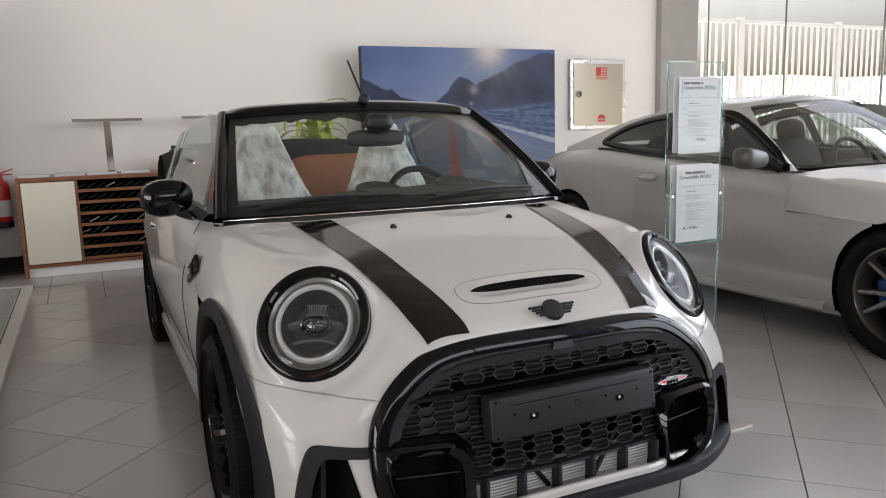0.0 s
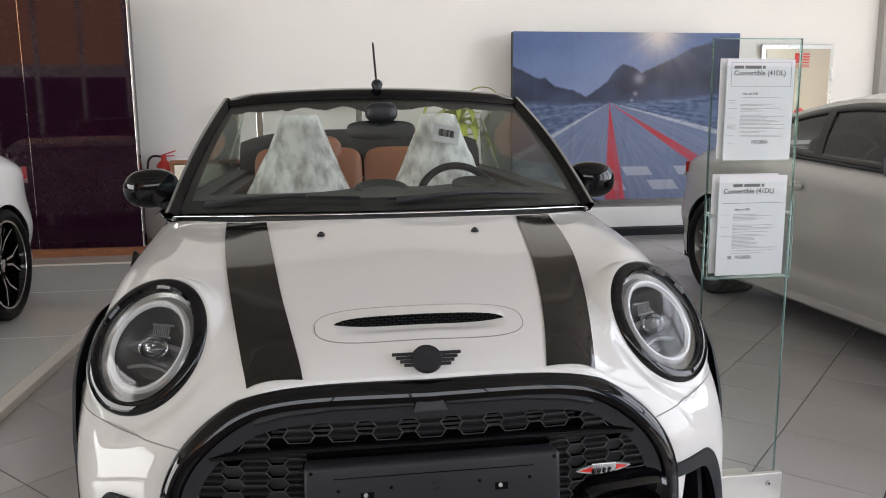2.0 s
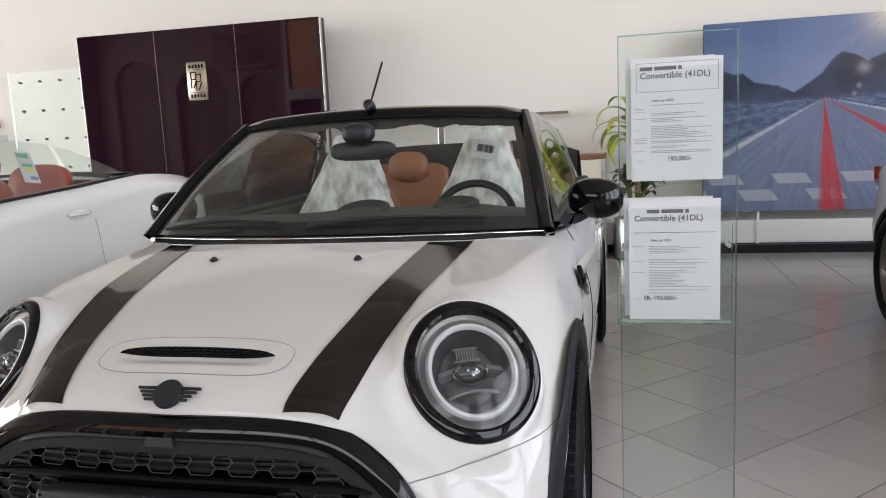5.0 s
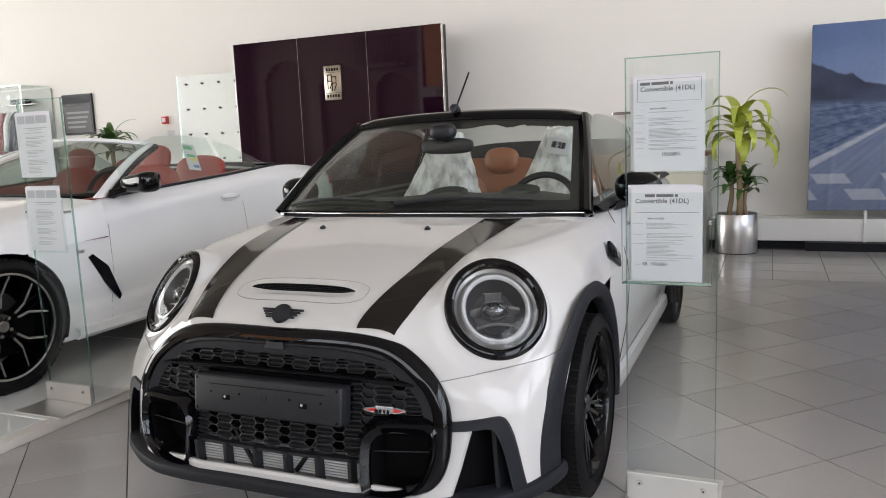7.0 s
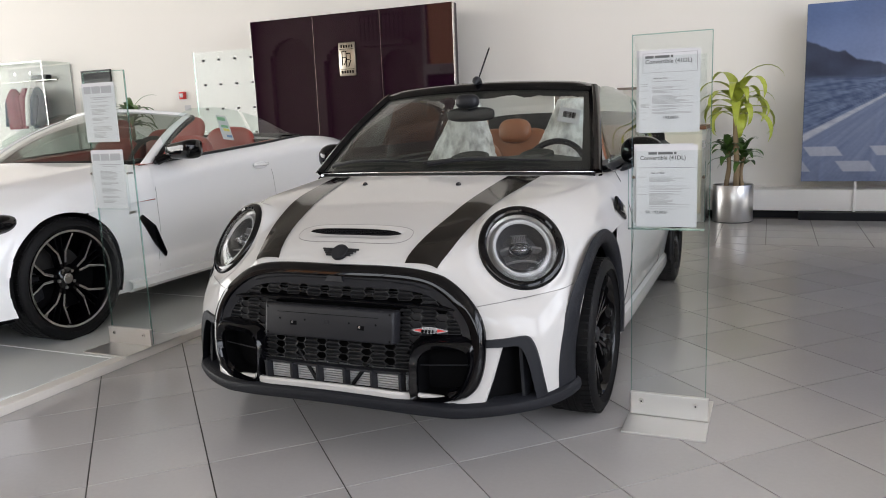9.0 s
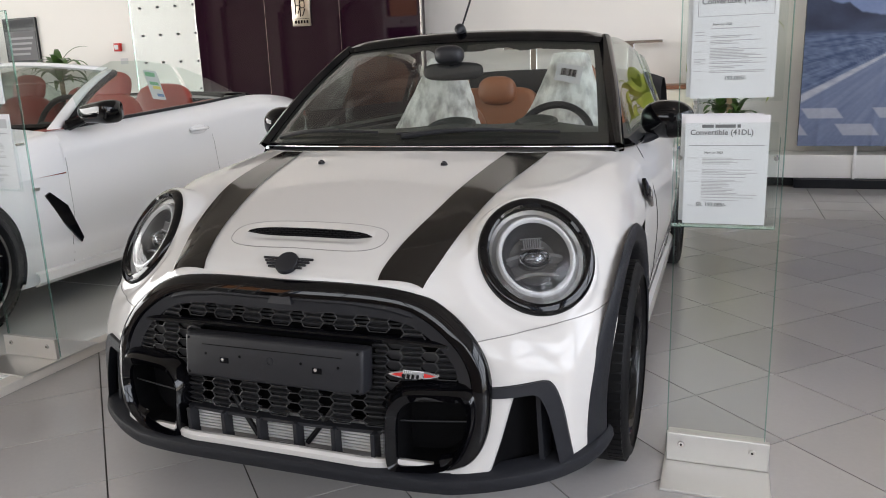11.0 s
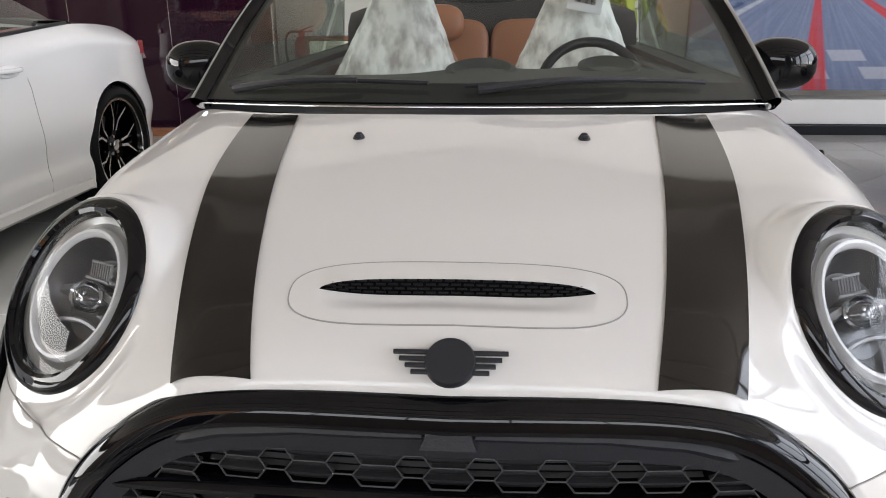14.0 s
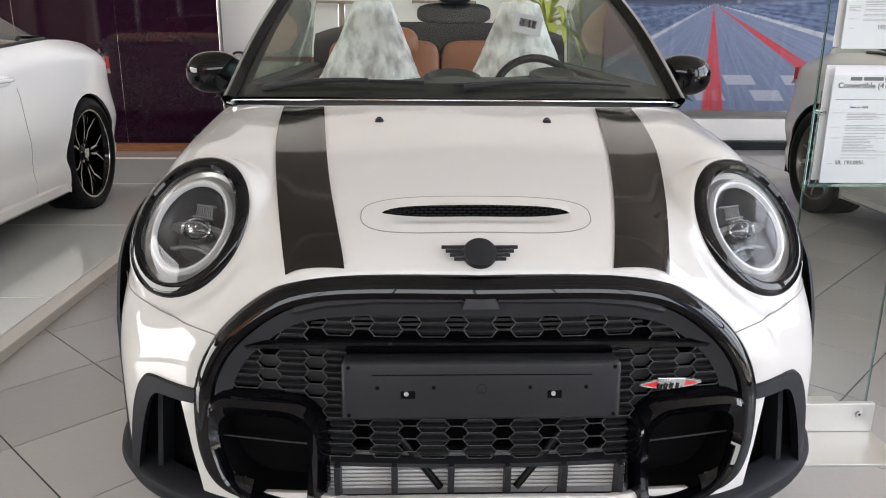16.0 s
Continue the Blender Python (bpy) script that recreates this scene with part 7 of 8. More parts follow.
big_car("coupe_car", 3.405, 0.0, 0.795, 3.605, G_WHEEL, PAINT_GREY, "pale grey two-door coupe with dark windows", False, "dark grey five-twin-spoke alloy wheel")

# ---- display things ----
def print_colour(u, v):
    """The printed picture of a mountain road: u across, v down, both 0 to 1."""
    def mixed(a, b, k):
        k = min(1.0, max(0.0, k))
        return [x + (y - x) * k for x, y in zip(a, b)]

    def step(a, b, x):
        k = min(1.0, max(0.0, (x - a) / (b - a)))
        return k * k * (3 - 2 * k)
    n1 = noise.noise((u * 9, v * 9, 1.3))
    n2 = noise.noise((u * 34, v * 70, 5.1))
    n3 = noise.noise((u * 90, v * 90, 8.7))
    c = mixed((0.090, 0.135, 0.27), (0.20, 0.25, 0.40), step(0.0, 0.42, v) * 0.7 + 0.3 * math.exp(-((u - 0.45) / 0.25) ** 2))
    c = [x * (1 + 0.10 * n1) for x in c]
    # ridge lines
    left = float(np.interp(u, (0, 0.04, 0.10, 0.14, 0.18, 0.25, 0.31, 0.37), (0.20, 0.225, 0.265, 0.27, 0.315, 0.335, 0.37, 0.41)))
    right = float(np.interp(u, (0.30, 0.37, 0.41, 0.44, 0.46, 0.475, 0.49, 0.52, 0.56, 0.62, 0.70, 0.78, 0.86, 0.92, 1.0), (0.39, 0.33, 0.285, 0.225, 0.20, 0.185, 0.19, 0.20, 0.235, 0.20, 0.15, 0.09, 0.06, 0.02, 0.03)))
    ridge = min(left if u < 0.37 else 9, right if u > 0.30 else 9) + 0.008 * noise.noise((u * 40, 3, 0))
    rock = mixed((0.034, 0.040, 0.066), (0.060, 0.075, 0.125), 0.5 + 0.9 * n1)
    c = mixed(c, rock, step(ridge - 0.006, ridge + 0.006, v))
    # sun glow with rays
    r = math.hypot((u - 0.635) * 1.42, v + 0.01)
    ang = math.atan2(v + 0.01, (u - 0.635) * 1.42)
    glow = math.exp(-(r / 0.115) ** 2) + 0.38 * math.exp(-r / 0.20) * (0.75 + 0.5 * noise.noise((ang * 5, 2, 0)))
    c = mixed(c, (0.66, 0.60, 0.55), glow * 0.8)
    # scree each side of the road, blurred outwards from the vanishing point
    du, dv = u - 0.42, v - 0.412
    edge = 0.405 - 0.10 * max(0.0, u - 0.42) + 0.01 * n1
    a = math.atan2(dv, du)
    rr = math.hypot(du, dv)
    streak = noise.noise((a * 26, rr * 5, 2.0)) + 0.6 * noise.noise((a * 70, rr * 7, 4.0))
    ground = mixed((0.055, 0.080, 0.150), (0.20, 0.25, 0.37), 0.32 + 0.45 * streak + 0.35 * n2)
    c = mixed(c, ground, step(edge - 0.01, edge + 0.03, v))
    # road, lines, red bands
    if dv > 0:
        lo = du / dv
        road = mixed((0.120, 0.150, 0.245), (0.21, 0.25, 0.35), 0.40 + 0.35 * streak)
        c = mixed(c, road, step(-1.30, -1.24, lo) * (1 - step(2.50, 2.60, lo)))
        white = step(-1.36, -1.31, lo) * (1 - step(-1.19, -1.15, lo)) + step(2.45, 2.55, lo) * (1 - step(2.9, 3.05, lo))
        c = mixed(c, (0.42, 0.44, 0.50), white * (0.8 + 0.3 * n2))
        red = step(-0.03, 0.0, lo) * (1 - step(0.125, 0.155, lo)) + step(1.02, 1.06, lo) * (1 - step(1.24, 1.30, lo)) * (v < 0.86)
        for v0, v1, q in ((0.80, 0.855, 0.0), (0.885, 0.945, 0.5)):
            if v0 < v < v1:
                k = ((u - 0.03 * (v - v0) / 0.06) * 4.2 + q) % 1.0
                c = mixed(c, (0.36, 0.38, 0.45), 0.85 * step(0.0, 0.03, k) * (1 - step(0.50, 0.53, k)))
        c = mixed(c, (0.42, 0.055, 0.065), red * (0.88 + 0.3 * streak))
    # faint lens spots
    for cu, cv, cr in ((0.535, 0.36, 0.012), (0.52, 0.40, 0.010), (0.55, 0.27, 0.03)):
        c = mixed(c, (0.45, 0.45, 0.50), 0.45 * math.exp(-(((u - cu) * 1.42) ** 2 + (v - cv) ** 2) / cr ** 2))
    return [max(0.004, x * (1 + 0.06 * n3)) for x in c]


def fabric_fold(u, v):
    """How far the hanging cloth stands out, in metres."""
    d = 0.0015 * math.sin(u * 31 + 2 * v) * math.sin(v * 2.6 + 0.6)
    for c, w, h in ((0.075, 0.010, 0.006), (0.255, 0.009, 0.008), (0.49, 0.010, 0.006), (0.70, 0.012, 0.007), (0.88, 0.010, 0.005)):
        d += h * (0.35 + 0.65 * v) * math.exp(-((u - c - 0.012 * math.sin(4 * v)) / w) ** 2)
    return d


def printed_material():
    m = bpy.data.materials.new("printed_fabric")
    n, l, p = nodes_of(m)
    ink, co, wv, bp = n.new("ShaderNodeVertexColor"), n.new("ShaderNodeTexCoord"), n.new("ShaderNodeTexNoise"), n.new("ShaderNodeBump")
    ink.layer_name = "print"
    wv.inputs["Scale"].default_value = 420
    bp.inputs["Strength"].default_value, bp.inputs["Distance"].default_value = 0.3, 0.001
    l.new(ink.outputs["Color"], p.inputs["Base Color"])
    l.new(co.outputs["Object"], wv.inputs["Vector"])
    l.new(wv.outputs["Fac"], bp.inputs["Height"])
    l.new(bp.outputs[0], p.inputs["Normal"])
    p.inputs["Roughness"].default_value = 0.7
    p.inputs["Specular IOR Level"].default_value = 0.12
    return m


def poster():
    x0, x1, z0, z1, y = 1.705, 4.185, 0.392, 2.135, 6.385
    t = thing("fabric_poster", ((x0 + x1) / 2, y, 0), "large blue printed fabric poster of a mountain road on a stand", "poster")
    body = part("poster_panel", box(bmesh.new(), x0, x1, y + 0.006, y + 0.095, z0, z1, 0.004), SATIN, t)
    nu, nv = 236, 168
    b = bmesh.new()
    layer = b.verts.layers.float_color.new("print")
    V = grid(b, [[(x0 + u * (x1 - x0), y - 0.002 - fabric_fold(u, v), z1 - v * (z1 - z0)) for v in np.linspace(0, 1, nv)] for u in np.linspace(0, 1, nu)])
    for i, row in enumerate(V):
        for k, w in enumerate(row):
            w[layer] = (*print_colour(i / (nu - 1), k / (nv - 1)), 1.0)
    part("printed_fabric", b, printed_material(), body, "blue mountain road print with red road bands", "all")
    for x in (2.2, 3.7):
        part("poster_leg", box(bmesh.new(), x - 0.012, x + 0.012, y + 0.012, y + 0.03, 0.08, z0 + 0.02, 0.003), WHITE_PAINT, t)
    part("poster_foot", box(bmesh.new(), x0 - 0.01, x1 + 0.01, y - 0.055, y + 0.05, 0.0, 0.082, 0.005), GRAIN, t)


poster()


# ---- price stands ----
def price_stand(x0, x1, y, zb, top, sheets, label, heading):
    """A glass pane in a bent steel foot, with printed sheets in clear holders. The sheets face -y."""
    t = thing("price_stand", ((x0 + x1) / 2, y, zb), label, "stand", "price stands")
    foot = bmesh.new()
    box(foot, x0 - 0.004, x1 + 0.016, y - 0.205, y + 0.20, zb, zb + 0.008, 0.002)
    f = part("foot_plate", foot, FOOT, t, "brushed steel foot plate")
    b = bmesh.new()
    box(b, x0 + 0.002, x1 + 0.012, y - 0.030, y - 0.012, zb + 0.008, zb + 0.100, 0.003)
    br = part("foot_bracket", b, FOOT, t)
    for x in (x0 + 0.045, x1 - 0.035):
        b = bmesh.new()
        rod(b, (x, y - 0.030, zb + 0.066), (x, y - 0.0345, zb + 0.066), 0.0105, 0.009, 16)
        bolt = part("bolt", b, STEEL, br, "", True)
        b = bmesh.new()
        rod(b, (x, y - 0.0345, zb + 0.066), (x, y - 0.0352, zb + 0.066), 0.004, seg=6)
        part("bolt_socket", b, BRAKE, bolt)
    b = bmesh.new()
    box(b, x0 + 0.003, x1 - 0.003, y - 0.004, y + 0.004, zb + 0.010, top - 0.003)
    g = part("glass_pane", b, PANE, t)
    g.visible_shadow = False
    for nm, q in (("pane_edge", (x0, x0 + 0.003, zb + 0.010, top)), ("pane_edge", (x1 - 0.003, x1, zb + 0.010, top)), ("pane_edge", (x0 + 0.003, x1 - 0.003, top - 0.003, top))):
        part(nm, box(bmesh.new(), q[0], q[1], y - 0.004, y + 0.004, q[2], q[3]), EDGE, t)
    for k, (sx0, sx1, sz0, sz1, off, dx) in enumerate(sheets):
        b = bmesh.new()
        box(b, sx0 - 0.014, sx1 + 0.022, y - off - 0.0055, y - off - 0.0035, sz0 - 0.010, sz1 - 0.02)
        h = part("sheet_holder", b, PANE, t, "clear acrylic holder")
        h.visible_shadow = False
        if k == 1 and heading:
            part("holder_lip", box(bmesh.new(), sx0 - 0.030, sx1 + 0.028, y - off - 0.006, y - 0.005, sz0 - 0.012, sz0 - 0.009), EDGE, t)
            for xe in (sx0 - 0.030, sx1 + 0.026):
                part("holder_lip", box(bmesh.new(), xe, xe + 0.002, y - off - 0.006, y - off - 0.003, sz0 - 0.008, sz1 - 0.06), EDGE, t)
        b = bmesh.new()
        box(b, sx0 - 0.012, sx1 - 0.016, y - 0.016, y - 0.0132, sz0 + 0.004, sz1 + 0.004)
        part("spare_sheet", b, PAPER, t)
        b = bmesh.new()
        box(b, sx0, sx1, y - off - 0.0030, y - off, sz0, sz1)
        sh = part("price_sheet", b, PAPER, t, "printed white price sheet")
        yy = y - off - 0.0033
        w, hgt = sx1 - sx0, sz1 - sz0

        def bars(name, rows, mat):
            b = bmesh.new()
            for u0, u1, v, th in rows:
                box(b, sx0 + u0 * w, sx0 + u1 * w, yy - 0.0004, yy, sz1 - v * hgt - th, sz1 - v * hgt)
            ob = part(name, b, mat, sh)
            ob["kind"] = "stuff"
        up = Matrix.Rotation(radians(90), 4, "X")
        random.seed(5 + k)
        if heading:
            x_t = sx0 + (0.10 if k == 0 else 0.06) * w
            b = bmesh.new()
            text_mesh(b, "Convertible (41DL)", 0.0205, Matrix.Translation((x_t, yy, sz1 - (0.155 if k == 0 else 0.175) * hgt)) @ up, 0.0003)
            part("sheet_heading", b, INK, sh)
            off_t = 0.10 if k == 0 else 0.20
            bars("heading_bar", [(off_t, off_t + 0.14, 0.060, 0.009), (off_t + 0.16, off_t + 0.40, 0.060, 0.009), (off_t + 0.42, off_t + 0.46, 0.060, 0.009)] if k == 0 else
                 [(off_t, off_t + 0.14, 0.082, 0.009), (off_t + 0.16, off_t + 0.40, 0.082, 0.009), (off_t + 0.42, off_t + 0.46, 0.082, 0.009)], INK)
            b = bmesh.new()
            text_mesh(b, "New car 2023", 0.0085, Matrix.Translation((sx0 + 0.24 * w, yy, sz1 - 0.345 * hgt)) @ up, 0.0003)
            part("sheet_note", b, INK, sh)
            b = bmesh.new()
            text_mesh(b, ("SR. " if k else "") + "193,085/-", 0.0150, Matrix.Translation((sx0 + (0.16 if k else 0.40) * w, yy, sz1 - 0.835 * hgt)) @ up, 0.0003)
            part("sheet_price", b, INK, sh)
            frm = [(0.06, 0.95, 0.03, 0.0008), (0.06, 0.95, 0.262, 0.0008)] if k == 0 else [(0.05, 0.95, 0.27, 0.0012)]
            bars("rule_line", frm, INK)
            if k == 0:
                b = bmesh.new()
                for u in (0.06, 0.946):
                    box(b, sx0 + u * w, sx0 + u * w + 0.0010, yy - 0.0004, yy, sz1 - 0.262 * hgt, sz1 - 0.03 * hgt)
                part("rule_frame", b, INK, sh)
            rows = []
            v = 0.37
            while v < 0.78:
                if random.random() < 0.78:
                    rows.append((0.22, 0.22 + random.uniform(0.25, 0.68), v, 0.0018))
                if random.random() < 0.22:
                    rows.append((0.03, 0.03 + random.uniform(0.08, 0.16), v, 0.0018))
                v += 0.0135
            rows.append((0.06, 0.12, 0.825, 0.002))
            bars("print_line", rows, INK_LIGHT)
        else:
            bars("heading_bar", [(0.06, 0.28, 0.05, 0.036), (0.31, 0.58, 0.05, 0.036), (0.61, 0.93, 0.05, 0.036)], PALE_INK)
            rows = [(0.25, 0.9, 0.235, 0.004), (0.35, 0.75, 0.265, 0.003)]
            v = 0.31
            while v < 0.92:
                if random.random() < 0.75:
                    rows.append((0.24, 0.24 + random.uniform(0.3, 0.6), v, 0.0028))
                v += 0.021
            bars("print_line", rows, INK_LIGHT)
    for x in (x0 + 0.012, x1 - 0.022):
        b = bmesh.new()
        rod(b, (x, y - 0.030, top - 0.52), (x, y + 0.004, top - 0.52), 0.006, seg=12)
        part("holder_pin", b, CHROME, t, "", True)
    return t


FOOT = material("satin_aluminium", (0.66, 0.65, 0.63), 0.36, metal=0.85, vary=0.05, scale=4, fine=300)
PALE_INK = material("pale_grey_ink", (0.38, 0.38, 0.40), 0.7)
price_stand(0.932, 1.215, 0.738, 0.0, 1.464, [(0.963, 1.176, 1.108, 1.400, 0.030, 0.0), (0.955, 1.172, 0.760, 1.062, 0.034, 0.01)], "clear glass price stand with printed sheets on the tiled floor", True)
price_stand(-1.885, -1.600, 0.795, 0.042, 1.492, [(-1.866, -1.648, 1.135, 1.432, 0.030, 0.0), (-1.856, -1.638, 0.792, 1.090, 0.030, 0.0)], "clear glass price stand with printed sheets on the platform edge", False)


# ---- maroon wall panel with its plaque ----
PLAQUE = material("pale_gold_metal", (0.40, 0.36, 0.30), 0.3, metal=1.0, vary=0.08)


def wall_panel():
    x0, x1, y, z0, z1 = -4.79, -1.965, 6.16, 0.075, 2.475
    t = thing("gloss_wall_panel", ((x0 + x1) / 2, 6.4, 0), "tall gloss maroon display panel in three boards on a wooden plinth", "display panel")
    w = (x1 - x0 - 0.03) / 3
    for k in range(3):
        a = x0 + k * (w + 0.004)
        part("panel_board", box(bmesh.new(), a, a + w, y, y + 0.03, z0, z1, 0.0015), MAROON, t)
        if k < 2:
            part("joint_strip", box(bmesh.new(), a + w + 0.0002, a + w + 0.0038, y - 0.003, y + 0.02, z0, z1), CHROME, t)
    part("panel_core", box(bmesh.new(), x0 + 0.01, x1 - 0.01, y + 0.032, y + 0.11, z0, z1 - 0.004), MAROON, t)
    for a in (x0 - 0.013, x1 - 0.020):
        part("edge_trim", box(bmesh.new(), a, a + 0.011, y - 0.004, y + 0.036, z0, z1, 0.002), STEEL, t)
    part("plinth", box(bmesh.new(), x0, x1, y - 0.05, 6.70, 0.0, z0, 0.004), WOOD, t, "dark wood plinth")
    b = bmesh.new()
    cx, cz = -3.385, 1.925
    box(b, cx - 0.115, cx + 0.115, y - 0.022, y - 0.001, cz - 0.200, cz + 0.200, 0.010)
    q = part("plaque", b, PLAQUE, t, "chrome plaque with a dark mark", True)
    b = bmesh.new()
    yy0, yy1 = y - 0.0235, y - 0.021
    for z, h, n in ((cz + 0.152, 0.034, 5), (cz - 0.152, 0.034, 5)):
        for k in range(n):
            xx = cx - 0.080 + k * 0.036
            box(b, xx, xx + 0.022, yy0, yy1, z - h / 2, z + h / 2)
    box(b, cx - 0.100, cx + 0.100, yy0, yy1, cz + 0.117, cz + 0.121)
    box(b, cx - 0.100, cx + 0.100, yy0, yy1, cz - 0.121, cz - 0.117)
    for dx, dz in ((-0.040, 0.012), (0.018, -0.012)):
        box(b, cx + dx - 0.030, cx + dx - 0.018, yy0, yy1, cz + dz - 0.085, cz + dz + 0.085)
        box(b, cx + dx - 0.018, cx + dx + 0.036, yy0, yy1, cz + dz + 0.074, cz + dz + 0.085)
        box(b, cx + dx + 0.026, cx + dx + 0.036, yy0, yy1, cz + dz + 0.012, cz + dz + 0.074)
        box(b, cx + dx - 0.018, cx + dx + 0.030, yy0, yy1, cz + dz + 0.002, cz + dz + 0.012)
        obox(b, Matrix.Translation((cx + dx + 0.020, (yy0 + yy1) / 2, cz + dz - 0.040)) @ Matrix.Rotation(radians(24), 4, "Y"), 0.012, 0.0025, 0.088)
    part("plaque_mark", b, GLOSS, q)


wall_panel()

# ---- brochure counter ----
CY = 6.06


def counter_low():
    x0, x1, z1 = -1.675, -0.42, 0.895
    t = thing("brochure_cabinet", ((x0 + x1) / 2, 6.4, 0), "cherry wood cabinet with a cream door and slanted brochure racks", "cabinet")
    part("plinth", box(bmesh.new(), x0 + 0.03, x1, CY + 0.03, 6.70, 0.0, 0.085, 0.003), WHITE_PAINT, t, "white plinth")
    part("side_panel", box(bmesh.new(), x0, x0 + 0.035, CY, 6.71, 0.0, z1 - 0.036, 0.003), WOOD, t)
    part("side_panel", box(bmesh.new(), x1 - 0.030, x1, CY + 0.005, 6.71, 0.086, z1 - 0.036, 0.003), WOOD, t)
    part("top_board", box(bmesh.new(), x0, x1, CY - 0.005, 6.72, z1 - 0.035, z1, 0.004), WOOD, t)
    part("bottom_board", box(bmesh.new(), x0 + 0.036, x1 - 0.031, CY + 0.005, 6.70, 0.086, 0.115, 0.003), WOOD, t)
    part("back_panel", box(bmesh.new(), x0 + 0.036, x1 - 0.031, 6.66, 6.70, 0.116, z1 - 0.036), DARK, t)
    xd = -1.205
    part("door", box(bmesh.new(), x0 + 0.040, xd, CY + 0.002, CY + 0.024, 0.122, z1 - 0.042, 0.003), CREAM, t, "cream laminate door")
    part("divider", box(bmesh.new(), xd + 0.002, xd + 0.024, CY + 0.010, 6.65, 0.116, z1 - 0.036), WOOD, t)
    n = 7
    for k in range(n):
        z = 0.125 + k * (z1 - 0.17) / n
        part("rack_rail", box(bmesh.new(), xd + 0.026, x1 - 0.032, CY + 0.006, CY + 0.022, z, z + 0.030, 0.003), WOOD, t)
        part("rack_shelf", box(bmesh.new(), xd + 0.026, x1 - 0.032, CY + 0.024, 6.65, z, z + 0.012), DARK, t)
        random.seed(20 + k)
        for j in range(9):
            b = bmesh.new()
            xx = xd + 0.06 + j * 0.080
            m = Matrix.Translation((xx, CY + 0.065, z + 0.058)) @ Matrix.Rotation(radians(62 + random.uniform(-6, 6)), 4, "Y")
            obox(b, m, 0.006, 0.10, 0.088)
            part("brochure", b, STEEL if random.random() < 0.16 else SATIN, t)
    return t


def counter_high():
    x0, x1, z1 = -0.418, 0.80, 0.99
    t = thing("wooden_counter", ((x0 + x1) / 2, 6.4, 0), "cherry wood counter with a pale front", "cabinet")
    part("plinth", box(bmesh.new(), x0 + 0.02, x1 - 0.02, CY + 0.03, 6.70, 0.0, 0.085, 0.003), WHITE_PAINT, t)
    part("side_panel", box(bmesh.new(), x0, x0 + 0.035, CY - 0.01, 6.71, 0.086, z1 - 0.036, 0.003), WOOD, t)
    part("side_panel", box(bmesh.new(), x1 - 0.035, x1, CY - 0.01, 6.71, 0.0, z1 - 0.036, 0.003), STEEL, t)
    part("top_board", box(bmesh.new(), x0 - 0.004, x1 + 0.004, CY - 0.015, 6.72, z1 - 0.035, z1, 0.004), WOOD, t)
    part("front_panel", box(bmesh.new(), x0 + 0.037, x1 - 0.037, CY, CY + 0.02, 0.090, z1 - 0.040, 0.003), CREAM, t)


counter_low()
counter_high()

# flat stacks on the counter
random.seed(31)
for k in range(4):
    x = -1.52 + k * 0.28
    stack = thing("brochure_stack", (x, 6.24, 0.896), "small stack of white brochures on the cabinet", "brochures", "brochure stacks")
    for j in range(3 + k % 2):
        m = Matrix.Translation((x + random.uniform(-0.008, 0.008), 6.24 + random.uniform(-0.01, 0.01), 0.899 + 0.006 * j)) @ Matrix.Rotation(random.uniform(-0.05, 0.05), 4, "Z")
        part("brochure", obox(bmesh.new(), m, 0.25, 0.20, 0.0055, 0.0008), PAPER, stack)
b = bmesh.new()
lathe(b, [(0.0005, 0.15), (0.028, 0.15), (0.032, 0.146), (0.032, 0.11), (0.050, 0.108), (0.050, 0.0), (0.0005, 0.0)], at=(-0.30, 6.25, 0.99), seg=24)
solo("black_canister", b, SATIN, "small black canister on the wooden counter", "canister", smooth=True)
for k, dx in enumerate((0.0, 0.10)):
    b = bmesh.new()
    m = Matrix.Translation((-0.17 + dx, 6.24, 1.075)) @ Matrix.Rotation(radians(24), 4, "Y")
    obox(b, m, 0.10, 0.12, 0.15, 0.01)
    solo("black_box", b, SATIN, "black leaning box on the wooden counter", "box", "black boxes", smooth=True)


def display_lamp(x):
    """A chrome T standing on the counter at the wall."""
    t = thing("display_bar", (x, 6.55, 0.895), "chrome T-shaped display bar standing on the cabinet", "display bar", "display bars")
    part("bar", box(bmesh.new(), x - 0.315, x + 0.315, 6.47, 6.60, 1.385, 1.415, 0.004), CHROME, t)
    part("upright", box(bmesh.new(), x - 0.035, x + 0.030, 6.535, 6.555, 0.905, 1.385, 0.003), CHROME, t)
    part("foot", box(bmesh.new(), x - 0.07, x + 0.07, 6.50, 6.60, 0.896, 0.906, 0.002), STEEL, t)
    return t


display_lamp(-0.868)
t2 = display_lamp(0.13)
t2.location.z = 0.99
for ch in t2.children:
    if ch.name.startswith("bar"):
        ch.location.z -= 0.085
    elif ch.name.startswith("upright"):
        ch.scale.z = 1.0
        ch.location.z -= 0.085


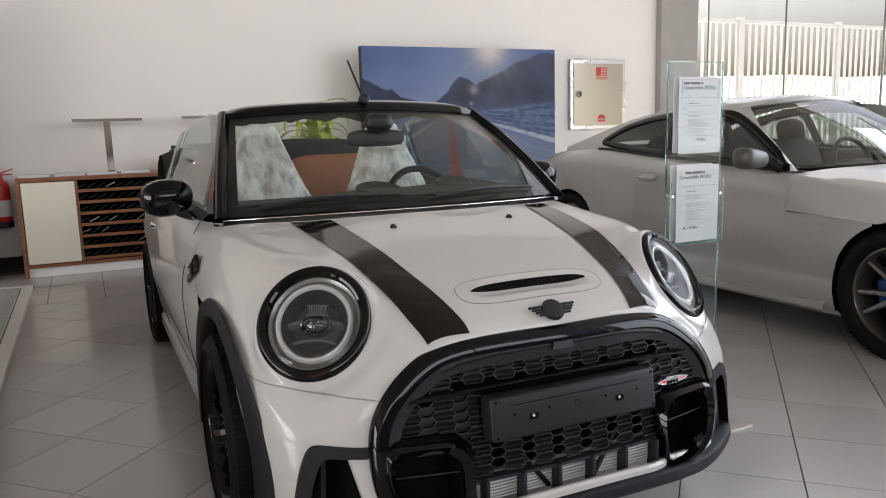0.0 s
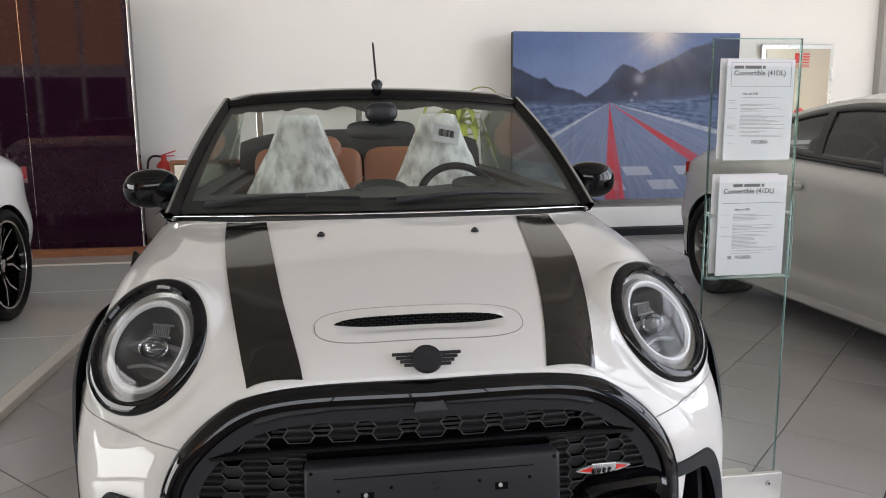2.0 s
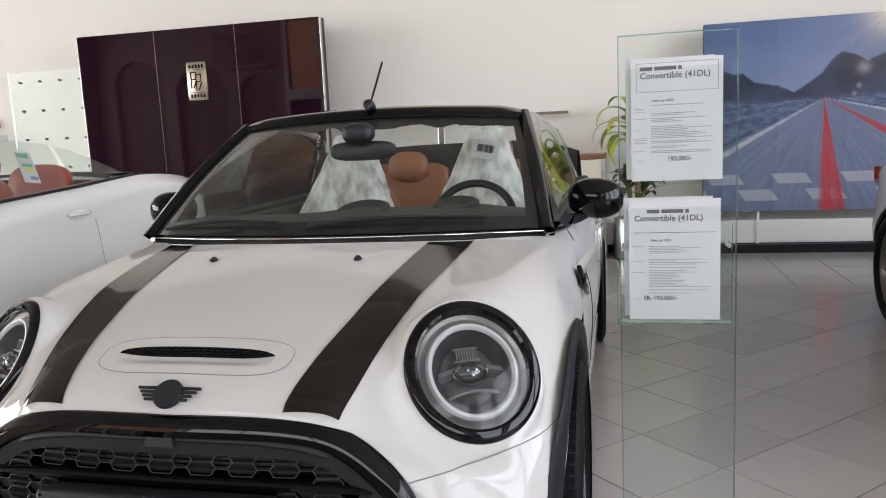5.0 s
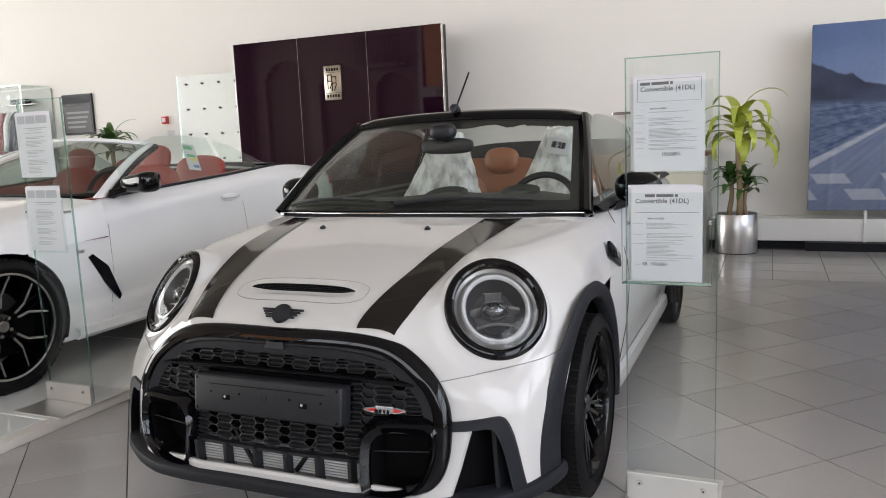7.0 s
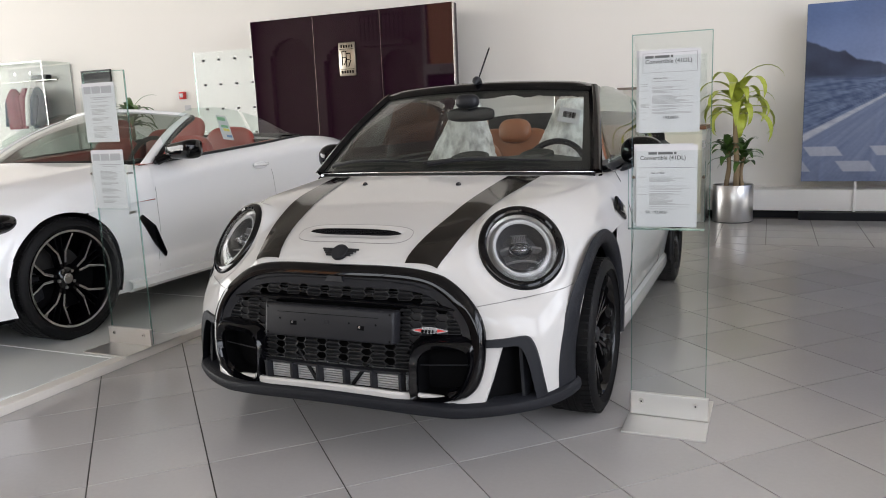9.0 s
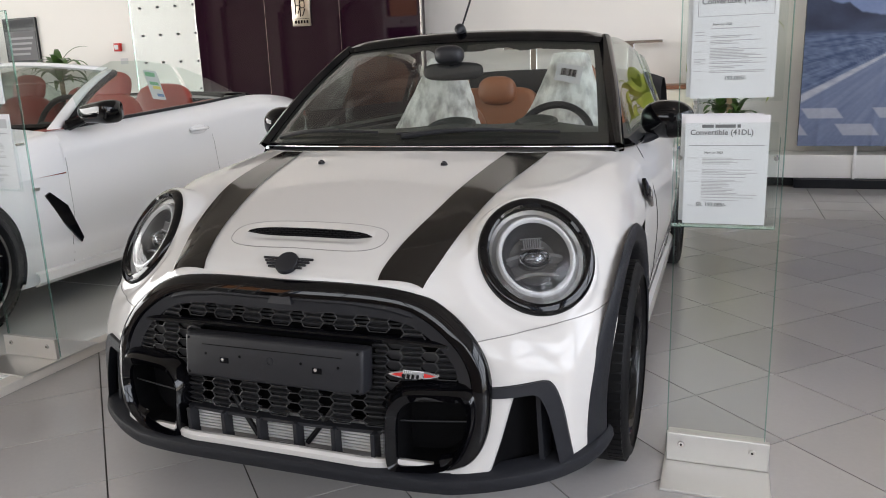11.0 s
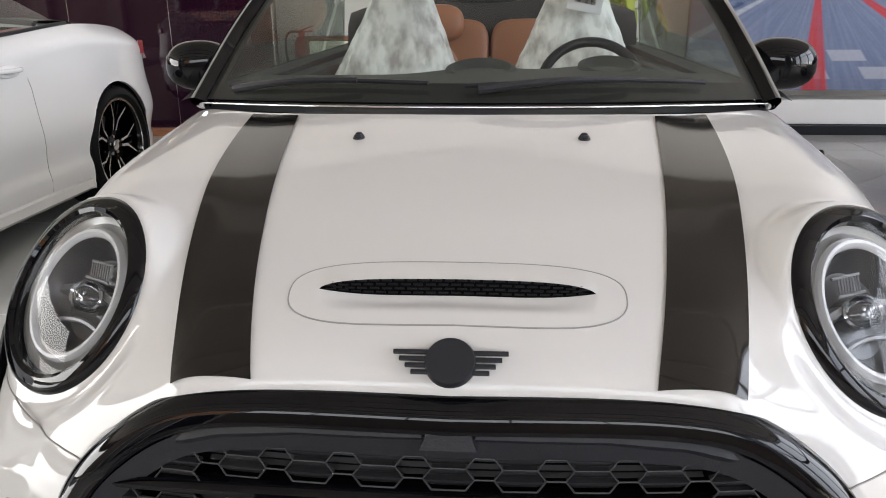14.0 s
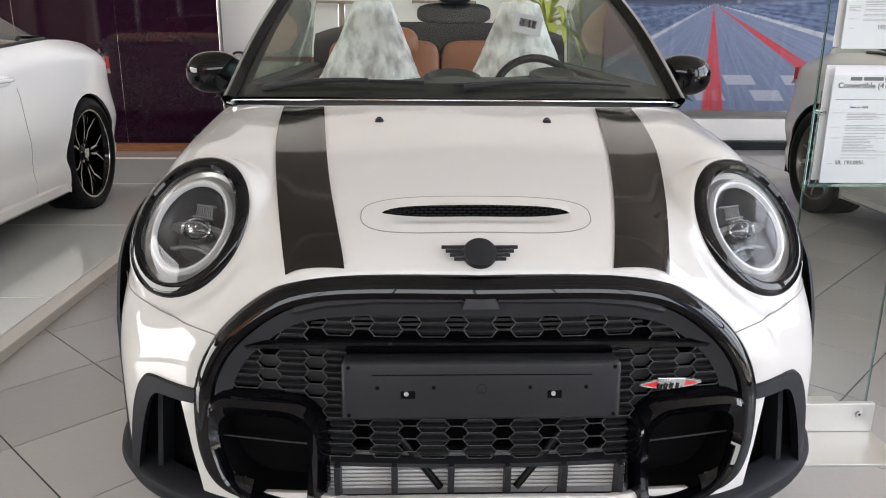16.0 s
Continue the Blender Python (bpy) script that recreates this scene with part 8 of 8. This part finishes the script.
def extinguisher():
    x, y = -1.835, 6.60
    t = thing("fire_extinguisher", (x, y, 0.42), "red fire extinguisher hung on the white wall", "extinguisher")
    b = bmesh.new()
    lathe(b, [(0.0005, 0.0), (0.070, 0.0), (0.078, 0.012), (0.078, 0.36), (0.070, 0.40), (0.045, 0.432), (0.028, 0.445), (0.026, 0.46)], at=(x, y, 0.43), seg=36)
    body = part("cylinder", b, RED, t, "", True)
    b = bmesh.new()
    lathe(b, [(0.0785, 0.10), (0.0792, 0.102), (0.0792, 0.25), (0.0785, 0.252)], at=(x, y, 0.43), seg=36)
    part("label_band", b, PAPER, body)
    b = bmesh.new()
    lathe(b, [(0.080, 0.004), (0.081, 0.0), (0.081, 0.055), (0.079, 0.058)], at=(x, y, 0.425), seg=36)
    part("boot", b, SATIN, body, "", True)
    b = bmesh.new()
    obox(b, Matrix.Translation((x, y, 0.905)), 0.05, 0.05, 0.05, 0.008)
    obox(b, Matrix.Translation((x + 0.05, y - 0.01, 0.945)) @ Matrix.Rotation(radians(-18), 4, "Y"), 0.15, 0.022, 0.012, 0.003)
    obox(b, Matrix.Translation((x + 0.045, y - 0.01, 0.918)), 0.13, 0.022, 0.012, 0.003)
    part("valve_handle", b, RED, t)
    b = bmesh.new()
    tube(b, curve([(x - 0.02, y - 0.02, 0.91), (x - 0.10, y - 0.02, 0.915), (x - 0.155, y - 0.015, 0.82), (x - 0.15, y - 0.01, 0.66), (x - 0.12, y - 0.01, 0.56)], 24), 0.011, 8)
    part("hose", b, SATIN, t, "", True)
    b = bmesh.new()
    box(b, x - 0.03, x + 0.03, 6.675, 6.749, 0.62, 0.80, 0.003)
    part("wall_bracket", b, RED, t)


extinguisher()


def hose_box():
    x0, x1, z0, z1 = 4.635, 5.515, 1.165, 2.058
    t = thing("fire_hose_cabinet", ((x0 + x1) / 2, 6.74, z0), "brass-coloured metal fire hose cabinet on the wall", "cabinet")
    part("cabinet_frame", box(bmesh.new(), x0, x1, 6.700, 6.749, z0, z1, 0.006), STEEL, t)
    d = part("door", box(bmesh.new(), x0 + 0.05, x1 - 0.05, 6.690, 6.699, z0 + 0.05, z1 - 0.05, 0.003), BRASS, t, "brass-coloured door")
    b = bmesh.new()
    rod(b, (x0 + 0.12, 6.690, 1.62), (x0 + 0.12, 6.672, 1.62), 0.042, seg=20)
    part("lock", b, CHROME, d, "", True)
    b = bmesh.new()
    cx = 5.12
    box(b, cx - 0.09, cx - 0.005, 6.6885, 6.6898, 1.85, 1.96)
    for k in range(4):
        box(b, cx + 0.005, cx + 0.09, 6.6885, 6.6898, 1.85 + k * 0.03, 1.868 + k * 0.03)
    for k in range(2):
        box(b, cx - 0.09, cx + 0.09, 6.6885, 6.6898, 1.805 + k * 0.02, 1.815 + k * 0.02)
    part("red_sign", b, RED, d)
    b = bmesh.new()
    prism(b, [(cx - 0.065 + 0.065 * (1 - math.cos(a)), 1.30 + 0.055 * math.sin(a)) for a in np.linspace(0, math.pi, 14)], 0.0012, lambda u, v, w: Vector((u, 6.6898 - w, v)))
    box(b, cx - 0.06, cx + 0.06, 6.6885, 6.6898, 1.262, 1.288)
    part("red_mark", b, RED, d)


hose_box()
solo("wall_switch", box(bmesh.new(), 4.37, 4.44, 6.738, 6.749, 1.44, 1.54, 0.003), PAPER, "small white wall switch", "switch")


# ---- plants ----
def strap_leaf(b, base, yaw, length, width, lift, droop, twist=0.0):
    """A long arching leaf with a folded midrib."""
    P = []
    n = 11
    d = Vector((math.cos(yaw), math.sin(yaw), 0))
    side = Vector((-d.y, d.x, 0))
    p, ang = Vector(base), lift
    step = length / (n - 1)
    for i in range(n):
        q = i / (n - 1)
        w = width * min(1.0, 0.30 + 2.6 * q) * max(0.0, 1 - q) ** 0.65 * 1.25 + 0.0008
        up = Vector((0, 0, 1))
        fold = 0.22 * w
        wob = 0.05 * w * math.sin(9 * q + yaw * 5)
        P.append([p - side * w + up * (fold + wob), p, p + side * w + up * (fold - wob)])
        p = p + (d * math.cos(ang) + Vector((0, 0, math.sin(ang)))) * step
        ang -= droop / (n - 1) * (0.5 + 1.2 * q)
    grid(b, P)


def corn_plant():
    x, y = 1.065, 6.20
    pot = thing("potted_plant", (x, y, 0), "tall yellow-green strap-leaved plant in a brushed steel pot", "plant")
    b = bmesh.new()
    lathe(b, [(0.0005, 0.0), (0.196, 0.0), (0.198, 0.004), (0.198, 0.372), (0.195, 0.376), (0.187, 0.374), (0.187, 0.33)], at=(x, y, 0.008), seg=56)
    part("pot", b, POT_STEEL, pot, "brushed steel cylinder pot", True)
    b = bmesh.new()
    lathe(b, [(0.192, 0.0), (0.192, 0.010)], at=(x, y, 0.0), seg=40)
    part("pot_base", b, SATIN, pot)
    b = bmesh.new()
    lathe(b, [(0.187, 0.0), (0.1, 0.012), (0.0005, 0.006)], at=(x, y, 0.330), seg=30)
    part("soil", b, SOIL, pot, "", True)
    random.seed(7)
    k_leaf = 0
    for cx, cy, h, r in ((-0.055, 0.01, 0.72, 0.026), (0.02, -0.03, 1.22, 0.030), (0.08, 0.04, 0.66, 0.024)):
        b = bmesh.new()
        base = Vector((x + cx, y + cy, 0.335))
        pts = [base + Vector((0.012 * math.sin(q * 5 + cx * 30), 0.01 * math.cos(q * 4), (h - 0.335) * q)) for q in np.linspace(0, 1, 12)]
        tube(b, pts, [r * (1 - 0.25 * k / 11) for k in range(12)], 12)
        cane = part("cane", b, BARK, pot, "woody cane", True)
        top = pts[-1]
        for j in range(27 if h > 1 else 18):
            b = bmesh.new()
            yaw = j * 2.4 + random.uniform(-0.3, 0.3)
            fresh = h > 1
            L = random.uniform(0.44, 0.68) if fresh else random.uniform(0.20, 0.32)
            strap_leaf(b, top + Vector((0, 0, -0.010 * j + 0.08)), yaw, L, random.uniform(0.042, 0.062) if fresh else random.uniform(0.036, 0.05), radians(random.uniform(40, 78) - j * 1.4), radians(random.uniform(140, 215)) if fresh else radians(random.uniform(80, 130)))
            part("leaf", b, LEAF if fresh else LEAF_DARK, cane, "", "all")


POT_STEEL = material("pot_brushed_steel", (0.72, 0.71, 0.70), 0.32, metal=1.0, vary=0.08, scale=3, fine=250)
corn_plant()


def dark_plant():
    x, y = -7.06, 6.25
    t = thing("potted_plant", (x, y, 0), "dark green strap-leaved plant in a black pot", "plant")
    b = bmesh.new()
    lathe(b, [(0.0005, 0.0), (0.15, 0.0), (0.20, 0.62), (0.19, 0.63), (0.18, 0.60), (0.0005, 0.60)], at=(x, y, 0.0), seg=30)
    part("pot", b, SATIN, t, "", True)
    b = bmesh.new()
    tube(b, [(x, y, 0.6), (x + 0.01, y, 1.0), (x, y, 1.42)], 0.03, 8)
    part("cane", b, BARK, t)
    random.seed(9)
    for j in range(34):
        b = bmesh.new()
        strap_leaf(b, (x, y, 1.40 - 0.006 * j), j * 2.4, random.uniform(0.36, 0.58), random.uniform(0.046, 0.064), radians(random.uniform(30, 85) - j * 0.8), radians(random.uniform(80, 130)))
        part("leaf", b, LEAF_DARK, t, "", "all")


dark_plant()

# ---- far end of the wall ----
t = thing("glass_notice_panel", (-5.55, 6.70, 0.70), "clear glass panel on rows of small black spacers", "glass panel")
g = part("glass_sheet", box(bmesh.new(), -6.21, -4.90, 6.690, 6.698, 0.70, 2.215), PANE, t)
g.visible_shadow = False
part("sheet_edge", box(bmesh.new(), -6.216, -6.210, 6.690, 6.698, 0.70, 2.215), EDGE, t)
for i in range(4):
    for j in range(5):
        b = bmesh.new()
        xx, zz = -6.05 + i * 0.275, 2.10 - j * 0.34
        rod(b, (xx, 6.684, zz), (xx, 6.715, zz), 0.015, seg=14)
        part("spacer", b, SATIN, t, "", True)
b = bmesh.new()
box(b, -6.555, -6.455, 6.70, 6.749, 1.585, 1.690, 0.006)
al = thing("fire_alarm_point", (-6.505, 6.72, 1.585), "small red fire alarm call point on the wall", "alarm")
part("alarm_box", b, RED, al, "", True)
part("alarm_glass", box(bmesh.new(), -6.535, -6.475, 6.695, 6.699, 1.61, 1.665, 0.002), PAPER, al)
solo("wall_switch", box(bmesh.new(), -6.50, -6.385, 6.738, 6.749, 1.42, 1.495, 0.003), PAPER, "small white wall switch", "switch")
t = thing("framed_picture", (-8.15, 6.73, 1.52), "dark framed picture on the wall", "picture")
part("picture_frame", box(bmesh.new(), -8.46, -7.86, 6.715, 6.749, 1.50, 2.095, 0.004), SATIN, t)
part("picture_top", box(bmesh.new(), -8.43, -7.89, 6.711, 6.7145, 1.96, 2.07), GRAIN, t)
part("picture_body", box(bmesh.new(), -8.43, -7.89, 6.711, 6.7145, 1.53, 1.92), INK, t)
b = bmesh.new()
for k in range(4):
    box(b, -8.38, -8.02 + 0.03 * k, 6.709, 6.7108, 1.60 + k * 0.07, 1.63 + k * 0.07)
part("picture_bars", b, INK_LIGHT, t)


CASE_GREY = material("pale_grey_laminate", (0.50, 0.50, 0.48), 0.5, vary=0.04)


def clothes_case():
    x0, x1, y0, y1, z0, z1 = -10.10, -8.66, 6.20, 6.72, 0.25, 2.235
    t = thing("clothes_case", ((x0 + x1) / 2, 6.46, 0), "glass display case with hanging red and blue jackets", "display case")
    part("case_plinth", box(bmesh.new(), x0, x1, y0, y1, 0.0, z0, 0.005), WHITE_PAINT, t)
    for nm, q in (("case_glass", (x0, x1, y0, y0 + 0.008)), ("case_glass", (x1 - 0.008, x1, y0 + 0.009, y1)), ("case_glass", (x0, x0 + 0.008, y0 + 0.009, y1))):
        g = part(nm, box(bmesh.new(), q[0], q[1], q[2], q[3], z0 + 0.001, z1), CASE_GLASS, t)
        g.visible_shadow = False
    g = part("case_top", box(bmesh.new(), x0, x1, y0, y1, z1 + 0.001, z1 + 0.012), CASE_GLASS, t)
    for xe in (x0, x1 - 0.010):
        part("case_edge", box(bmesh.new(), xe, xe + 0.010, y0 - 0.004, y0 - 0.001, z0, z1), STEEL, t)
    part("case_edge", box(bmesh.new(), x0, x1, y0 - 0.004, y0 - 0.001, z1 + 0.001, z1 + 0.012), STEEL, t)
    part("case_back", box(bmesh.new(), x0 + 0.02, x1 - 0.02, 6.722, 6.745, z0 + 0.01, z1 - 0.02), CASE_GREY, t, "pale grey back panel")
    b = bmesh.new()
    rod(b, (x0 + 0.01, 6.46, 1.98), (x1 - 0.01, 6.46, 1.98), 0.012, seg=10)
    part("rail", b, STEEL, t, "", True)
    part("spot_box", box(bmesh.new(), -9.42, -9.08, 6.60, 6.70, 1.98, 2.08, 0.005), SATIN, t)
    for k in range(4):
        b = bmesh.new()
        rod(b, (x0 + 0.2 + k * 0.33, y0 - 0.012, z1 - 0.16), (x0 + 0.2 + k * 0.33, y0 - 0.001, z1 - 0.16), 0.022, seg=12)
        part("spacer", b, STEEL, t, "", True)
    for k, (x, mat, rot) in enumerate(((-9.66, CLOTH_RED, -14), (-9.40, CLOTH_RED, -42), (-9.27, CLOTH_WHITE, -52), (-9.13, CLOTH_BLUE, -58))):
        j = thing("jacket", (x, 6.46, 1.2), ("burgundy", "slate blue", "white")[0 if mat is CLOTH_RED else 1 if mat is CLOTH_BLUE else 2] + " jacket on a hanger in the glass case", "jacket", "hanging jackets")
        R = Matrix.Translation((x, 6.46, 0)) @ Matrix.Rotation(radians(rot), 4, "Z")
        b = bmesh.new()
        P = []
        for q in np.linspace(0, 1, 14):
            k_q = min(1.0, q / 0.28)
            z = 1.88 - 0.13 * k_q - 0.50 * max(0.0, q - 0.28) / 0.72
            w = 0.05 + 0.15 * k_q ** 0.85 + 0.02 * max(0.0, q - 0.28)
            dpt = 0.035 + 0.055 * k_q
            P.append([R @ Vector((w * math.cos(a) * (1 + 0.05 * math.sin(5 * a + q * 4 + k)), dpt * math.sin(a) * (1 + 0.1 * math.sin(4 * a + k)), z)) for a in np.linspace(0, math.tau, 28, endpoint=False)])
        grid(b, P, close_v=True)
        part("jacket_body", b, mat, j, "", "all")
        for s in (-1, 1):
            b = bmesh.new()
            tube(b, [R @ Vector((s * (0.185 + 0.075 * q), 0.01 - 0.04 * q, 1.755 - 0.46 * q)) for q in np.linspace(0, 1, 8)], [0.05, 0.062, 0.06, 0.056, 0.052, 0.05, 0.046, 0.042], 12)
            part("sleeve", b, CLOTH_BLUE if (k == 0 and s < 0) else mat, j, "", "all")
        b = bmesh.new()
        tube(b, [R @ Vector((0, 0, 1.86)), R @ Vector((0, 0, 1.94)), R @ Vector((0.02, 0, 1.985)), R @ Vector((0.0, 0, 2.0))], 0.004, 6)
        part("hanger", b, STEEL, j)


clothes_case()

# ---- floor tiles ----
D = 0.284
TX, TY = 1.288, 0.388
BORDER = 4.79         # from here to the wall the tiles lie square to it


def tile_mesh():
    bm = bmesh.new()
    h = D - 0.0032
    c = 0.0007
    rings = []
    for r, z in ((h, -0.006), (h, -c), (h - c, 0.0)):
        rings.append([bm.verts.new((r * u, r * v, z)) for u, v in ((1, 0), (0, 1), (-1, 0), (0, -1))])
    for a, b in zip(rings, rings[1:]):
        for k in range(4):
            bm.faces.new((a[k], a[(k + 1) % 4], b[(k + 1) % 4], b[k]))
    bm.faces.new(rings[-1])
    me = bpy.data.meshes.new("floor_tile")
    bm.to_mesh(me)
    bm.free()
    me.materials.append(TILE)
    return me


one = tile_mesh()
spots = []
for i in range(-60, 60):
    for j in range(-60, 60):
        if (i + j) % 2:
            continue
        x, y = TX + i * D, TY + D + j * D
        if LEFT_X + D < x < WIN_X - D and BACK_Y + D < y < BORDER + D and not (x < PX1 - D - 0.02 and PY0 + D < y < PY1 - D):
            spots.append((math.hypot(x - 0.4, (y - 1.2) * 0.8), x, y))
spots.sort()
base = ORIGIN[floor.name]
near = [q for q in spots if q[2] < BORDER - D][:300]
for _, x, y in near:
    ob = new("floor_tile", one)
    ob.parent = floor
    ob.location = Vector((x, y, 0)) - base
bm = bmesh.new()
done = set(near)
for q in spots:
    if q in done:
        continue
    n0 = len(bm.verts)
    bm.from_mesh(one)
    bm.verts.ensure_lookup_table()
    for v in bm.verts[n0:]:
        v.co += Vector((q[1], q[2], 0))
bmesh.ops.bisect_plane(bm, geom=bm.verts[:] + bm.edges[:] + bm.faces[:], plane_co=(0, BORDER - 0.004, 0), plane_no=(0, 1, 0), clear_outer=True)
side = D * math.sqrt(2)
for i in range(-43, 14):
    for j in range(5):
        x, y = 1.397 + i * 0.4085, BORDER + j * side
        if x < LEFT_X + 0.1 or x + 0.4085 > WIN_X - 0.1 or y + side > WALL_Y - 0.02 or (x + 0.4085 < PX1 and y + side < PY1):
            continue
        box(bm, x + 0.003, x + 0.4055, y + 0.003, y + side - 0.003, -0.006, 0.0)
far_tiles = part("far_floor_tiles", bm, TILE, floor)
tagged(far_tiles, kind="stuff")
